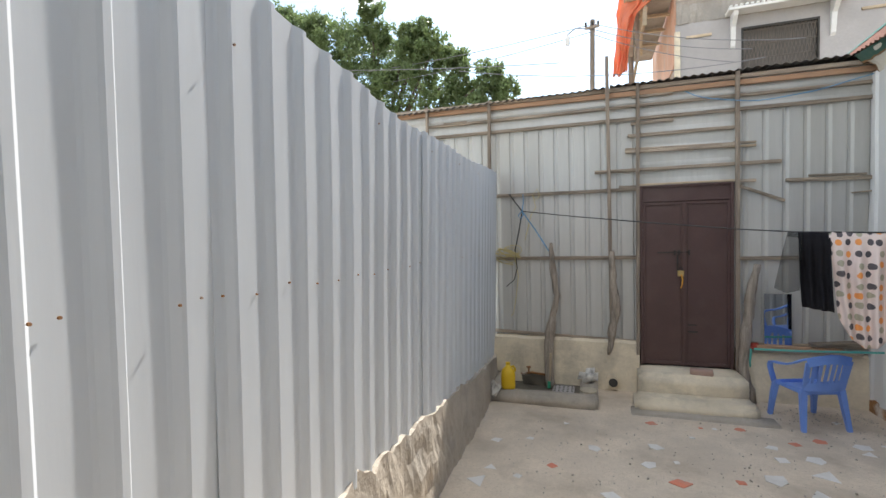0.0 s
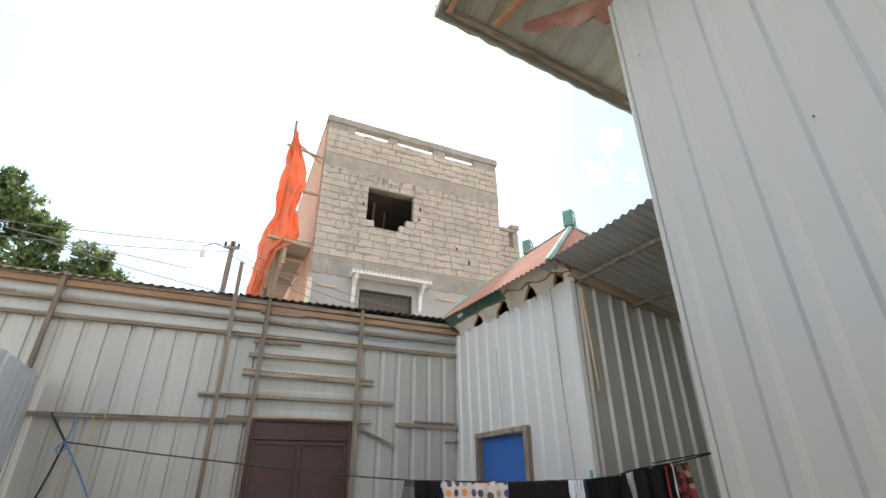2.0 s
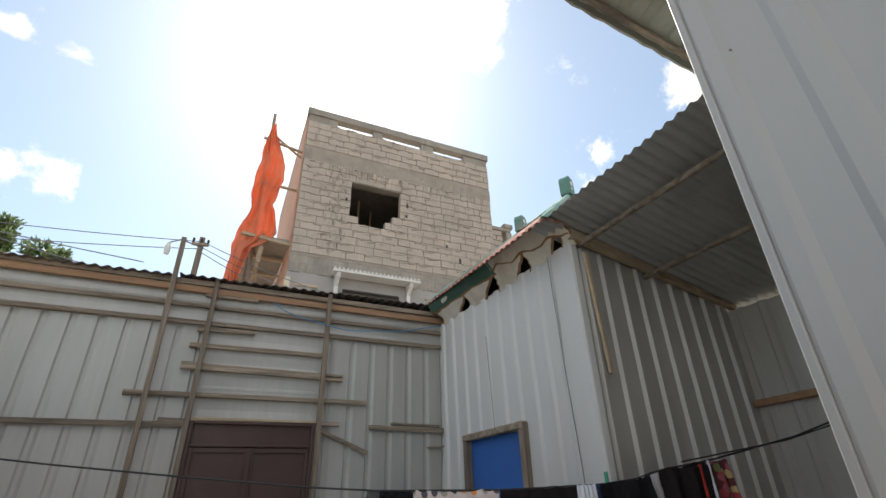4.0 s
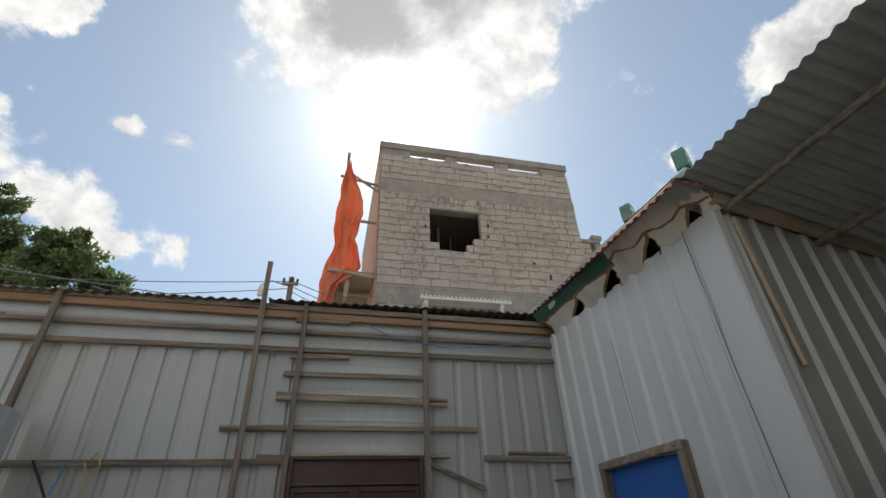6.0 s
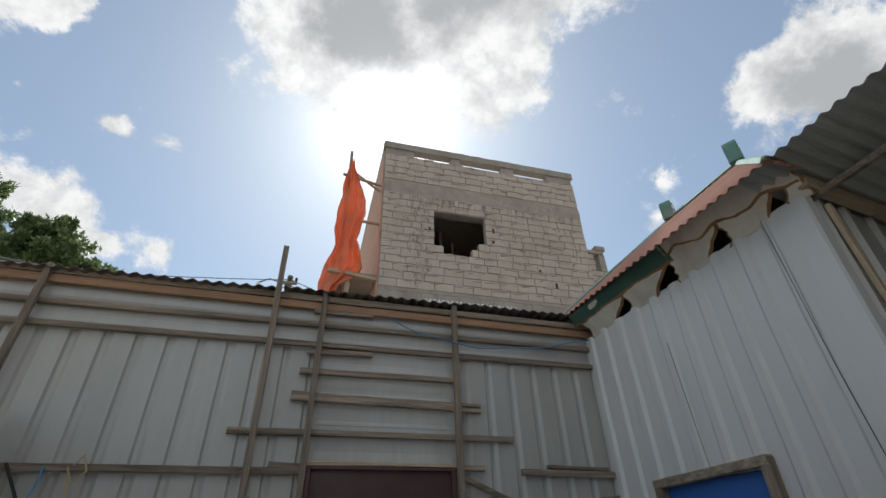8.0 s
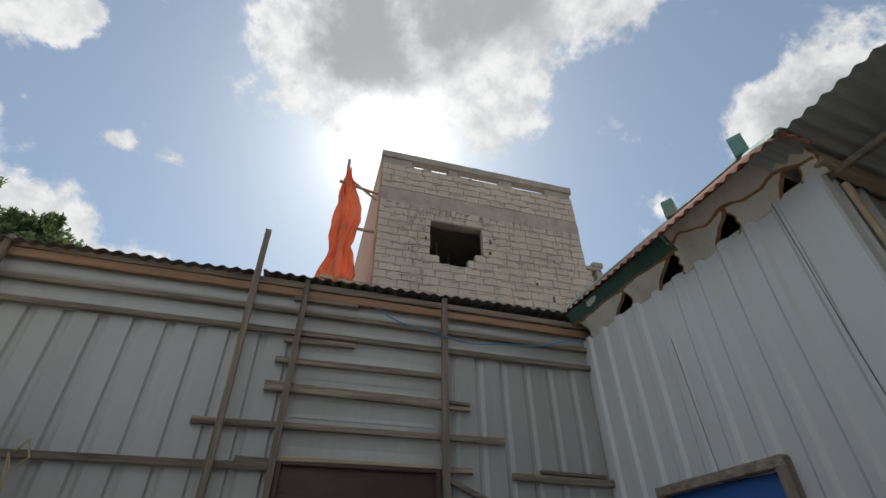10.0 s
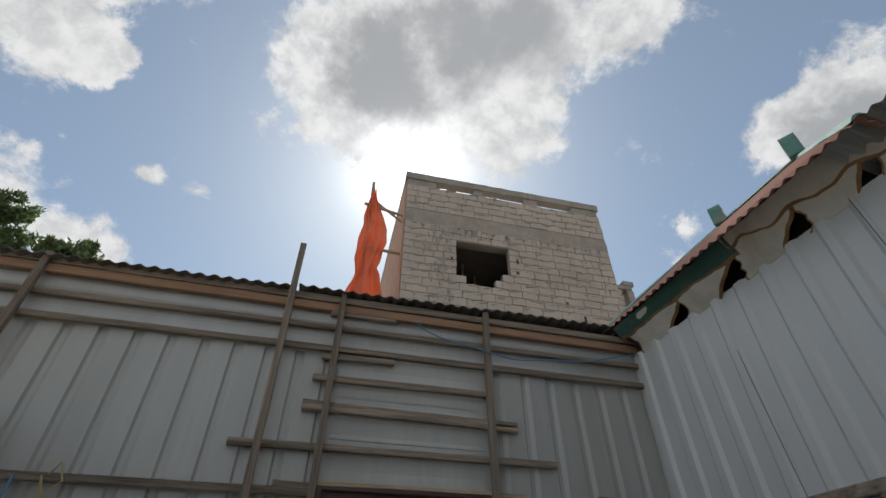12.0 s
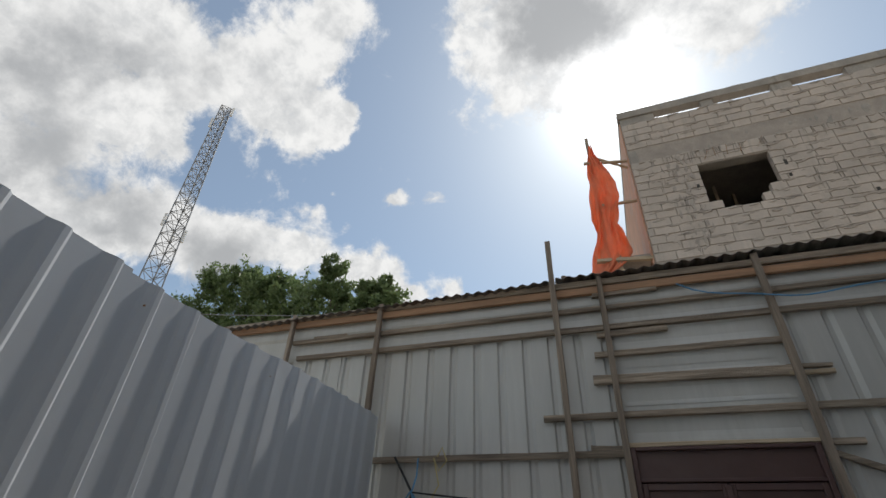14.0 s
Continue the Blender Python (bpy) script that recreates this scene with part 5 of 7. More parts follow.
tarp = thing("tarpaulin", "bunched orange plastic tarpaulin hanging from the scaffold", "tarp")
OUTLINE = [(9.55, 0.93, 0.98), (9.3, 0.88, 1.03), (8.9, 0.81, 1.20), (8.45, 0.80, 1.32), (8.05, 0.76, 1.34), (7.65, 0.74, 1.27), (7.35, 0.80, 1.20), (7.0, 0.68, 1.30), (6.75, 0.61, 1.37), (6.5, 0.57, 1.22), (6.25, 0.57, 0.92), (5.6, 0.53, 0.80), (5.1, 0.47, 0.74)]
sh = Shape()
cols, rows_ = 44, 70
for i in range(rows_ + 1):
    t = i / rows_ * (len(OUTLINE) - 1)
    k = min(int(t), len(OUTLINE) - 2)
    f_ = t - k
    z, xl, xr = (OUTLINE[k][q] * (1 - f_) + OUTLINE[k + 1][q] * f_ for q in range(3))
    for j in range(cols + 1):
        s = j / cols
        gather = 0.5 + 0.5 * math.cos(2.9 * (z - 7.35))
        fold = 0.035 * math.sin(s * 8 + 2.2 * math.sin(z * 1.4)) + 0.055 * abs(math.sin(s * 15 + 1.2 * math.sin(z * 2.1))) * (0.35 + gather) + 0.03 * abs(math.sin(s * 7 + z * 3.4)) + 0.12 * noise.noise(Vector((s * 3, z * 1.6, 3))) + 0.05 * noise.noise(Vector((s * 9, z * 4, 8))) + 0.02 * noise.noise(Vector((s * 20, z * 11, 5)))
        x = xl + (xr - xl) * s + 0.03 * noise.noise(Vector((z * 3, s * 2, 4)))
        y = 10.78 + 0.5 * max(0.0, 0.6 - s) * min(1.0, (9.6 - z) / 3) + fold * min(1.0, 0.3 + (9.6 - z))
        sh.v.append((x, y, z + 0.05 * math.sin(s * 9)))
for i in range(rows_):
    for j in range(cols):
        a = i * (cols + 1) + j
        sh.f.append((a, a + 1, a + cols + 2, a + cols + 1))
sheet = part("sheet", sh, TARP, tarp, smooth=True)
sheet.modifiers.new("thickness", "SOLIDIFY").thickness = 0.004

# ---- facade blocks ----
kinds = 0
for z0, z1 in ((6.37, 8.79), (9.17, 9.93)):
    count = round((z1 - z0) / 0.186)
    step = (z1 - z0) / count
    for r_ in range(count):
        z = z0 + step * r_
        hole = hole_at(z + step / 2)
        spans = [(0.0, BW)] if not hole else [(0.0, hole[0]), (hole[1], BW)]
        shift = (0.0, 0.21, 0.09, 0.3)[r_ % 4]
        for s0, s1 in spans:
            x = -shift
            while x < s1:
                long_ = rng.choice((0.415, 0.415, 0.40, 0.43, 0.36, 0.30))
                a, b = max(x, s0), min(x + long_, s1)
                if b - a > 0.06:
                    ob = new("block", brick_mesh(kinds % 6))
                    ob.parent = shell
                    tilt = rng.uniform(-0.012, 0.012)
                    ob.matrix_basis = Matrix.Translation(((a + b) / 2, rng.uniform(-0.002, 0.010), z + step / 2)) @ Matrix.Rotation(tilt, 4, "Y") @ Matrix.Diagonal((b - a - rng.uniform(0.003, 0.014), 1.0, step - rng.uniform(0.003, 0.012), 1.0))
                    kinds += 1
                x += long_

# ---- doorstep, basin ----
def lump(x0, x1, y0, y1, z0, z1, c=0.03, seed=0, amp=0.012, taper=0.0):
    """A hand-cast cement block: rounded, uneven."""
    bm = bmesh.new()
    bmesh.ops.create_cube(bm, size=1.0)
    for v in bm.verts:
        k = 1 - taper * (v.co.z + 0.5)
        v.co = Vector(((x0 + x1) / 2 + v.co.x * (x1 - x0) * k, (y0 + y1) / 2 + v.co.y * (y1 - y0), (z0 + z1) / 2 + v.co.z * (z1 - z0)))
    bmesh.ops.bevel(bm, geom=list(bm.edges), offset=c, segments=2, affect="EDGES")
    bmesh.ops.subdivide_edges(bm, edges=[e for e in bm.edges if e.calc_length() > 0.12], cuts=4, use_grid_fill=True)
    for v in bm.verts:
        v.co += Vector((noise.noise(v.co * 6 + Vector((seed, 0, 0))), noise.noise(v.co * 6 + Vector((0, seed, 0))), noise.noise(v.co * 6 + Vector((0, 0, seed))))) * amp
    sh = Shape()
    bm.verts.index_update()
    sh.v = [tuple(v.co) for v in bm.verts]
    sh.f = [tuple(v.index for v in f.verts) for f in bm.faces]
    bm.free()
    return sh


steps = setting(thing("stairs", "two worn yellowish cement doorsteps", "steps"), "", "")
part("step", lump(0.53, 1.58, 5.56, 5.98, -0.05, 0.325, 0.035, 1), PLASTER, steps, smooth=True)
part("step", lump(0.47, 1.62, 5.30, 5.60, -0.05, 0.135, 0.04, 2), PLASTER, steps, smooth=True)
part("step_foot", lump(0.40, 1.75, 5.15, 5.40, -0.06, 0.03, 0.025, 3), CONCRETE, steps, smooth=True)
BRICK_RED = material("dusty clay brick", (0.40, 0.27, 0.22), 0.9, 0.0, 0.15, 8, 50, 0.5)
tagged(part("brick", Shape().box(-0.11, 0.11, -0.05, 0.05, 0.0, 0.055, 0.008, pose(1.16, 5.68, 0.325, 0, 0, -8)), BRICK_RED), "dusty clay brick lying on the doorstep", "brick")

basin = setting(thing("basin", "low concrete washing basin with a floor drain", "basin"), "", "")
part("kerb", lump(-1.12, 0.10, 5.22, 5.36, -0.05, 0.13, 0.03, 5), CONCRETE, basin, smooth=True)
part("kerb", lump(-0.10, 0.10, 5.30, 5.93, -0.05, 0.125, 0.03, 6), CONCRETE, basin, smooth=True)
part("kerb", lump(-1.14, -0.98, 5.30, 5.93, -0.05, 0.14, 0.03, 7), CONCRETE, basin, smooth=True)
WET = material("damp stained cement", (0.16, 0.14, 0.11), 0.55, 0.0, 0.3, 5, 40, 0.5, (0.07, 0.065, 0.05), 0.6)
part("bottom", Shape().box(-1.0, -0.08, 5.34, 5.91, -0.03, 0.03, 0.0), WET, basin, "damp dark bottom")
part("splash", lump(-0.78, -0.5, 5.775, 5.83, 0.02, 0.17, 0.015, 8, 0.02), WET, basin)
tap = tagged(thing("water_tap", "rusty standpipe tap with a green hose end", "tap"))
part("pipe", Shape().sweep([(-0.80, 5.79, 0.16), (-0.66, 5.77, 0.19), (-0.50, 5.76, 0.175)], circle(0.014, 8)), RUST, tap)
part("valve", Shape().sweep([(-0.70, 5.77, 0.19), (-0.70, 5.77, 0.25)], circle(0.012, 8)), RUST, tap)
part("wheel", Shape().sweep([(-0.70, 5.77, 0.25), (-0.70, 5.77, 0.262)], circle(0.028, 10)), RUST, tap)
part("hose", Shape().sweep([(-0.43, 5.70, 0.46), (-0.435, 5.69, 0.25), (-0.45, 5.66, 0.06)], circle(0.012, 8)), PALE_WOOD, tap)
part("hose_end", Shape().sweep([(-0.447, 5.665, 0.13), (-0.45, 5.66, 0.05)], circle(0.018, 8)), material("green hose plastic", (0.05, 0.35, 0.2), 0.5, 0, 0.1, 6, 40, 0.05), tap)
sh = Shape().box(-0.40, -0.16, 5.44, 5.72, 0.03, 0.075, 0.008)
grate = part("drain", sh, GREY_RENDER, basin, "pale perforated drain plate")
sh = Shape()
for i in range(5):
    for j in range(5):
        cx, cy = -0.375 + i * 0.048, 5.47 + j * 0.055
        sh.v += [(cx + 0.013 * x, cy + 0.016 * y, 0.0762) for x, y in circle(1, 6)]
        sh.f.append(tuple(range(len(sh.v) - 6, len(sh.v))))
part("holes", sh, DARK, grate)
sh = Shape()
sh.sweep([(0.26, 5.83, 0.13), (0.26, 5.97, 0.13)], circle(0.07, 14))
drain = setting(part("pipe", sh, PLASTER, None), "cement collar of a wall drain", "drain")
part("bore", Shape().sweep([(0.27, 5.822, 0.115), (0.27, 5.84, 0.115)], circle(0.05, 14)), DARK, drain, "dark drain hole")

# ---- tree trunks used as posts ----
def branch(name, pts, radii, label):
    path, sc = [], []
    for i in range(len(pts) - 1):
        for k in range(5):
            t = k / 5
            bend = 0.012 * noise.noise(Vector((i + t, pts[0][0] * 7, 2.0)) * 1.7)
            path.append(Vector(pts[i]).lerp(Vector(pts[i + 1]), t) + Vector((bend, 0, 0)))
            sc.append(radii[i] * (1 - t) + radii[i + 1] * t)
    path.append(Vector(pts[-1]))
    sc.append(radii[-1])
    ob = part(name, Shape().sweep(path, circle(1.0, 9), (0, 1, 0), [s * 1.15 * (1 + 0.30 * noise.noise(p * 9) + 0.15 * noise.noise(p * 23)) for s, p in zip(sc, path)], 0.005, rng), BARK, smooth=True)
    return tagged(ob, label, "post", "crooked branch posts")


PY = WY - 0.14
branch("branch_post", [(-0.425, PY, 1.76), (-0.40, PY, 1.40), (-0.36, PY, 1.12), (-0.41, PY, 0.85), (-0.46, PY - 0.05, 0.55), (-0.44, PY - 0.12, 0.04)], [0.022, 0.034, 0.03, 0.04, 0.055, 0.045], "crooked grey branch post standing in the wash basin")
branch("branch_post", [(0.275, PY, 1.66), (0.28, PY, 1.30), (0.315, PY, 0.98), (0.26, PY, 0.68), (0.225, PY, 0.44)], [0.022, 0.035, 0.042, 0.04, 0.014], "crooked grey branch post leaning on the metal wall")
branch("branch_post", [(1.72, PY, 1.50), (1.66, PY, 1.15), (1.625, PY, 0.8), (1.60, PY, 0.35), (1.68, PY - 0.03, 0.0)], [0.03, 0.045, 0.05, 0.045, 0.04], "crooked grey branch post beside the brown door")

# ---- ropes on the wall, clothes line ----
CABLE = material("black cable", (0.03, 0.03, 0.03), 0.6, 0, 0.2, 8, 40, 0.1)
BLUE_ROPE = material("blue rope", (0.12, 0.30, 0.50), 0.8, 0, 0.2, 8, 60, 0.3)
STRAW = material("yellow straw rope", (0.55, 0.47, 0.24), 0.9, 0, 0.2, 8, 60, 0.3)
GALV = material("thin grey wire", (0.25, 0.25, 0.26), 0.6, 0.3, 0.1, 8, 60, 0.1)
LINE = [(-0.758, 5.87, 2.152), (-0.10, 5.457, 2.06), (0.6, 5.088, 1.975), (1.30, 4.718, 1.897), (1.62, 4.55, 1.872), (2.23, 4.228, 1.858), (2.70, 3.98, 1.868), (2.92, 3.89, 1.89), (3.06, 3.835, 1.935), (3.34, 3.722, 1.975), (3.9, 3.50, 2.10), (4.52, 3.25, 2.30)]


def line_at(x):
    for a, b in zip(LINE, LINE[1:]):
        if x <= b[0]:
            t = (x - a[0]) / (b[0] - a[0])
            return Vector(a).lerp(Vector(b), t)
    return Vector(LINE[-1])


clothes_line = tagged(part("clothes_line", Shape().sweep([line_at(-0.758 + 5.275 * i / 60) for i in range(61)], circle(0.006, 6)), CABLE), "thin black clothes line tied across the yard", "clothesline")
tagged(part("clothes_line", Shape().sweep([(3.3, 3.86, 1.98), (4.0, 3.62, 2.09), (4.52, 3.45, 2.22)], circle(0.005, 6)), CABLE), "second thin black line under the porch roof", "clothesline")
tie = thing("rope_tie", "black and blue ropes tying the clothes line to the battens", "rope", at=(-0.005, 0.07, 0.002))
for pts, m, r in (([(-0.753, 5.80, 2.15), (-0.84, 5.85, 2.26), (-0.92, 5.87, 2.37)], CABLE, 0.008), ([(-0.753, 5.80, 2.15), (-0.80, 5.83, 1.92), (-0.86, 5.85, 1.66)], CABLE, 0.008), ([(-0.753, 5.80, 2.15), (-0.60, 5.82, 1.92), (-0.44, 5.80, 1.66)], BLUE_ROPE, 0.007), ([(-0.753, 5.80, 2.15), (-0.745, 5.85, 2.25), (-0.75, 5.87, 2.36)], BLUE_ROPE, 0.006), ([(-0.76, 5.79, 2.15), (-0.80, 5.80, 2.10), (-0.78, 5.80, 2.06), (-0.74, 5.80, 2.10), (-0.753, 5.79, 2.16)], BLUE_ROPE, 0.006)):
    part("rope", Shape().sweep(pts, circle(r, 6), (0, 1, 0)), m, tie)
knot = thing("rope_coil", "tangled coil of yellow straw rope on a batten", "rope", at=(0, 0.075, 0))
kr = random.Random(5)
for i in range(9):
    cx, cz, rx_, rz_ = -0.98 + kr.uniform(-0.06, 0.10), 1.62 + kr.uniform(-0.05, 0.05), kr.uniform(0.06, 0.15), kr.uniform(0.03, 0.09)
    ph, wob = kr.uniform(0, 6), kr.uniform(0.7, 1.4)
    path = [(cx + rx_ * math.cos(ph + a * wob), 5.835 - 0.03 * math.sin(a * 2 + ph) - kr.uniform(0, 0.01), cz + rz_ * math.sin(ph + a) + 0.25 * (rx_) * math.cos(a)) for a in [q * 0.35 for q in range(19)]]
    part("strand", Shape().sweep(path, circle(0.005, 5), (0, 1, 0)), STRAW, knot)
part("strand", Shape().sweep([(-0.87, 5.84, 1.60), (-0.83, 5.85, 1.35), (-0.86, 5.85, 1.1), (-0.90, 5.85, 0.88), (-0.93, 5.85, 0.84)], circle(0.005, 5), (0, 1, 0)), STRAW, knot)
part("strand", Shape().sweep([(-0.86, 5.84, 1.66), (-0.84, 5.84, 1.45), (-0.88, 5.84, 1.30), (-0.98, 5.84, 1.22)], circle(0.006, 5), (0, 1, 0)), CABLE, knot)
tagged(part("rope_bow", Shape().sweep([(-0.62, 5.86, 2.37), (-0.58, 5.84, 2.42), (-0.55, 5.85, 2.34), (-0.60, 5.84, 2.28), (-0.64, 5.85, 2.36), (-0.60, 5.85, 2.2), (-0.66, 5.85, 2.1), (-0.70, 5.86, 1.95), (-0.74, 5.86, 1.8)], circle(0.005, 5), (0, 1, 0)), STRAW), "straw rope knotted round a batten", "rope").location.y = 0.08
tagged(part("cable", Shape().sweep([Vector((1.05 + 1.75 * i / 20, 5.84 + 0.02 * math.sin(i), 3.40 - 0.17 * math.sin(math.pi * (i / 20) ** 0.8))) for i in range(21)] + [Vector((2.9, 5.7, 3.47))], circle(0.005, 5)), BLUE_ROPE), "thin blue cable sagging below the eave", "cable").location.y = 0.06

# ---- clothes ----
BLACK_CLOTH = material("black cloth", (0.015, 0.015, 0.018), 0.95, 0, 0.3, 4, 60, 0.2, spec=0.1)
BROWN_BLACK = material("faded black cloth", (0.021, 0.017, 0.018), 0.95, 0, 0.25, 4, 60, 0.2, spec=0.1)
WHITE_CLOTH = material("white cloth", (0.68, 0.71, 0.76), 0.9, 0, 0.05, 4, 60, 0.2)
NAVY = material("navy cloth", (0.03, 0.055, 0.14), 0.9, 0, 0.2, 4, 60, 0.2)
GREY_CLOTH = material("pale grey cloth", (0.50, 0.48, 0.49), 0.9, 0, 0.06, 4, 60, 0.2)
RED_CLOTH = material("red ribbon", (0.42, 0.03, 0.02), 0.8, 0, 0.1, 4, 60, 0.2)
TULLE = material("sheer black tulle", (0.03, 0.035, 0.035), 0.9, 0, 0.1, 4, 60, 0.0, alpha=0.32)


def patterned(name, ground, dots, scale, size, rand):
    m = bpy.data.materials.new(name)
    m.use_nodes = True
    nt = m.node_tree
    bs = nt.nodes["Principled BSDF"]
    bs.inputs["Roughness"].default_value = 0.9
    tc = nt.nodes.new("ShaderNodeTexCoord")
    mp = nt.nodes.new("ShaderNodeMapping")
    mp.inputs["Scale"].default_value = (1.45, 0.0, 0.95)
    mp.inputs["Rotation"].default_value = (math.pi / 2, 0, 0)
    nt.links.new(tc.outputs["Object"], mp.inputs[0])
    vo = nt.nodes.new("ShaderNodeTexVoronoi")
    vo.voronoi_dimensions = "2D"
    vo.inputs["Scale"].default_value, vo.inputs["Randomness"].default_value = scale, rand
    nt.links.new(mp.outputs[0], vo.inputs["Vector"])
    cr = nt.nodes.new("ShaderNodeValToRGB")
    cr.color_ramp.interpolation = "CONSTANT"
    cr.color_ramp.elements[0].color = (*dots[0], 1)
    cr.color_ramp.elements[1].position = 1 / len(dots)
    cr.color_ramp.elements[1].color = (*dots[1], 1)
    for i, d in enumerate(dots[2:]):
        e = cr.color_ramp.elements.new((i + 2) / len(dots))
        e.color = (*d, 1)
    sep = nt.nodes.new("ShaderNodeSeparateColor")
    nt.links.new(vo.outputs["Color"], sep.inputs[0])
    nt.links.new(sep.outputs[0], cr.inputs[0])
    lt = nt.nodes.new("ShaderNodeMath")
    lt.operation = "LESS_THAN"
    lt.inputs[1].default_value = size
    nt.links.new(vo.outputs["Distance"], lt.inputs[0])
    mx = nt.nodes.new("ShaderNodeMix")
    mx.data_type = "RGBA"
    nt.links.new(lt.outputs[0], mx.inputs[0])
    mx.inputs[6].default_value = (*ground, 1)
    nt.links.new(cr.outputs[0], mx.inputs[7])
    nt.links.new(mx.outputs[2], bs.inputs["Base Color"])
    return m


DOTS = patterned("spotted cloth", (0.66, 0.56, 0.53), [(0.07, 0.065, 0.075), (0.75, 0.30, 0.09), (0.36, 0.34, 0.26), (0.10, 0.09, 0.10)], 13.5, 0.31, 0.3)
FLORAL = patterned("floral cloth", (0.10, 0.025, 0.03), [(0.35, 0.05, 0.06), (0.45, 0.33, 0.16), (0.12, 0.14, 0.05), (0.3, 0.08, 0.1)], 22.0, 0.5, 1.0)


def cloth(name, label, x0, x1, drop, mat, back=0.15, amp=0.025, waves=5.0, seed=0, spread=0.0, category="cloth", rows=26, cols=30, nudge=0.0, parent=None, shift=0.0):
    """A cloth hung over the line from x0 to x1; drop(s) is its hanging length across the width."""
    sh = Shape()
    out = Vector((-0.41, -0.91, 0))
    along = Vector((0.91, -0.41, 0))
    for i in range(rows + 1):
        t = i / rows
        for j in range(cols + 1):
            s = j / cols
            p = line_at(x0 + (x1 - x0) * s)
            L = drop(s)
            total = back + L
            d = t * total - back
            depth = abs(d)
            face = 1 if d > 0 else -1
            k = min(1.0, depth / 0.25)
            w = amp * k * (math.sin(s * waves * 2 * math.pi + seed + 0.8 * math.sin(depth * 5)) + 0.8 * noise.noise(Vector((s * 4, depth * 3, seed)))) + 0.012 * noise.noise(Vector((s * 9, depth * 9, seed)))
            q = p + out * (face * (0.009 if depth > 0.012 else 0.004) + nudge + (w + amp * 1.2 * k) * (1 if face > 0 else 0.4))
            q += along * (spread * depth * (s - 0.5) + shift * depth)
            q.z = p.z + 0.008 - depth - 0.02 * k * math.sin(s * math.pi) * amp * 10
            sh.v.append(q)
    for i in range(rows):
        for j in range(cols):
            a = i * (cols + 1) + j
            sh.f.append((a, a + 1, a + cols + 2, a + cols + 1))
    ob = part(name, sh, mat, parent, smooth=True)
    ob.modifiers.new("thickness", "SOLIDIFY").thickness = 0.003
    return tagged(ob, label, category, "clothes on the line") if parent is None else ob


skirt = cloth("skirt", "black skirt with a sheer tulle layer on the clothes line", 1.635, 1.81, lambda s: 0.60 + 0.02 * s, BLACK_CLOTH, 0.1, 0.02, 3, 1, category="skirt", shift=0.05)
cloth("tulle_layer", "", 1.575, 1.66, lambda s: 0.50 - 0.06 * abs(s - 0.5), TULLE, 0.05, 0.02, 5, 2, parent=skirt, shift=-0.10, spread=0.15)
cloth("spotted_cloth", "pale cloth with orange, grey and olive spots hung to dry", 1.80, 2.23, lambda s: 0.60 + 0.26 * math.sin(math.pi * min(1.0, s * 0.98 + 0.02)) ** 0.6, DOTS, 0.3, 0.022, 4.5, 3, spread=-0.2, category="cloth", cols=48, rows=36)
cloth("trousers", "black trousers folded over the clothes line", 2.235, 2.62, lambda s: 0.34 + (0.11 if s < 0.25 or 0.36 < s < 0.6 else 0.0) + 0.02 * math.sin(s * 8), BROWN_BLACK, 0.12, 0.012, 2.5, 4, category="trousers", cols=60)
cloth("trouser_leg", "narrow black trouser leg hanging from the line", 2.555, 2.665, lambda s: 0.76, BLACK_CLOTH, 0.1, 0.008, 1.5, 5, category="trousers", nudge=-0.03)
cloth("shirt", "white shirt hung on the clothes line", 2.61, 2.70, lambda s: 0.16 + 0.17 * math.sin(math.pi * min(1, s + 0.15)) ** 0.8, WHITE_CLOTH, 0.1, 0.012, 1, 6, category="shirt", nudge=0.025)
cloth("blue_top", "navy blue top behind the white shirt", 2.66, 2.74, lambda s: 0.33 - 0.1 * s, NAVY, 0.1, 0.02, 2, 7, category="shirt", nudge=0.012, spread=0.3)
dress = cloth("long_dress", "long black hooded dress hung on the clothes line", 2.70, 2.93, lambda s: 1.40 - 0.03 * math.sin(s * 5) if s < 0.66 else 0.62 - 1.1 * (s - 0.66), BLACK_CLOTH, 0.2, 0.03, 3, 8, category="dress", cols=48, rows=40, shift=0.02, nudge=0.01)
cloth("hood", "", 2.715, 2.985, lambda s: 0.30 + 0.34 * math.sin(math.pi * (0.12 + 0.80 * s)) ** 1.4, BLACK_CLOTH, 0.12, 0.035, 1.6, 21, parent=dress, cols=36, nudge=0.055, shift=0.06)
cloth("pyjama_bottom", "pale grey cotton bottoms hung on the clothes line", 2.90, 3.07, lambda s: 0.88 if s < 0.42 else (0.78 if s > 0.5 else 0.3), GREY_CLOTH, 0.2, 0.02, 2.5, 9, category="trousers", cols=40)
coat = cloth("coat", "black coat with red piping on the clothes line", 3.055, 3.33, lambda s: 0.60 + 0.32 * s, BROWN_BLACK, 0.2, 0.03, 2.5, 10, category="coat", cols=40, nudge=0.02)
cloth("red_piping", "", 3.25, 3.265, lambda s: 0.82, RED_CLOTH, 0.02, 0.004, 1, 11, parent=coat, cols=3, nudge=0.075)
cloth("white_piping", "", 3.30, 3.312, lambda s: 0.52, WHITE_CLOTH, 0.02, 0.004, 1, 12, parent=coat, cols=3, nudge=0.075)
cloth("scarf", "dark red floral scarf hung on the clothes line", 3.33, 3.45, lambda s: 0.86 + 0.05 * s, FLORAL, 0.3, 0.025, 2, 13, category="scarf", nudge=0.0)
PEG = material("green plastic", (0.05, 0.35, 0.22), 0.5, 0, 0.1, 8, 40, 0.05)
pp = line_at(2.76)
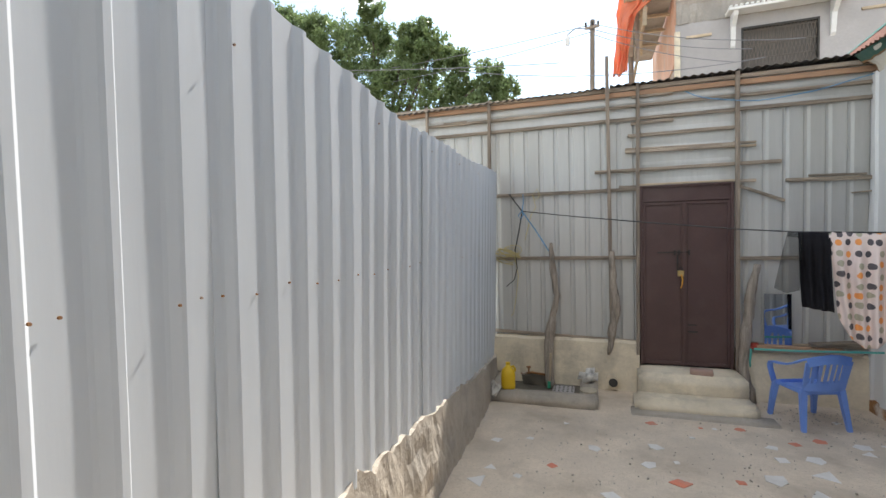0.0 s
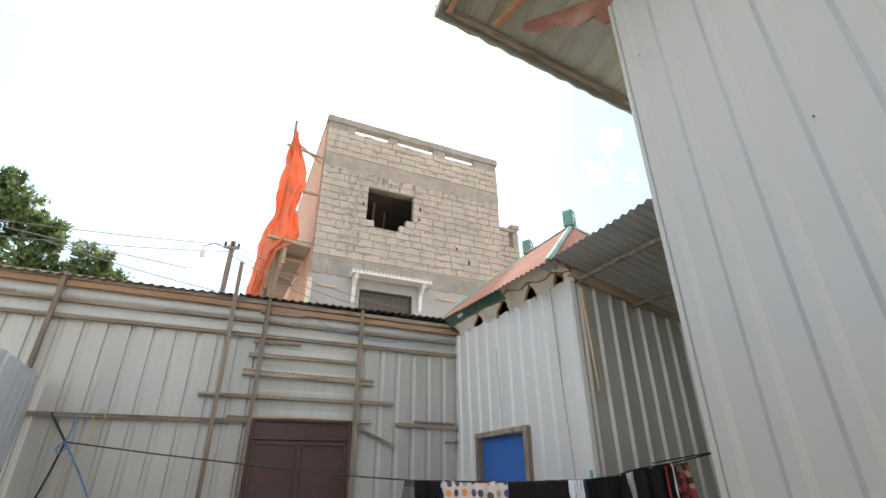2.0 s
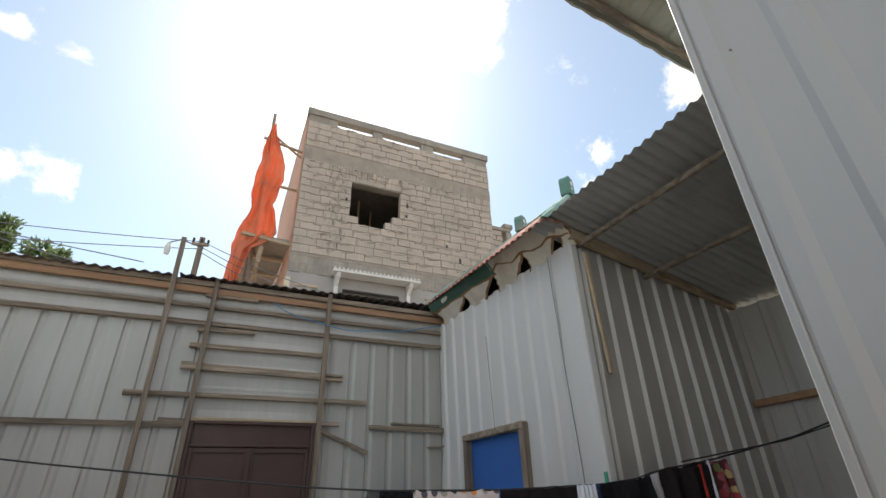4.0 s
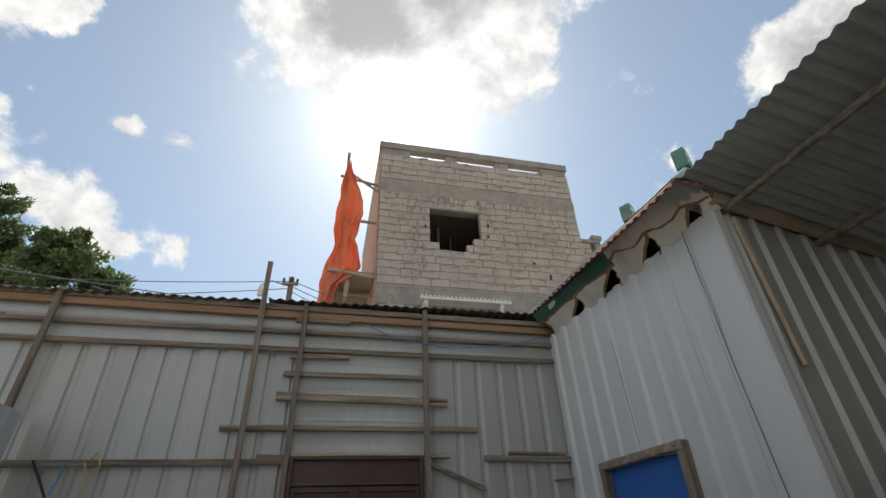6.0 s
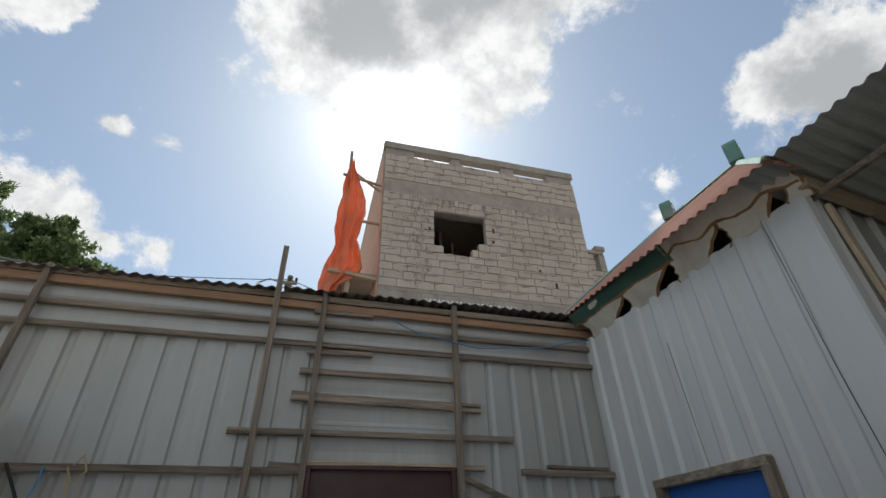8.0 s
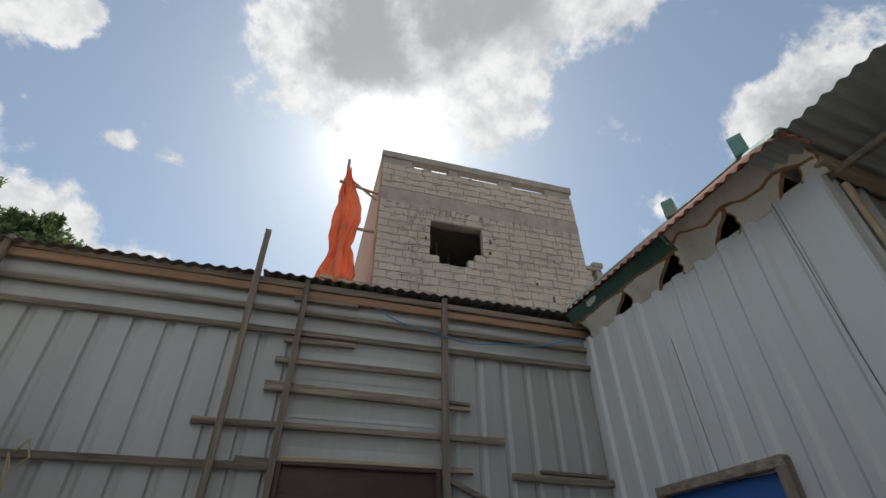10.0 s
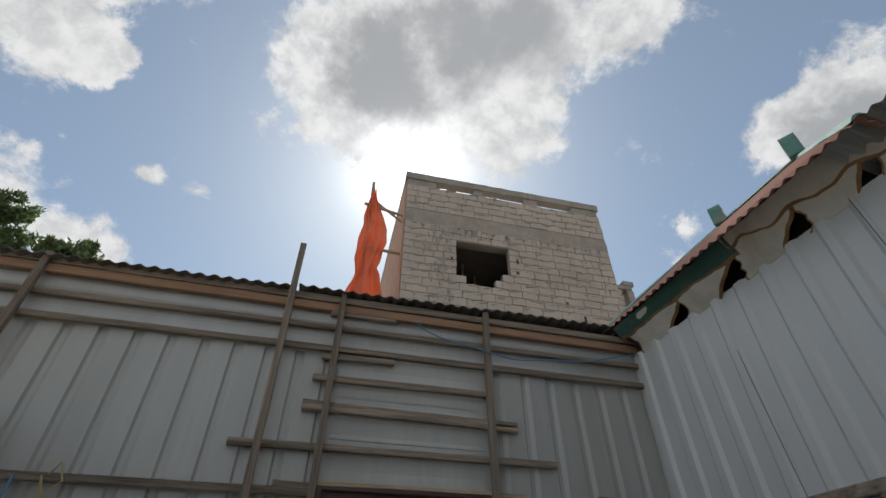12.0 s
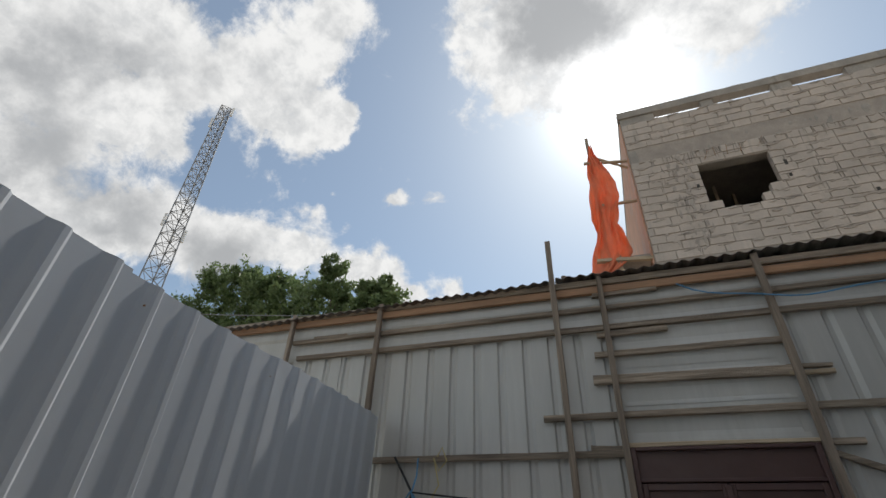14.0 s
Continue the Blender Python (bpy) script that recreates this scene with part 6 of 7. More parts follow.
tagged(part("clothes_peg", Shape().box(pp.x - 0.006, pp.x + 0.006, pp.y - 0.03, pp.y - 0.006, pp.z - 0.03, pp.z + 0.06, 0.003), PEG), "small green clothes peg on the line", "peg")

# ---- plastic chairs ----
BLUE_PLASTIC = material("blue moulded plastic", (0.17, 0.32, 0.78), 0.38, 0, 0.06, 4, 40, 0.04, (0.20, 0.30, 0.62), 0.3)


def plastic_chair(name, label, at, turn, size=1.0):
    """A stacking armchair that faces its own +y."""
    ch = thing(name, label, "chair", "blue plastic chairs", at=at, turn=turn)
    ch.scale = (size, size, size)
    sh = Shape()
    n = 10
    for bk in (0, 1):
        for i in range(n + 1):
            for j in range(n + 1):
                x, y = -1 + 2 * i / n, -1 + 2 * j / n
                w = 0.205 + 0.025 * (y + 1) / 2
                z = 0.425 - 0.015 * (1 - x * x) * (1 - y * y * 0.5) - (0.03 * max(0, y - 0.6) / 0.4) + 0.012 * (y > -2) * (-y)
                sh.v.append((x * w * (1 - 0.06 * y ** 4), y * 0.215, z - 0.012 * bk))
    m = (n + 1) ** 2
    for i in range(n):
        for j in range(n):
            a = i * (n + 1) + j
            sh.f.append((a, a + 1, a + n + 2, a + n + 1))
            sh.f.append((m + a, m + a + n + 1, m + a + n + 2, m + a + 1))
    rim = [i * (n + 1) for i in range(n + 1)] + [n * (n + 1) + j for j in range(1, n + 1)] + [i * (n + 1) + n for i in range(n - 1, -1, -1)] + [j for j in range(n - 1, 0, -1)]
    for q in range(len(rim)):
        a, b = rim[q], rim[(q + 1) % len(rim)]
        sh.f.append((a, b, m + b, m + a))
    part("seat", sh, BLUE_PLASTIC, ch, smooth=True)
    part("apron", Shape().sweep([(-0.215, 0.2, 0.40), (-0.20, -0.20, 0.405), (0.20, -0.20, 0.405), (0.215, 0.2, 0.40), (0.0, 0.225, 0.395), (-0.215, 0.2, 0.40)], rect(0.012, 0.045, 0.003)), BLUE_PLASTIC, ch)
    for sx in (-1, 1):
        part("leg", Shape().sweep([(sx * 0.215, 0.20, 0.42), (sx * 0.235, 0.225, 0.22), (sx * 0.25, 0.25, 0.0)], [(-0.028, -0.02), (0.028, -0.028), (0.03, 0.025), (0.012, 0.028), (0.010, -0.006), (-0.028, -0.004)], (1, 0, 0), [1.1, 1.0, 0.75]), BLUE_PLASTIC, ch)
        part("leg", Shape().sweep([(sx * 0.20, -0.19, 0.43), (sx * 0.22, -0.225, 0.22), (sx * 0.24, -0.265, 0.0)], [(-0.028, -0.02), (0.028, -0.028), (0.03, 0.025), (0.012, 0.028), (0.010, -0.006), (-0.028, -0.004)], (1, 0, 0), [1.15, 1.0, 0.75]), BLUE_PLASTIC, ch)
        part("armrest", Shape().sweep([(sx * 0.235, 0.205, 0.41), (sx * 0.262, 0.225, 0.55), (sx * 0.268, 0.222, 0.60), (sx * 0.27, 0.20, 0.635), (sx * 0.272, 0.14, 0.65), (sx * 0.272, 0.05, 0.658), (sx * 0.266, -0.06, 0.68), (sx * 0.252, -0.15, 0.72), (sx * 0.232, -0.22, 0.765), (sx * 0.205, -0.26, 0.79)], rect(0.06, 0.018, 0.006), (0, 0.3, 1)), BLUE_PLASTIC, ch, smooth=True)
    back_ = Shape()

    def back_at(s, z):
        w = 0.205 + 0.02 * (z - 0.43) / 0.4
        y = -0.205 - 0.10 * (z - 0.42) / 0.4 - 0.035 * (1 - s * s)
        return Vector((s * w, y, z))

    k = 8
    back_.sweep([back_at(-1 + 2 * i / k, 0.80 - 0.045 * abs(-1 + 2 * i / k) ** 2) for i in range(k + 1)], rect(0.014, 0.10, 0.005))
    back_.sweep([back_at(-1 + 2 * i / k, 0.49) for i in range(k + 1)], rect(0.014, 0.11, 0.005))
    for sx in (-1, 1):
        back_.sweep([back_at(sx * 0.97, 0.43 + 0.33 * i / 5) for i in range(6)], rect(0.06, 0.014, 0.005), (0, 1, 0))
    backrest = part("backrest", back_, BLUE_PLASTIC, ch)
    for i in range(6):
        s = -0.72 + 1.44 * i / 5
        part("slat", Shape().sweep([back_at(s, 0.53 + 0.24 * q / 3) for q in range(4)], rect(0.036, 0.012, 0.004), (0, 1, 0)), BLUE_PLASTIC, backrest)
    return ch


plastic_chair("plastic_chair", "blue plastic armchair standing on the yard floor", (2.03, 5.43, 0.0), 17, 0.87)
plastic_chair("plastic_chair", "blue plastic armchair in the porch by the washing", (2.84, 3.52, 0.10), 70, 1.0)
plastic_chair("child_chair", "small blue plastic chair beside the porch chair", (3.05, 3.02, 0.12), 60, 0.75)

# ---- clutter along the wall ----
TEAL = material("teal plastic pipe", (0.10, 0.42, 0.36), 0.5, 0, 0.1, 6, 40, 0.05)
tagged(part("plastic_pipe", Shape().sweep([(1.62, 5.58, 0.655), (2.0, 5.56, 0.66), (2.66, 5.52, 0.69)], circle(0.011, 8)), TEAL), "thin teal plastic pipe lying across the chairs", "pipe")
tagged(part("plastic_pipe", Shape().sweep([(1.60, 5.60, 0.65), (1.60, 5.64, 0.5), (1.62, 5.70, 0.44)], circle(0.010, 8)), TEAL), "short bent piece of teal plastic pipe", "pipe")
mirror = thing("mirror", "old frameless wall mirror leaning on the plinth", "mirror")
sh = Shape()
MZ0, MZ1, MY0, MY1 = 0.565, 1.175, WY - 0.085, WY - 0.062
sh.v = [(x, y + dy, z) for x in (1.81, 2.06) for z, y in ((MZ0, MY0), (MZ1, MY1)) for dy in (0.0, 0.006)]
sh.f = [(0, 4, 6, 2)]
SILVER = bpy.data.materials.new("silvered glass")
SILVER.use_nodes = True
SILVER.node_tree.nodes["Principled BSDF"].inputs["Metallic"].default_value = 1.0
SILVER.node_tree.nodes["Principled BSDF"].inputs["Roughness"].default_value = 0.03
SILVER.node_tree.nodes["Principled BSDF"].inputs["Base Color"].default_value = (0.82, 0.85, 0.85, 1)
part("glass", sh, SILVER, mirror)
sh2 = Shape()
sh2.v = list(sh.v)
sh2.f = [(0, 1, 3, 2), (4, 6, 7, 5), (1, 5, 7, 3), (0, 1, 5, 4), (2, 3, 7, 6)]
part("backing", sh2, PLYWOOD, mirror)
for p0, p1, m, lab in (((1.66, 5.895, 0.575), (2.65, 5.885, 0.58), WOOD, "weathered board lying on the plinth"), ((1.72, 5.875, 0.61), (2.5, 5.90, 0.60), NEW_WOOD, "reddish board lying on the plinth"), ((2.2, 5.865, 0.66), (2.7, 5.895, 0.70), WOOD, "weathered board propped above the plinth")):
    ob = plank(p0, p1, 0.035, 0.06, m, None, "loose_board")
    tagged(ob, lab, "board", "loose boards")
RAG = material("red rag", (0.40, 0.06, 0.04), 0.9, 0, 0.2, 8, 50, 0.3)
tagged(part("rag", lump(1.64, 1.76, 5.84, 5.92, 0.585, 0.64, 0.02, 12, 0.02), RAG, smooth=True), "crumpled red rag on the plinth", "rag")
SACK = material("stained white sack", (0.74, 0.72, 0.68), 0.9, 0, 0.2, 12, 50, 0.4, (0.08, 0.08, 0.07), 0.8)
tagged(part("sack", lump(-0.10, 0.09, 5.66, 5.80, 0.12, 0.30, 0.05, 13, 0.05), SACK, smooth=True), "crumpled stained white sack on the basin edge", "sack")
DISH = material("chipped enamel", (0.45, 0.40, 0.30), 0.6, 0, 0.2, 8, 50, 0.2)
tagged(part("lid", Shape().sweep([(0.0, 5.45, 0.125), (0.0, 5.45, 0.14)], circle(0.09, 16)), DISH), "round stained lid lying on the basin edge", "lid")

# jerrycan
YELLOW = material("yellow plastic", (0.72, 0.47, 0.015), 0.45, 0, 0.08, 5, 40, 0.05, (0.5, 0.34, 0.05), 0.3)
can = thing("jerrycan", "yellow plastic oil can standing on the basin kerb", "jerrycan", at=(-0.87, 5.32, 0.135), turn=12)
sh = Shape()
prof = [(0.0, 0.075, 0.055), (0.02, 0.08, 0.06), (0.16, 0.08, 0.06), (0.21, 0.07, 0.052), (0.245, 0.03, 0.028), (0.27, 0.024, 0.024)]
for z, a, b in prof:
    for i in range(14):
        t = 2 * math.pi * i / 14
        sh.v.append((a * math.copysign(abs(math.cos(t)) ** 0.6, math.cos(t)), b * math.copysign(abs(math.sin(t)) ** 0.6, math.sin(t)), z))
for r_ in range(len(prof) - 1):
    for i in range(14):
        a, b = r_ * 14 + i, r_ * 14 + (i + 1) % 14
        sh.f.append((a, b, b + 14, a + 14))
sh.f += [tuple(range(14)), tuple(range((len(prof) - 1) * 14, len(prof) * 14))]
part("body", sh, YELLOW, can, smooth=True)
part("cap", Shape().sweep([(0, 0, 0.268), (0, 0, 0.295)], circle(0.026, 12)), YELLOW, can)
part("handle", Shape().sweep([(0.03, 0, 0.245), (0.062, 0, 0.25), (0.078, 0, 0.225), (0.078, 0, 0.19)], circle(0.012, 7), (0, 1, 0)), YELLOW, can, smooth=True)
# worn sandals
SANDAL = material("pale worn rubber", (0.58, 0.55, 0.50), 0.8, 0, 0.15, 10, 50, 0.2)
for i, (x, y, z, a, tilt) in enumerate(((-1.02, 5.25, 0.14, 20, 35), (-0.98, 5.21, 0.135, -15, 20))):
    sd = thing("sandal", "worn pale rubber sandal leaning on the basin kerb", "sandal", "pair of sandals", at=(x, y, z), turn=a)
    sh = Shape()
    out_ = [(0.035 * math.sin(math.pi * min(1, max(0.04, t))) ** 0.5 * (0.8 + 0.25 * t), t) for t in [q / 8 for q in range(9)]]
    lp = [(w, 0.11 * 2 * (t - 0.5)) for w, t in out_] + [(-w, 0.11 * 2 * (t - 0.5)) for w, t in out_[::-1]]
    mm = Matrix.Rotation(radians(tilt), 4, "X")
    sh.v = [tuple(mm @ Vector((p, q, zz))) for zz in (0.0, 0.018) for p, q in lp]
    k = len(lp)
    sh.f = [tuple(range(k)), tuple(range(k, 2 * k))] + [(q, (q + 1) % k, k + (q + 1) % k, k + q) for q in range(k)]
    part("sole", sh, SANDAL, sd)
    part("strap", Shape().sweep([tuple(mm @ Vector(p)) for p in ((-0.034, 0.0, 0.018), (-0.02, 0.03, 0.05), (0.0, 0.045, 0.055), (0.02, 0.03, 0.05), (0.034, 0.0, 0.018))], rect(0.02, 0.006, 0.002)), SANDAL, sd)
# floor scraps of tile
WHITE_TILE = material("white tile scrap", (0.74, 0.71, 0.67), 0.5, 0, 0.06, 6, 40, 0.05, (0.45, 0.42, 0.37), 0.5)
RED_TILE = material("red tile scrap", (0.68, 0.22, 0.13), 0.6, 0, 0.12, 6, 40, 0.1, (0.42, 0.30, 0.24), 0.5)
SCRAPS = [
    (-0.76, 3.38, 0.13), (-0.70, 3.61, 0.08), (-0.77, 4.15, 0.08), (-0.48, 4.27, 0.06), (0.07, 4.21, 0.10), (0.56, 4.38, 0.09), (0.48, 4.01, 0.10), (0.69, 4.11, 0.05), (1.33, 4.01, 0.14), (1.75, 4.49, 0.12),
    (1.72, 4.19, 0.14), (1.50, 4.41, 0.10), (1.54, 3.84, 0.13), (0.18, 3.43, 0.10), (-0.48, 3.54, 0.06), (1.51, 4.67, 0.09), (2.22, 4.88, 0.10), (2.20, 4.72, 0.08), (2.27, 5.46, 0.08), (1.14, 4.99, 0.04), (2.45, 4.95, 0.09), (2.6, 4.6, 0.1), (0.9, 4.7, 0.04), (-0.2, 4.75, 0.05),
]
REDS = [(-0.25, 3.78, 0.09), (0.66, 3.76, 0.15), (1.36, 5.04, 0.10), (1.08, 3.89, 0.08), (1.02, 4.97, 0.05), (0.59, 4.97, 0.10), (1.93, 4.92, 0.12), (1.72, 4.80, 0.09), (2.3, 4.5, 0.08)]
tr = random.Random(11)
for group, m in ((SCRAPS, WHITE_TILE), (REDS, RED_TILE)):
    for x, y, r0 in group:
        k = tr.choice((4, 4, 5, 3))
        ph = tr.uniform(0, 6)
        r0 *= 0.85 if m is WHITE_TILE else 0.62
        rim_ = [(x + r0 * tr.uniform(0.6, 1.0) * math.cos(ph + 2 * math.pi * q / k), y + r0 * tr.uniform(0.55, 0.9) * math.sin(ph + 2 * math.pi * q / k)) for q in range(k)]
        zt = max(floor_z(q[1]) + 0.012 * noise.noise(Vector((q[0] * 0.9, q[1] * 0.9, 0))) for q in rim_) + 0.002
        sh = Shape()
        sh.v = [(p, q, zt) for p, q in rim_] + [(p, q, zt - 0.02) for p, q in rim_]
        sh.f = [tuple(range(k))] + [(q, (q + 1) % k, k + (q + 1) % k, k + q) for q in range(k)]
        part("tile", sh, m, floor_ob)

# grit and crumbs of cement on the floor
grit, gr = Shape(), random.Random(5)
for i in range(900):
    if i < 420:
        x, y = gr.choice(((gr.uniform(-0.9, 0.5), 5.78 - abs(gr.gauss(0, 0.16))), (2.62 + 0.08 * gr.random() - abs(gr.gauss(0, 0.16)), gr.uniform(4.3, 5.7)), (gr.uniform(1.6, 2.6), 5.76 - abs(gr.gauss(0, 0.2)))))
    else:
        x, y = gr.uniform(-0.6, 2.5), gr.uniform(2.6, 5.5)
    if 0.3 < x < 1.75 and y > 5.15 or x < 0.35 and y > 5.0:
        continue
    g = gr.uniform(0.004, 0.011) * (1.5 if gr.random() < 0.1 else 1)
    z = floor_z(y) + 0.012 * noise.noise(Vector((x * 0.9, y * 0.9, 0))) + g * 0.3
    spin = gr.uniform(0, 3)
    m = Matrix.Translation((x, y, z)) @ Matrix.Rotation(spin, 4, "Z")
    grit.add([tuple(m @ Vector(p)) for p in ((g, 0, -g), (-g * 0.5, g * 0.8, -g), (-g * 0.6, -g * 0.8, -g), (g * 0.5, g * 0.1, g * 0.6), (-g * 0.4, g * 0.4, g * 0.5), (-g * 0.3, -g * 0.5, g * 0.7))], [(0, 1, 2), (3, 4, 5), (0, 1, 4, 3), (1, 2, 5, 4), (2, 0, 3, 5)])
tagged(part("grit", grit, CONCRETE, floor_ob), "loose grit and cement crumbs", "", "", "stuff")

# ---- utility pole, wires, mast ----
utility = thing("utility_pole", "wooden utility pole with a lamp arm behind the wall", "pole")
part("pole", Shape().sweep([(0.07, 10.45, 6.15), (0.03, 10.45, 3.0), (0.0, 10.45, -0.1)], circle(0.05, 9)), WOOD_UP, utility)
part("crossarm", Shape().sweep([(-0.08, 10.40, 5.98), (0.2, 10.40, 6.0)], rect(0.05, 0.05)), WOOD_UP, utility)
part("lamp_arm", Shape().sweep([(0.06, 10.42, 5.95), (-0.25, 10.35, 6.0), (-0.42, 10.3, 5.88)], circle(0.012, 6)), GALV, utility)
part("lamp", Shape().sweep([(-0.42, 10.3, 5.88), (-0.42, 10.3, 5.78), (-0.42, 10.3, 5.66)], circle(0.05, 10), (0, 1, 0), [0.45, 1.0, 0.85]), WHITE_PAINT, utility)
for x in (-0.06, 0.07, 0.18):
    part("insulator", Shape().sweep([(x, 10.40, 6.02), (x, 10.40, 6.10)], circle(0.022, 8)), IRON, utility)
for k, (a, b, sag) in enumerate((((0.07, 10.40, 6.05), (-14, 11.5, 6.9), 0.5), ((0.07, 10.40, 5.9), (-14, 11.8, 6.3), 0.5), ((0.07, 10.40, 5.95), (2.9, 10.4, 5.15), 0.12), ((0.07, 10.40, 5.85), (2.6, 10.4, 4.95), 0.1), ((0.1, 10.4, 6.05), (3.6, 10.0, 5.1), 0.15), ((-2.4, 9.0, 5.0), (3.0, 10.0, 4.85), 0.2), ((-14, 9.5, 7.2), (-0.5, 9.0, 4.9), 0.3))):
    a, b = Vector(a), Vector(b)
    path = [a.lerp(b, i / 16) - Vector((0, 0, sag * 4 * (i / 16) * (1 - i / 16))) for i in range(17)]
    tagged(part("wire", Shape().sweep(path, circle(0.008, 5)), GALV), "thin grey overhead wire beside the tree", "wire", "overhead wires")
mast = thing("radio_mast", "tall grey steel lattice radio mast far behind the fence", "mast")
MC = Vector((-24.1, 20.0, 0))
STEEL = material("grey galvanised steel", (0.25, 0.25, 0.25), 0.6, 0.5, 0.15, 2, 20, 0.1)
MH = 30.3


def mast_leg(i, z):
    t = z / MH
    w = 1.05 * (1 - t) + 0.42 * t
    a = 2 * math.pi * i / 3 + 0.35
    return MC + Vector((w * math.cos(a), w * math.sin(a), z))


for i in range(3):
    part("leg", Shape().sweep([mast_leg(i, 0), mast_leg(i, MH)], circle(0.042, 6)), STEEL, mast)
    lat = Shape()
    z, h = 6.0, 1.15
    while z < MH - 0.3:
        z2 = min(MH, z + h)
        lat.sweep([mast_leg(i, z), mast_leg((i + 1) % 3, z2)], circle(0.02, 5))
        lat.sweep([mast_leg((i + 1) % 3, z), mast_leg(i, z2)], circle(0.02, 5))
        lat.sweep([mast_leg(i, z2), mast_leg((i + 1) % 3, z2)], circle(0.02, 5))
        z, h = z2, h * 0.975
    part("lattice", lat, STEEL, mast)
for q, (z, i) in enumerate(((MH - 0.4, 0), (MH - 0.9, 1), (19.0, 2), (18.2, 0), (18.6, 1), (MH - 2.2, 2))):
    c = mast_leg(i, z)
    d = (c - MC - Vector((0, 0, z))).normalized()
    part("antenna", Shape().sweep([c + d * 0.15 - Vector((0, 0, 0.45)), c + d * 0.15 + Vector((0, 0, 0.45))], rect(0.16, 0.12, 0.02)), WHITE_PAINT, mast)

# ---- tree behind the wall ----
LEAF = material("dark green leaves", (0.185, 0.25, 0.105), 0.42, 0, 0.35, 2.0, 9, 0.0, through_light=0.45)
BARK2 = material("tree bark", (0.16, 0.13, 0.10), 0.9, 0, 0.3, 5, 30, 0.6)
tree = thing("tree", "broad dark green leafy tree behind the back wall", "tree")
TC = Vector((-5.6, 11.6, 0))
sh = Shape()
sh.sweep([TC + Vector((0, 0, -0.1)), TC + Vector((0.1, 0, 1.5)), TC + Vector((0.05, 0.1, 3.2)), TC + Vector((0.2, 0, 5.0))], circle(1.0, 10), (0, 1, 0), [0.32, 0.26, 0.2, 0.12])
part("trunk", sh, BARK2, tree, smooth=True)
r = random.Random(21)
CLUMPS = [(-1.95, 11, 5.02, 0.38), (-2.3, 11, 5.42, 0.38), (-2.4, 11.2, 4.65, 0.5), (-3.0, 11, 5.85, 0.36), (-3.05, 11.2, 5.25, 0.6), (-3.55, 11.0, 6.35, 0.38), (-3.8, 11.2, 5.85, 0.6), (-3.9, 11.0, 6.7, 0.32), (-4.35, 11, 6.55, 0.38), (-4.5, 11.4, 5.9, 0.8), (-3.4, 11.1, 4.9, 0.8),
          (-5.2, 11, 7.3, 0.32), (-5.1, 11.1, 6.85, 0.40), (-5.5, 11.4, 6.3, 0.75), (-5.0, 11.2, 5.2, 0.8), (-6.1, 11.2, 6.95, 0.55), (-6.6, 11.3, 6.7, 0.6), (-7.0, 11.2, 7.3, 0.5), (-7.5, 11.3, 7.4, 0.55), (-8.0, 11.2, 7.75, 0.45), (-8.5, 11.3, 7.55, 0.6), (-8.9, 11.2, 7.9, 0.45), (-9.4, 11.4, 7.0, 0.7), (-7.9, 11.4, 6.6, 0.8), (-6.7, 11.4, 5.8, 0.85), (-8.8, 11.4, 6.2, 0.8), (-9.8, 11.4, 6.3, 0.7)]
crown = Shape()
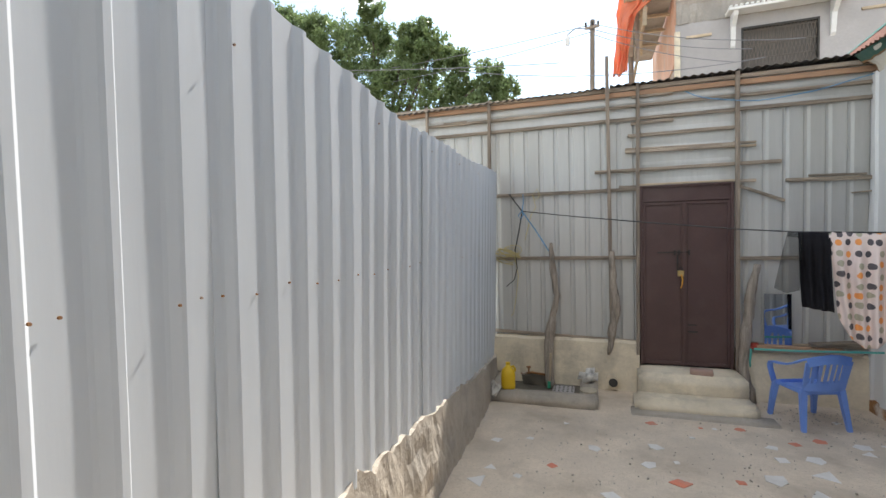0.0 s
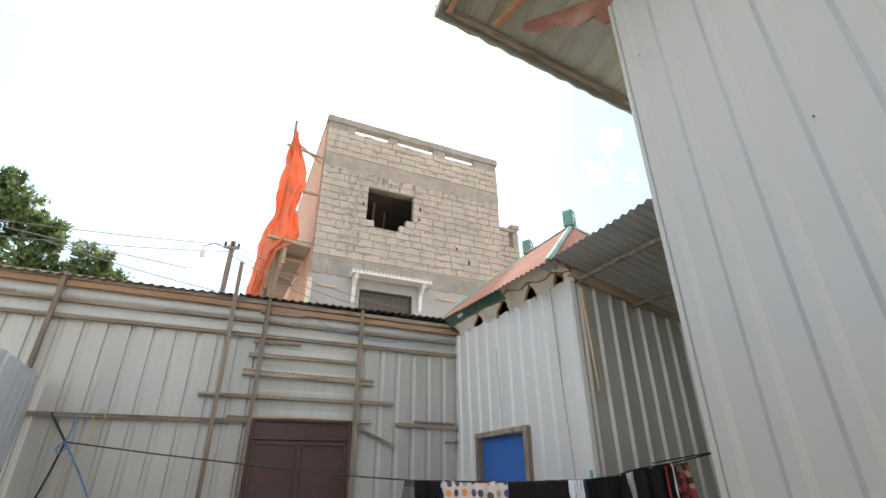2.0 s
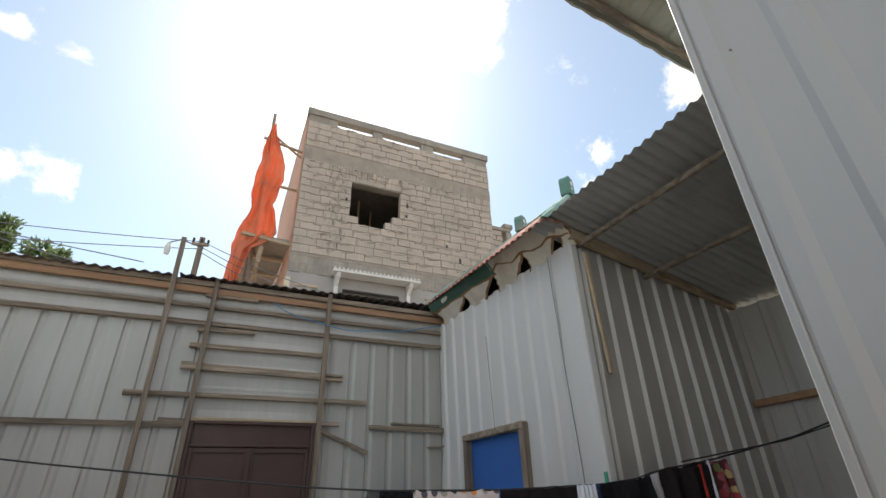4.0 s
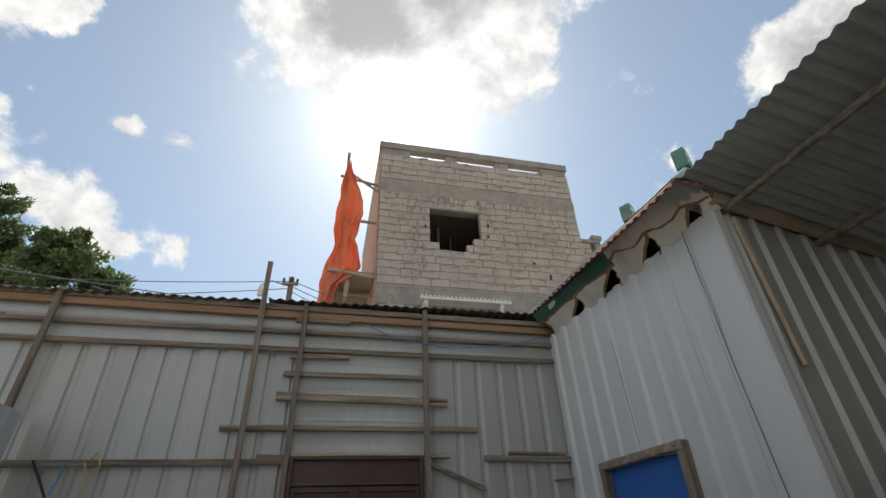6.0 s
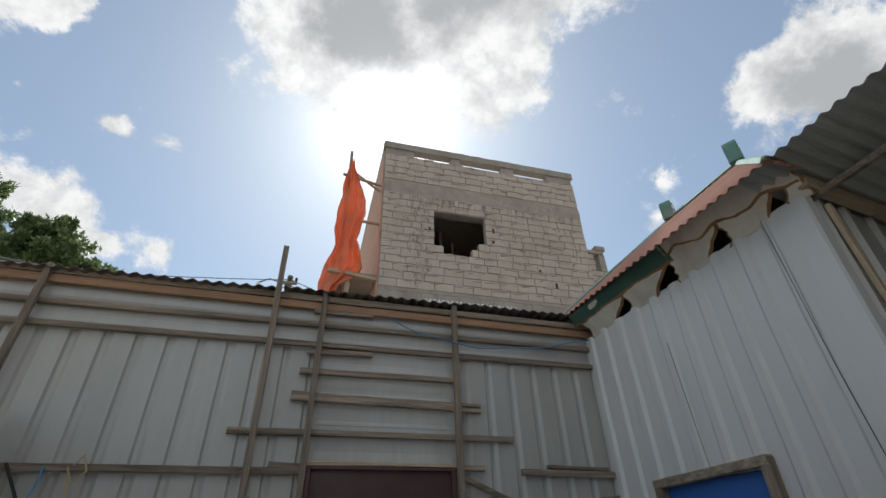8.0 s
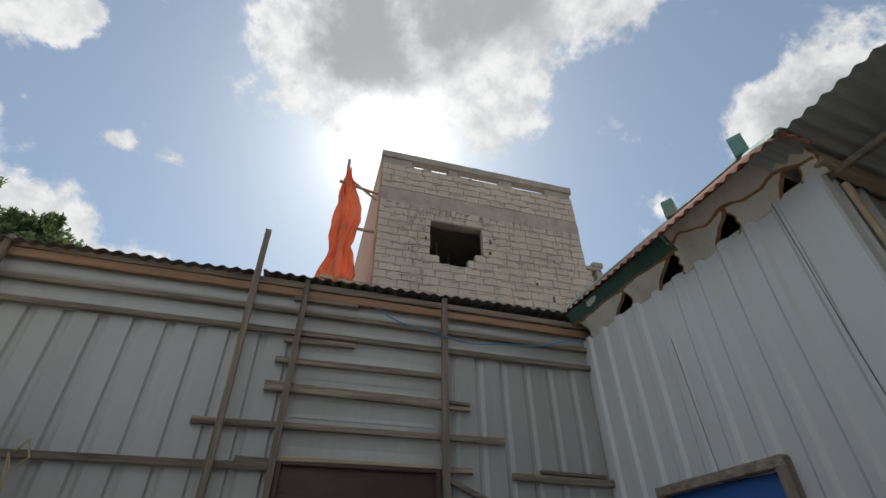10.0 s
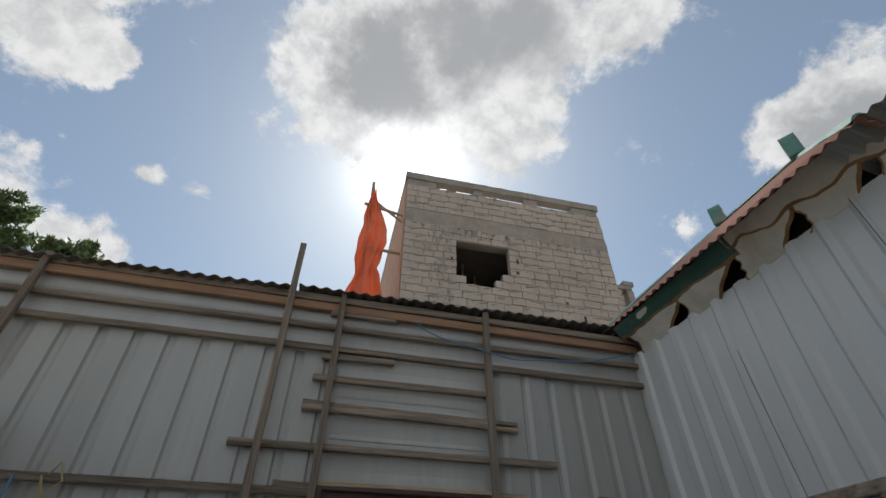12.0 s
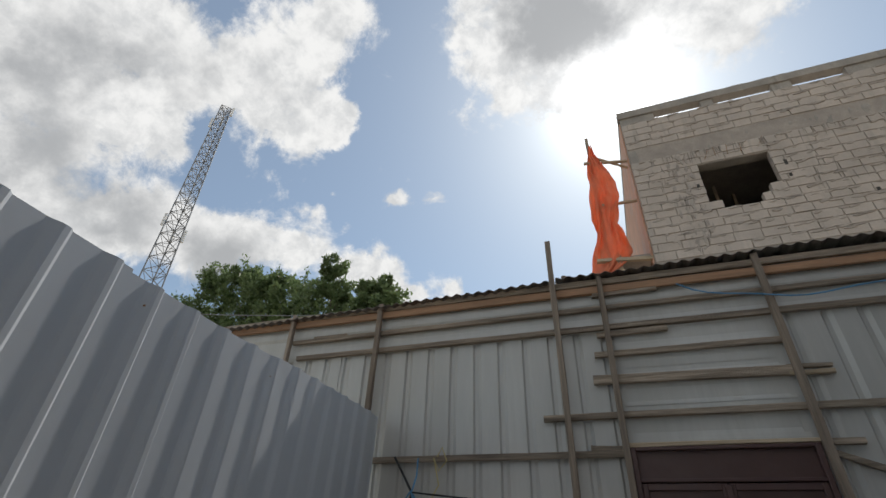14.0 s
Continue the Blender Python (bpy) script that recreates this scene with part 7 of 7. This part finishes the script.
for cx, cy, cz, cr in CLUMPS:
    c = Vector((cx, cy, cz))
    root = TC + Vector((0.1, 0, 3.0))
    limb = Shape().sweep([root, root.lerp(c, 0.5) + Vector((0, 0.1, 0.3)), c], circle(1.0, 6), (0, 1, 0), [0.09, 0.05, 0.015])
    part("limb", limb, BARK2, tree)
    subs = [(c + Vector((r.gauss(0, 0.45), r.gauss(0, 0.45), r.gauss(0, 0.42))) * 1.0 - c) * cr + c for _ in range(int(9 + 16 * cr))]
    for s in subs:
        rr = cr * r.uniform(0.18, 0.36)
        for _ in range(int(75 + 420 * rr)):
            d = Vector((r.gauss(0, 1), r.gauss(0, 1), r.gauss(0, 1))).normalized()
            p = s + d * rr * (r.uniform(0.5, 1.05) if r.random() < 0.86 else r.uniform(1.0, 1.55))
            a = (d + Vector((r.gauss(0, 0.6), r.gauss(0, 0.6), r.gauss(0.2, 0.6)))).normalized()
            b = a.cross(Vector((r.gauss(0, 1), r.gauss(0, 1), r.gauss(0, 1)))).normalized()
            L, W = r.uniform(0.045, 0.085), r.uniform(0.018, 0.030)
            crown.add([p - a * L * 0.5, p + b * W, p + a * L, p - b * W], [(0, 1, 2, 3)])
# loose sprigs that break the outline
for cx, cy, cz, cr in CLUMPS:
    c = Vector((cx, cy, cz))
    for _ in range(6):
        way = Vector((r.gauss(0, 0.7), r.gauss(0, 0.5), abs(r.gauss(0.5, 0.5)))).normalized()
        root, reach = c + way * cr * 0.5, cr * r.uniform(0.25, 0.55)
        bow = Vector((r.gauss(0, 0.12), r.gauss(0, 0.12), 0.05))
        for k in range(46):
            t = r.random()
            p = root + way * reach * t + bow * t * t + Vector((r.gauss(0, 1), r.gauss(0, 1), r.gauss(0, 1))) * (0.035 + 0.03 * (1 - t))
            a = (way + Vector((r.gauss(0, 0.8), r.gauss(0, 0.8), r.gauss(0.1, 0.6)))).normalized()
            b = a.cross(Vector((r.gauss(0, 1), r.gauss(0, 1), r.gauss(0, 1)))).normalized()
            L, W = r.uniform(0.05, 0.095), r.uniform(0.018, 0.032)
            crown.add([p - a * L * 0.5, p + b * W, p + a * L, p - b * W], [(0, 1, 2, 3)])
me = bpy.data.meshes.new("crown")
me.from_pydata(crown.v, [], crown.f)
me.materials.append(LEAF)
crown_ob = new("crown", me)
crown_ob.parent = tree
tagged(crown_ob, "", "", "", "stuff")
